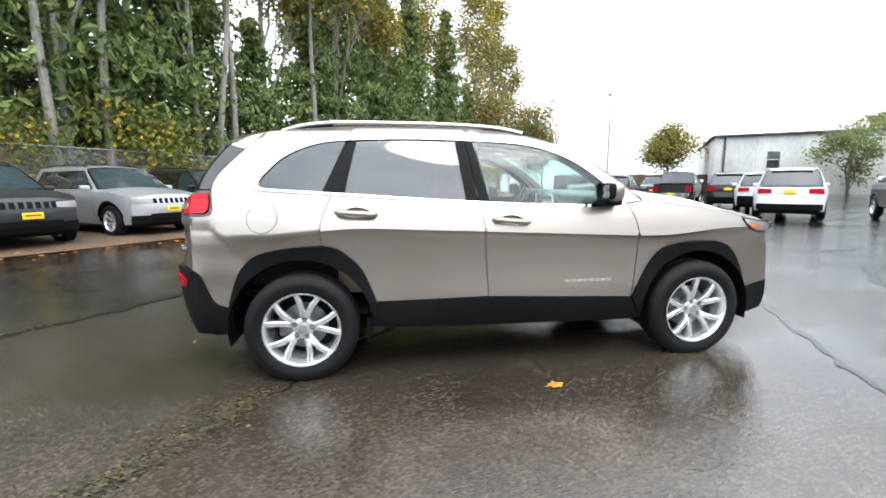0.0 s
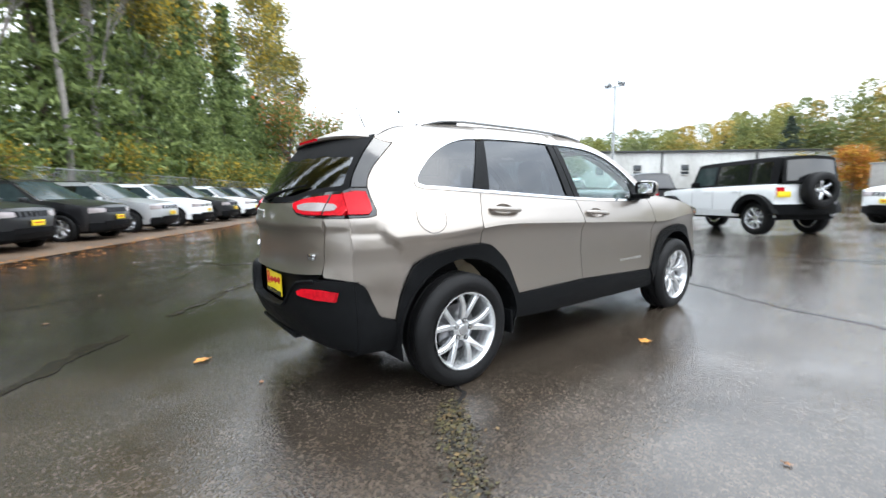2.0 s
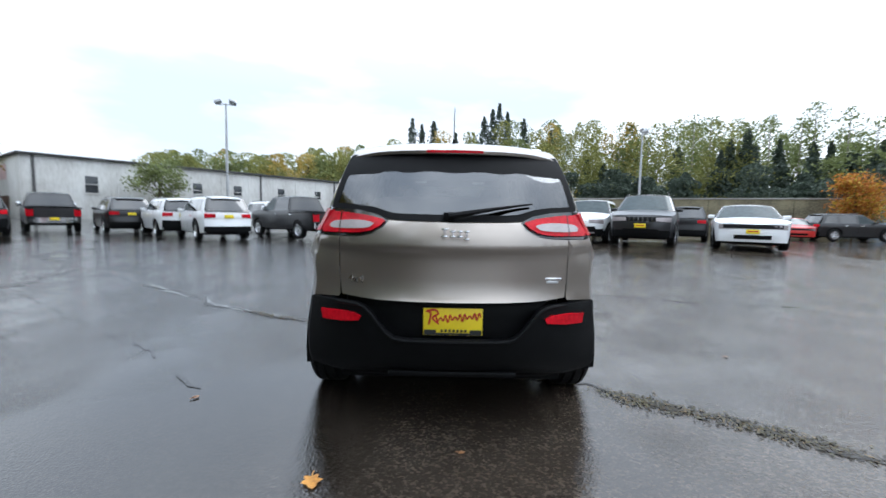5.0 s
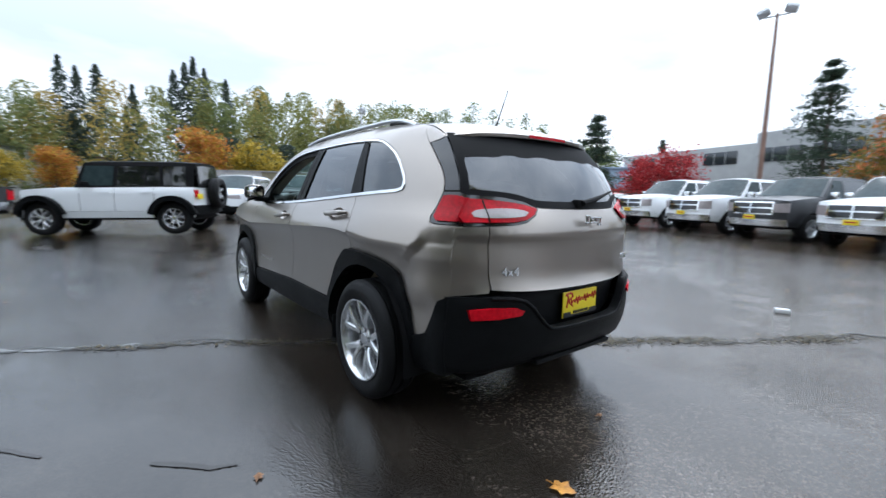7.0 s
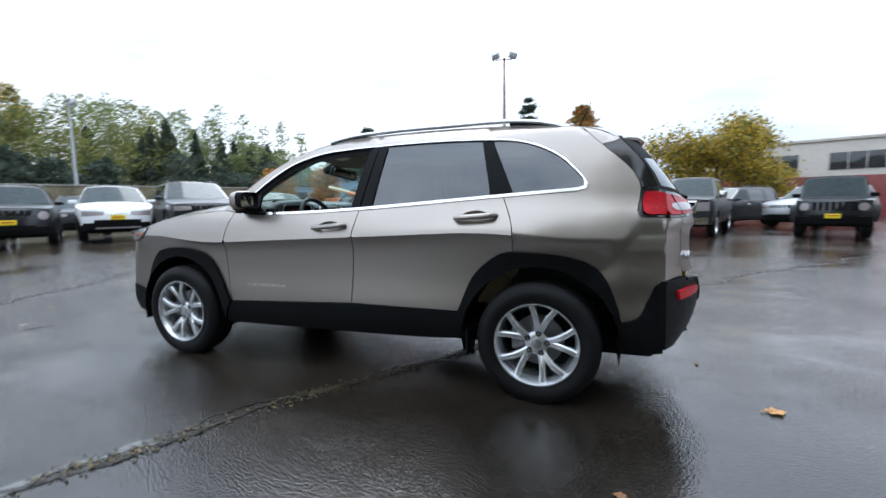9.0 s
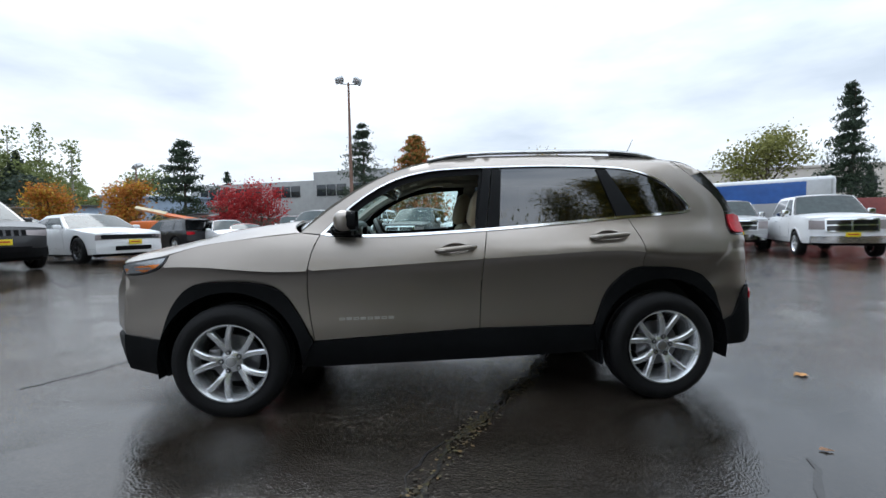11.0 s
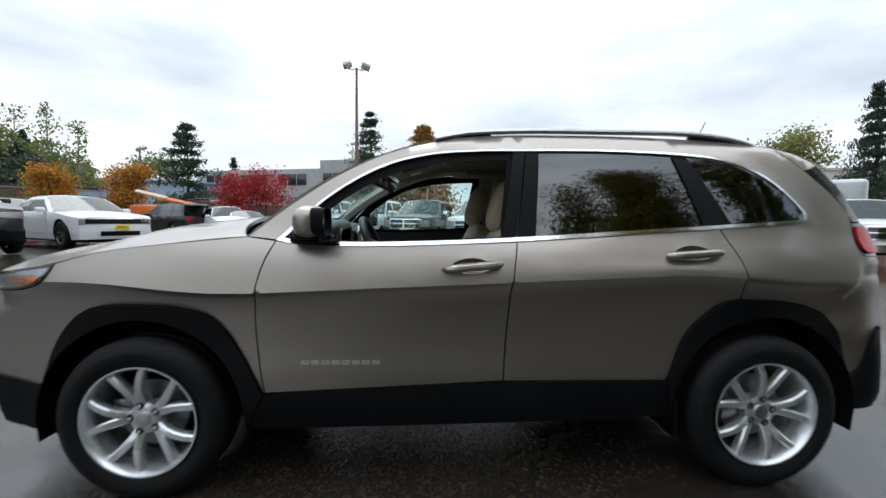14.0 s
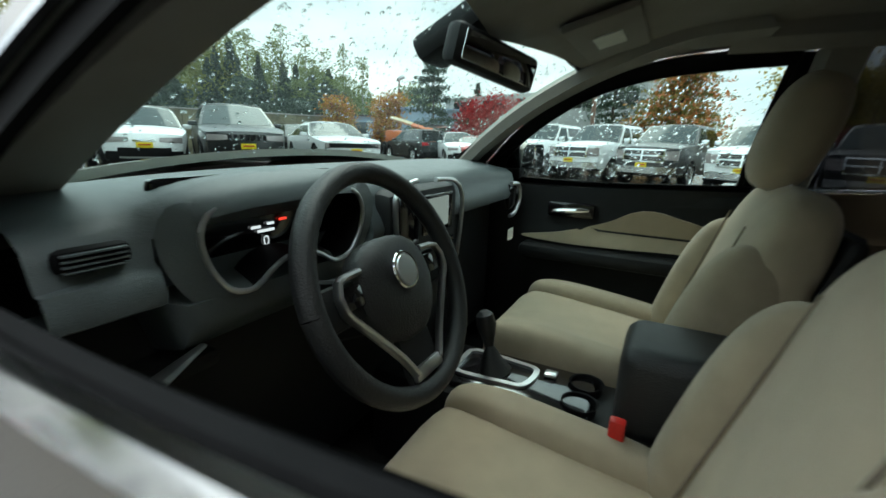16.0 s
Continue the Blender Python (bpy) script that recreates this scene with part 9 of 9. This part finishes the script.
for k in range(20):
    boxed("wall_panel", (k * 2.5, k * 2.5 + 2.47, 0, 0.15, 0, 2.7), M_REDW, rwl, 0.015)

# enclosed blue and silver trailer
M_BLUEV = surface("blue_trailer_wrap", (0.03, 0.11, 0.38), 0.35, 0, 0.2, 1.5, coat=0.3)
M_SILV = surface("silver_trailer_skin", (0.52, 0.53, 0.54), 0.35, 0.5, 0.1, 2)
tr_ = empty("box_trailer", pose(-15.6, -20.2, 0, 0, 0, 135), "blue and silver enclosed box trailer", "trailer")
bm = box(bmesh.new(), 0.4, 6.2, -2.3, 0, 0.7, 3.05, 0.18, seg=3)
part("body", bm, M_SILV, tr_)
boxed("side_wrap", (1.6, 5.2, -2.32, -2.298, 1.9, 2.85), M_BLUEV, tr_, 0.0)
boxed("side_wrap", (1.6, 5.2, 0.0, 0.02, 1.9, 2.85), M_BLUEV, tr_, 0.0)
boxed("awning_opening", (0.6, 1.5, 0.0, 0.03, 2.05, 2.8), M_BLACK, tr_, 0.0)
for x in (0.4, 1.9):
    boxed("side_stripe", (0.6, 5.8, 0.0, 0.025, 1.35 + 0.16 * (x > 1), 1.45 + 0.16 * (x > 1)), M_BLUEV, tr_, 0.0)
for x in (3.4, 4.3):
    for y in (-2.15, -0.15):
        v, f = lathe(rubber_ring(0.37, 0.22, 0.22), 20)
        link_mesh("trailer_wheel", [(p[0] + x, p[1] + y, p[2] + 0.37) for p in v], f, M_TYRE, tr_)
boxed("axle_frame", (0.5, 6.1, -2.1, -0.2, 0.45, 0.72), M_BLACK, tr_, 0.02)

# orange boom lift
M_ORANGE = surface("orange_machine_paint", (0.62, 0.14, 0.02), 0.4, 0, 0.15, 4, coat=0.2)
bl = empty("boom_lift", pose(16.6, -24.4, 0, 0, 0, -30), "orange boom lift with its arm folded", "machine")
boxed("chassis", (-1.2, 1.2, -0.9, 0.9, 0.5, 0.95), M_BLACK, bl, 0.05)
boxed("turret", (-1.3, 0.9, -0.85, 0.85, 0.95, 1.75), M_ORANGE, bl, 0.12)
link_mesh("lower_arm", *tube([(-1.4, 0, 2.12), (-5.0, 0, 1.62)], 0.13, 4), M_ORANGE, bl)
M_CREAM = surface("cream_boom_paint", (0.55, 0.47, 0.30), 0.45, 0, 0.15, 4)
link_mesh("boom", *tube([(1.6, 0, 2.62), (-1.6, 0, 2.14)], 0.14, 4), M_CREAM, bl)
boxed("basket", (-5.6, -4.9, -0.7, 0.7, 0.7, 1.6), M_ORANGE, bl, 0.04)
for x in (-0.9, 0.9):
    for y in (-0.95, 0.95):
        v, f = lathe(rubber_ring(0.42, 0.2, 0.28), 18)
        link_mesh("machine_wheel", [(p[0] + x, p[1] + y, p[2] + 0.42) for p in v], f, M_TYRE, bl)


# yard lamps
M_POLE = surface("rusty_lamp_pole", (0.20, 0.12, 0.09), 0.6, 0.2, 0.3, 4)
M_POLEG = surface("grey_lamp_pole", (0.42, 0.43, 0.44), 0.5, 0.4, 0.2, 4)
M_LAMPG = surface("flood_lamp_glass", (0.55, 0.58, 0.60), 0.15, 0, 0.1, 4)


def yard_lamp(x, y, h, turn, heads, label, mat):
    t = empty("street_lamp", pose(x, y, lot(x, y), 0, 0, turn), label, "lamp", "yard lamps")
    link_mesh("pole", *tube([(0, 0, 0), (0, 0, h * 0.5), (0, 0, h)], [0.13, 0.11, 0.07], 12), mat, t)
    link_mesh("crossarm", *tube([(-0.55, 0, h - 0.1), (0.55, 0, h - 0.1)], 0.04, 8), M_POLEG, t)
    for k in range(heads):
        sx = -0.58 if k == 0 else 0.58
        m = pose(sx, 0.12, h + 0.10, 38 if k == 0 else 30, 22 * (1 if k else -1), 0)
        hd = part("lamp_head", box(bmesh.new(), -0.28, 0.28, -0.22, 0.22, -0.11, 0.11, 0.04, m), M_POLEG, t)
        part("lamp_glass", box(bmesh.new(), -0.24, 0.24, -0.18, 0.18, -0.13, -0.105, 0.01, m), M_LAMPG, hd)
    return t


yard_lamp(4.4, -25.8, 10.75, 10, 2, "tall rusty lamp pole with two floodlights", M_POLE)
yard_lamp(32.4, 18.6, 10.2, 100, 2, "tall grey lamp pole with two floodlights", M_POLEG)
yard_lamp(24.5, 41.3, 10.6, 60, 1, "tall grey lamp pole with one floodlight", M_POLEG)
yard_lamp(36.7, -18.6, 9.4, 140, 2, "tall grey lamp pole with two floodlights", M_POLEG)
yard_lamp(25.4, -37.4, 7.0, 140, 2, "lamp pole far off by the workshop", M_POLE)
